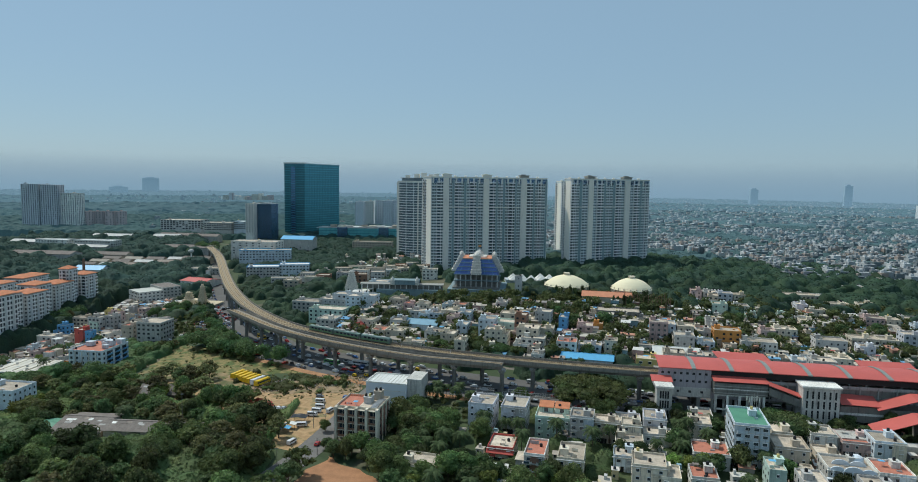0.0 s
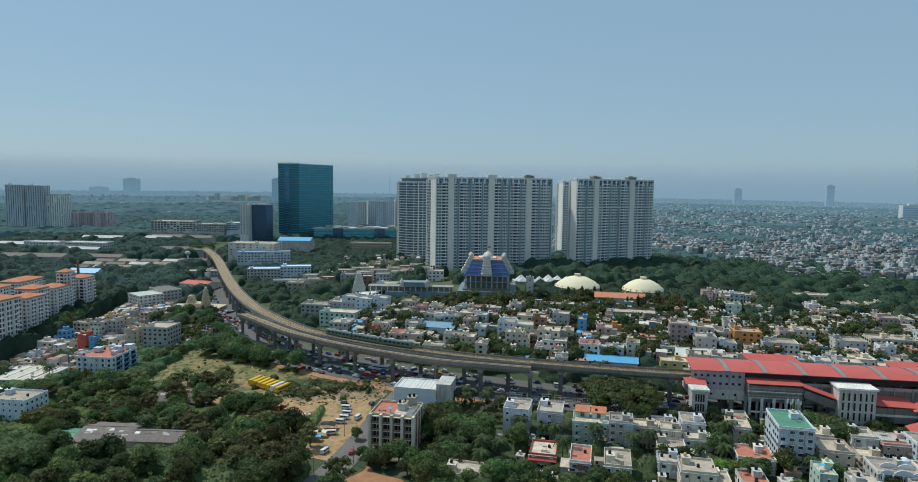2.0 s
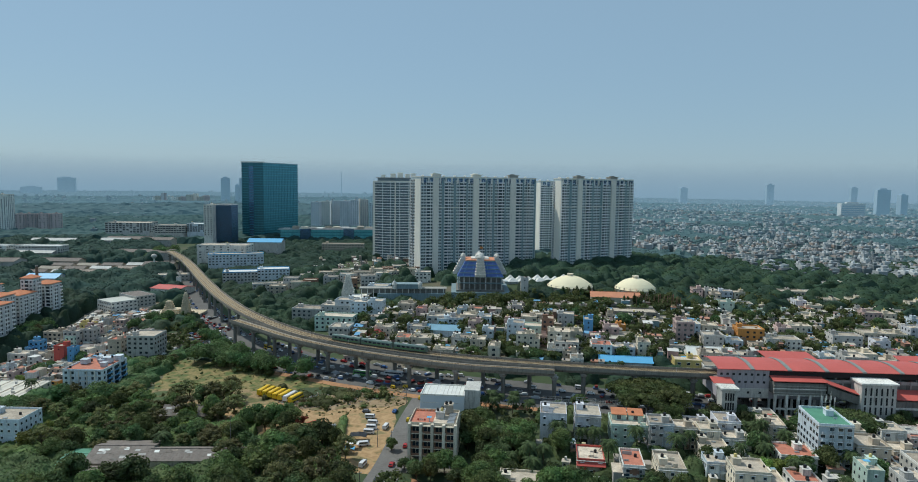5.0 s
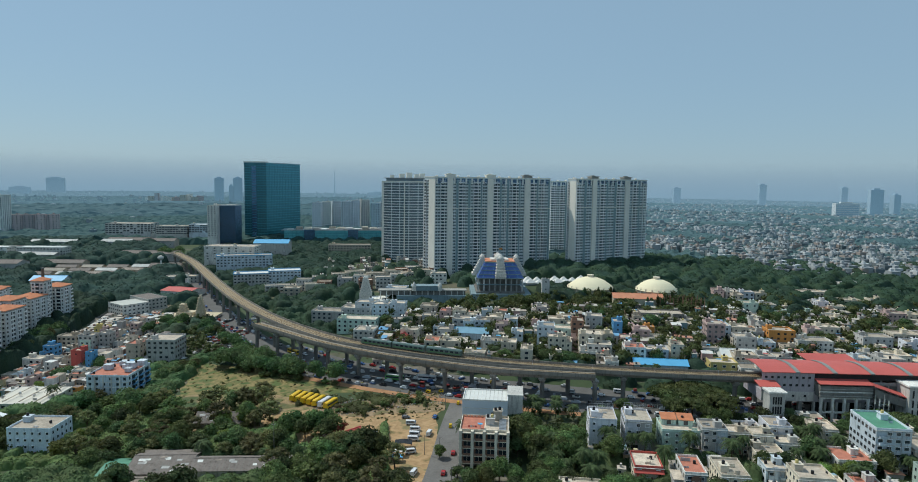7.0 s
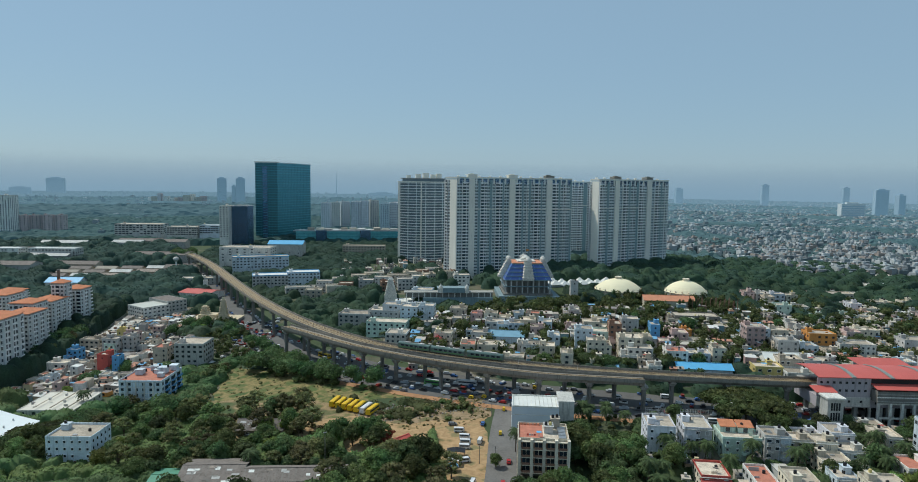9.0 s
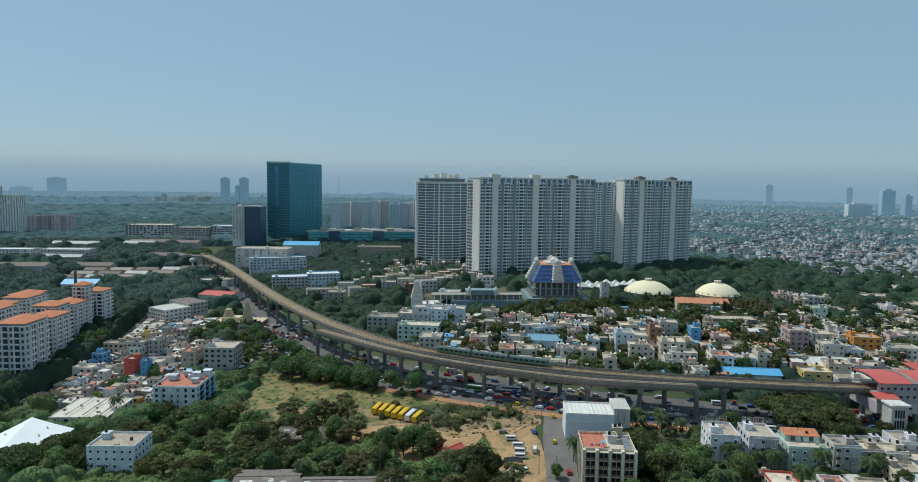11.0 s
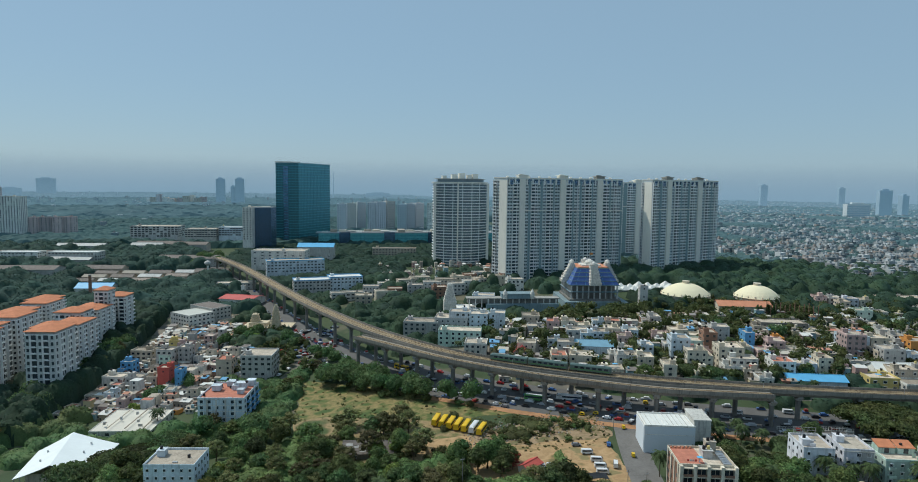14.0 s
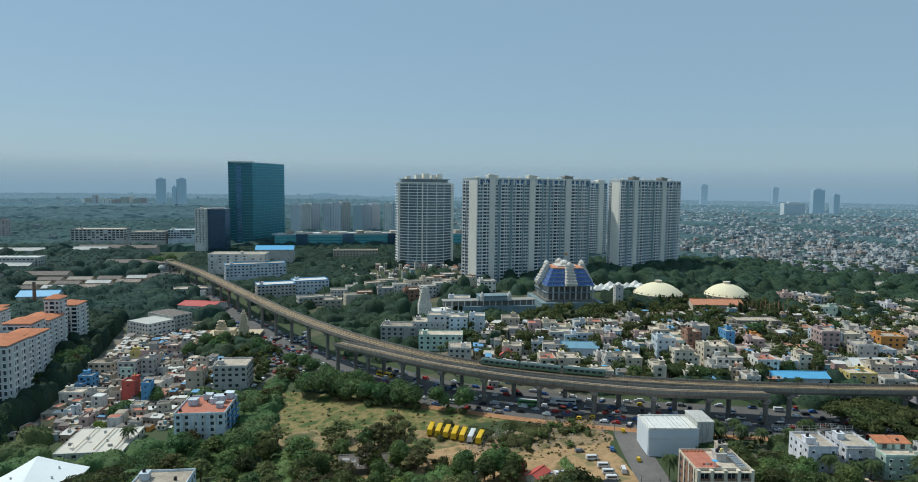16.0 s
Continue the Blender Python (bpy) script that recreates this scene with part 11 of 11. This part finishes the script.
def train():
    line = resample([(x, y, 0) for x, y in MAIN], 1.0)
    t = thing("metro_train", 0, 0, 0, 0, "three-car dark grey-green metro train on the viaduct", "train")
    nn = normals(line)
    dist = [0.0]
    for p, q in zip(line, line[1:]):
        dist.append(dist[-1] + (q - p).length)

    def along(u):
        i = next(k for k in range(len(dist)) if dist[k] >= u)
        return line[i] - nn[i] * 2.1

    near = dist[min(range(len(line)), key=lambda i: (line[i].x + 40) ** 2 + (line[i].y - 375) ** 2)]
    for k in range(3):
        a, b = along(near + k * 21.8), along(near + k * 21.8 + 21.0)
        mid, d = (a + b) / 2, b - a
        m = pose(mid.x, mid.y, RAIL_Z + 0.45, 0, 0, math.degrees(math.atan2(d.y, d.x)))
        sec = [(-1.4, 0.5), (1.4, 0.5), (1.45, 1.4), (1.42, 3.0), (1.1, 3.6), (0.5, 3.8), (-0.5, 3.8), (-1.1, 3.6), (-1.42, 3.0), (-1.45, 1.4)]
        q = Geo()
        for x, s in ((-10.4, 0.86 if k == 0 else 1), (-9.4, 1), (9.4, 1), (10.4, 0.86 if k == 2 else 1)):
            q.v += [(x, y * s, 0.5 + (z - 0.5) * s) for y, z in sec]
        n = len(sec)
        for r in range(3):
            for i in range(n):
                j = (i + 1) % n
                q.f.append((r * n + i, r * n + n + i, r * n + n + j, r * n + j))
        q.f += [tuple(range(n)), tuple(reversed(range(3 * n, 4 * n)))]
        q.mi = [0] * len(q.f)
        car = q.done("carriage", TRAIN, t)
        car.matrix_basis = m
        for s in (-1, 1):
            for w in range(6):
                Geo().box(-8.8 + w * 3.0, -7.0 + w * 3.0, s * 1.46 - 0.03, s * 1.46 + 0.03, 1.7, 2.7).done("window", PANE, car)
            Geo().box(-9.6, 9.6, s * 1.46 - 0.025, s * 1.46 + 0.025, 1.1, 1.4).done("stripe", PAINT["green"], car)
        for w in (-5, 4):
            Geo().box(w - 1.8, w + 1.8, -0.8, 0.8, 3.75, 4.05).done("roof_unit", GREY, car)


train()

# ---- shelters on the sandy lot ----
def shelter(x, y, yaw, w, d, h, paint, label):
    """A sagging sheet over four posts."""
    t = thing("tarp_shelter", x, y, g(x, y), yaw, label, "shelter", "shelters on the lot")
    v = [(u * w, q * d, h - 0.5 * math.sin(math.pi * u) * math.sin(math.pi * q) + 0.5 * (1 - abs(2 * u - 1))) for q in (0, 0.25, 0.5, 0.75, 1) for u in (0, 0.25, 0.5, 0.75, 1)]
    f = [(a * 5 + b, a * 5 + b + 1, a * 5 + b + 6, a * 5 + b + 5) for a in range(4) for b in range(4)]
    mesh_ob("sheet", v + [(a, b, c - 0.08) for a, b, c in v], f + [tuple(25 + k for k in reversed(q)) for q in f], paint, t)
    for u in (0.05, 0.95):
        for q in (0.05, 0.95):
            Geo().cyl(u * w, q * d, 0.07, -0.2, h, 6).done("post", BROWN, t)
    return t


shelter(-78.5, 297, -6, 7.5, 5, 2.8, BLACKTANK, "black tarpaulin shelter on bare sandy ground")
shelter(-80, 284.5, -4, 4.5, 3.5, 2.4, BLUEROOF, "bright blue tarpaulin shelter on bare sandy ground")
shelter(-79.5, 289.5, -8, 5.5, 3.5, 2.5, PALEROOF, "white tarpaulin shelter on bare sandy ground")

# ---- rubble, fence ----
rb = Geo()
for _ in range(900):
    u, w = VR.random(), VR.random()
    x, y = -118 + 66 * u, 340 + 22 * w + 6 * u
    if on_road(x, y, 0, 0.5):
        continue
    r = VR.uniform(0.12, 0.55)
    rb.prism([(x + r * math.cos(a) * VR.uniform(0.6, 1.2), y + r * math.sin(a) * VR.uniform(0.6, 1.2)) for a in (0.3, 1.4, 2.6, 3.7, 5.1)], g(x, y), g(x, y) + r * 1.1, 0.6)
tagged(rb.done("rubble", ramp_mat("broken_masonry", [(0.34, 0.24, 0.16), (0.42, 0.36, 0.28), (0.26, 0.16, 0.10), (0.36, 0.34, 0.31)], source="island"), None), "heaps of broken brick and stone on bare earth", "rubble", kind="stuff")
t = thing("fence", 24, 333.5, g(38, 331) - 0.3, -8, "white railing fence below the viaduct", "fence")
for i in range(27):
    Geo().box(i * 1.25, i * 1.25 + 0.14, -0.07, 0.07, 0, 2.4).done("post", WHITE, t)
for z in (0.5, 1.4, 2.2):
    Geo().box(0, 32.6, -0.04, 0.04, z, z + 0.12).done("rail", WHITE, t)

# ---- poles and masts ----
t = thing("distant_mast", -310, 3600, g(-310, 3600), 0, "thin lattice mast on the horizon", "mast")
# Shaft shares the haze-tinted tower colour.
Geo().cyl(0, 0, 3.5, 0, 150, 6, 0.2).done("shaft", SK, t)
for x, y, h in ((-128, 294, 17), (-66, 291, 9), (-60, 288, 9), (-52, 340, 9), (-42, 352, 9), (-58, 262, 8), (-72, 252, 8)):
    t = thing("utility_pole", x, y, g(x, y) - 0.5, 20, "slim grey utility pole with a cross arm", "pole", "utility poles")
    Geo().cyl(0, 0, 0.16, 0, h, 8, 0.6).done("shaft", DARKCONC, t)
    Geo().box(-0.9, 0.9, -0.06, 0.06, h - 0.8, h - 0.65).done("cross_arm", STEEL, t)
t = thing("antenna_mast", 125.5, 271, 15.5, 0, "lattice antenna mast cluster on the green roof", "antenna")
for i in range(6):
    Geo().cyl((i % 3) * 2.2, (i // 3) * 2.4, 0.09, 0, 7 + (i % 2) * 1.5, 6).done("mast", STEEL, t)
    Geo().box((i % 3) * 2.2 - 0.25, (i % 3) * 2.2 + 0.25, (i // 3) * 2.4 - 0.2, (i // 3) * 2.4 - 0.1, 4.5, 6.5).done("antenna_panel", WHITE, t)
line = resample([(x, y, 0) for x, y in MAIN], 30.0)
for i, p in enumerate(line[3:-2]):
    t = thing("trackside_mast", p.x, p.y, deck_z(0) + 0.0, 0, "slim grey trackside mast on the viaduct", "mast", "trackside masts")
    Geo().cyl(0, 0, 0.09, 0, 2.6, 6).done("shaft", STEEL, t)
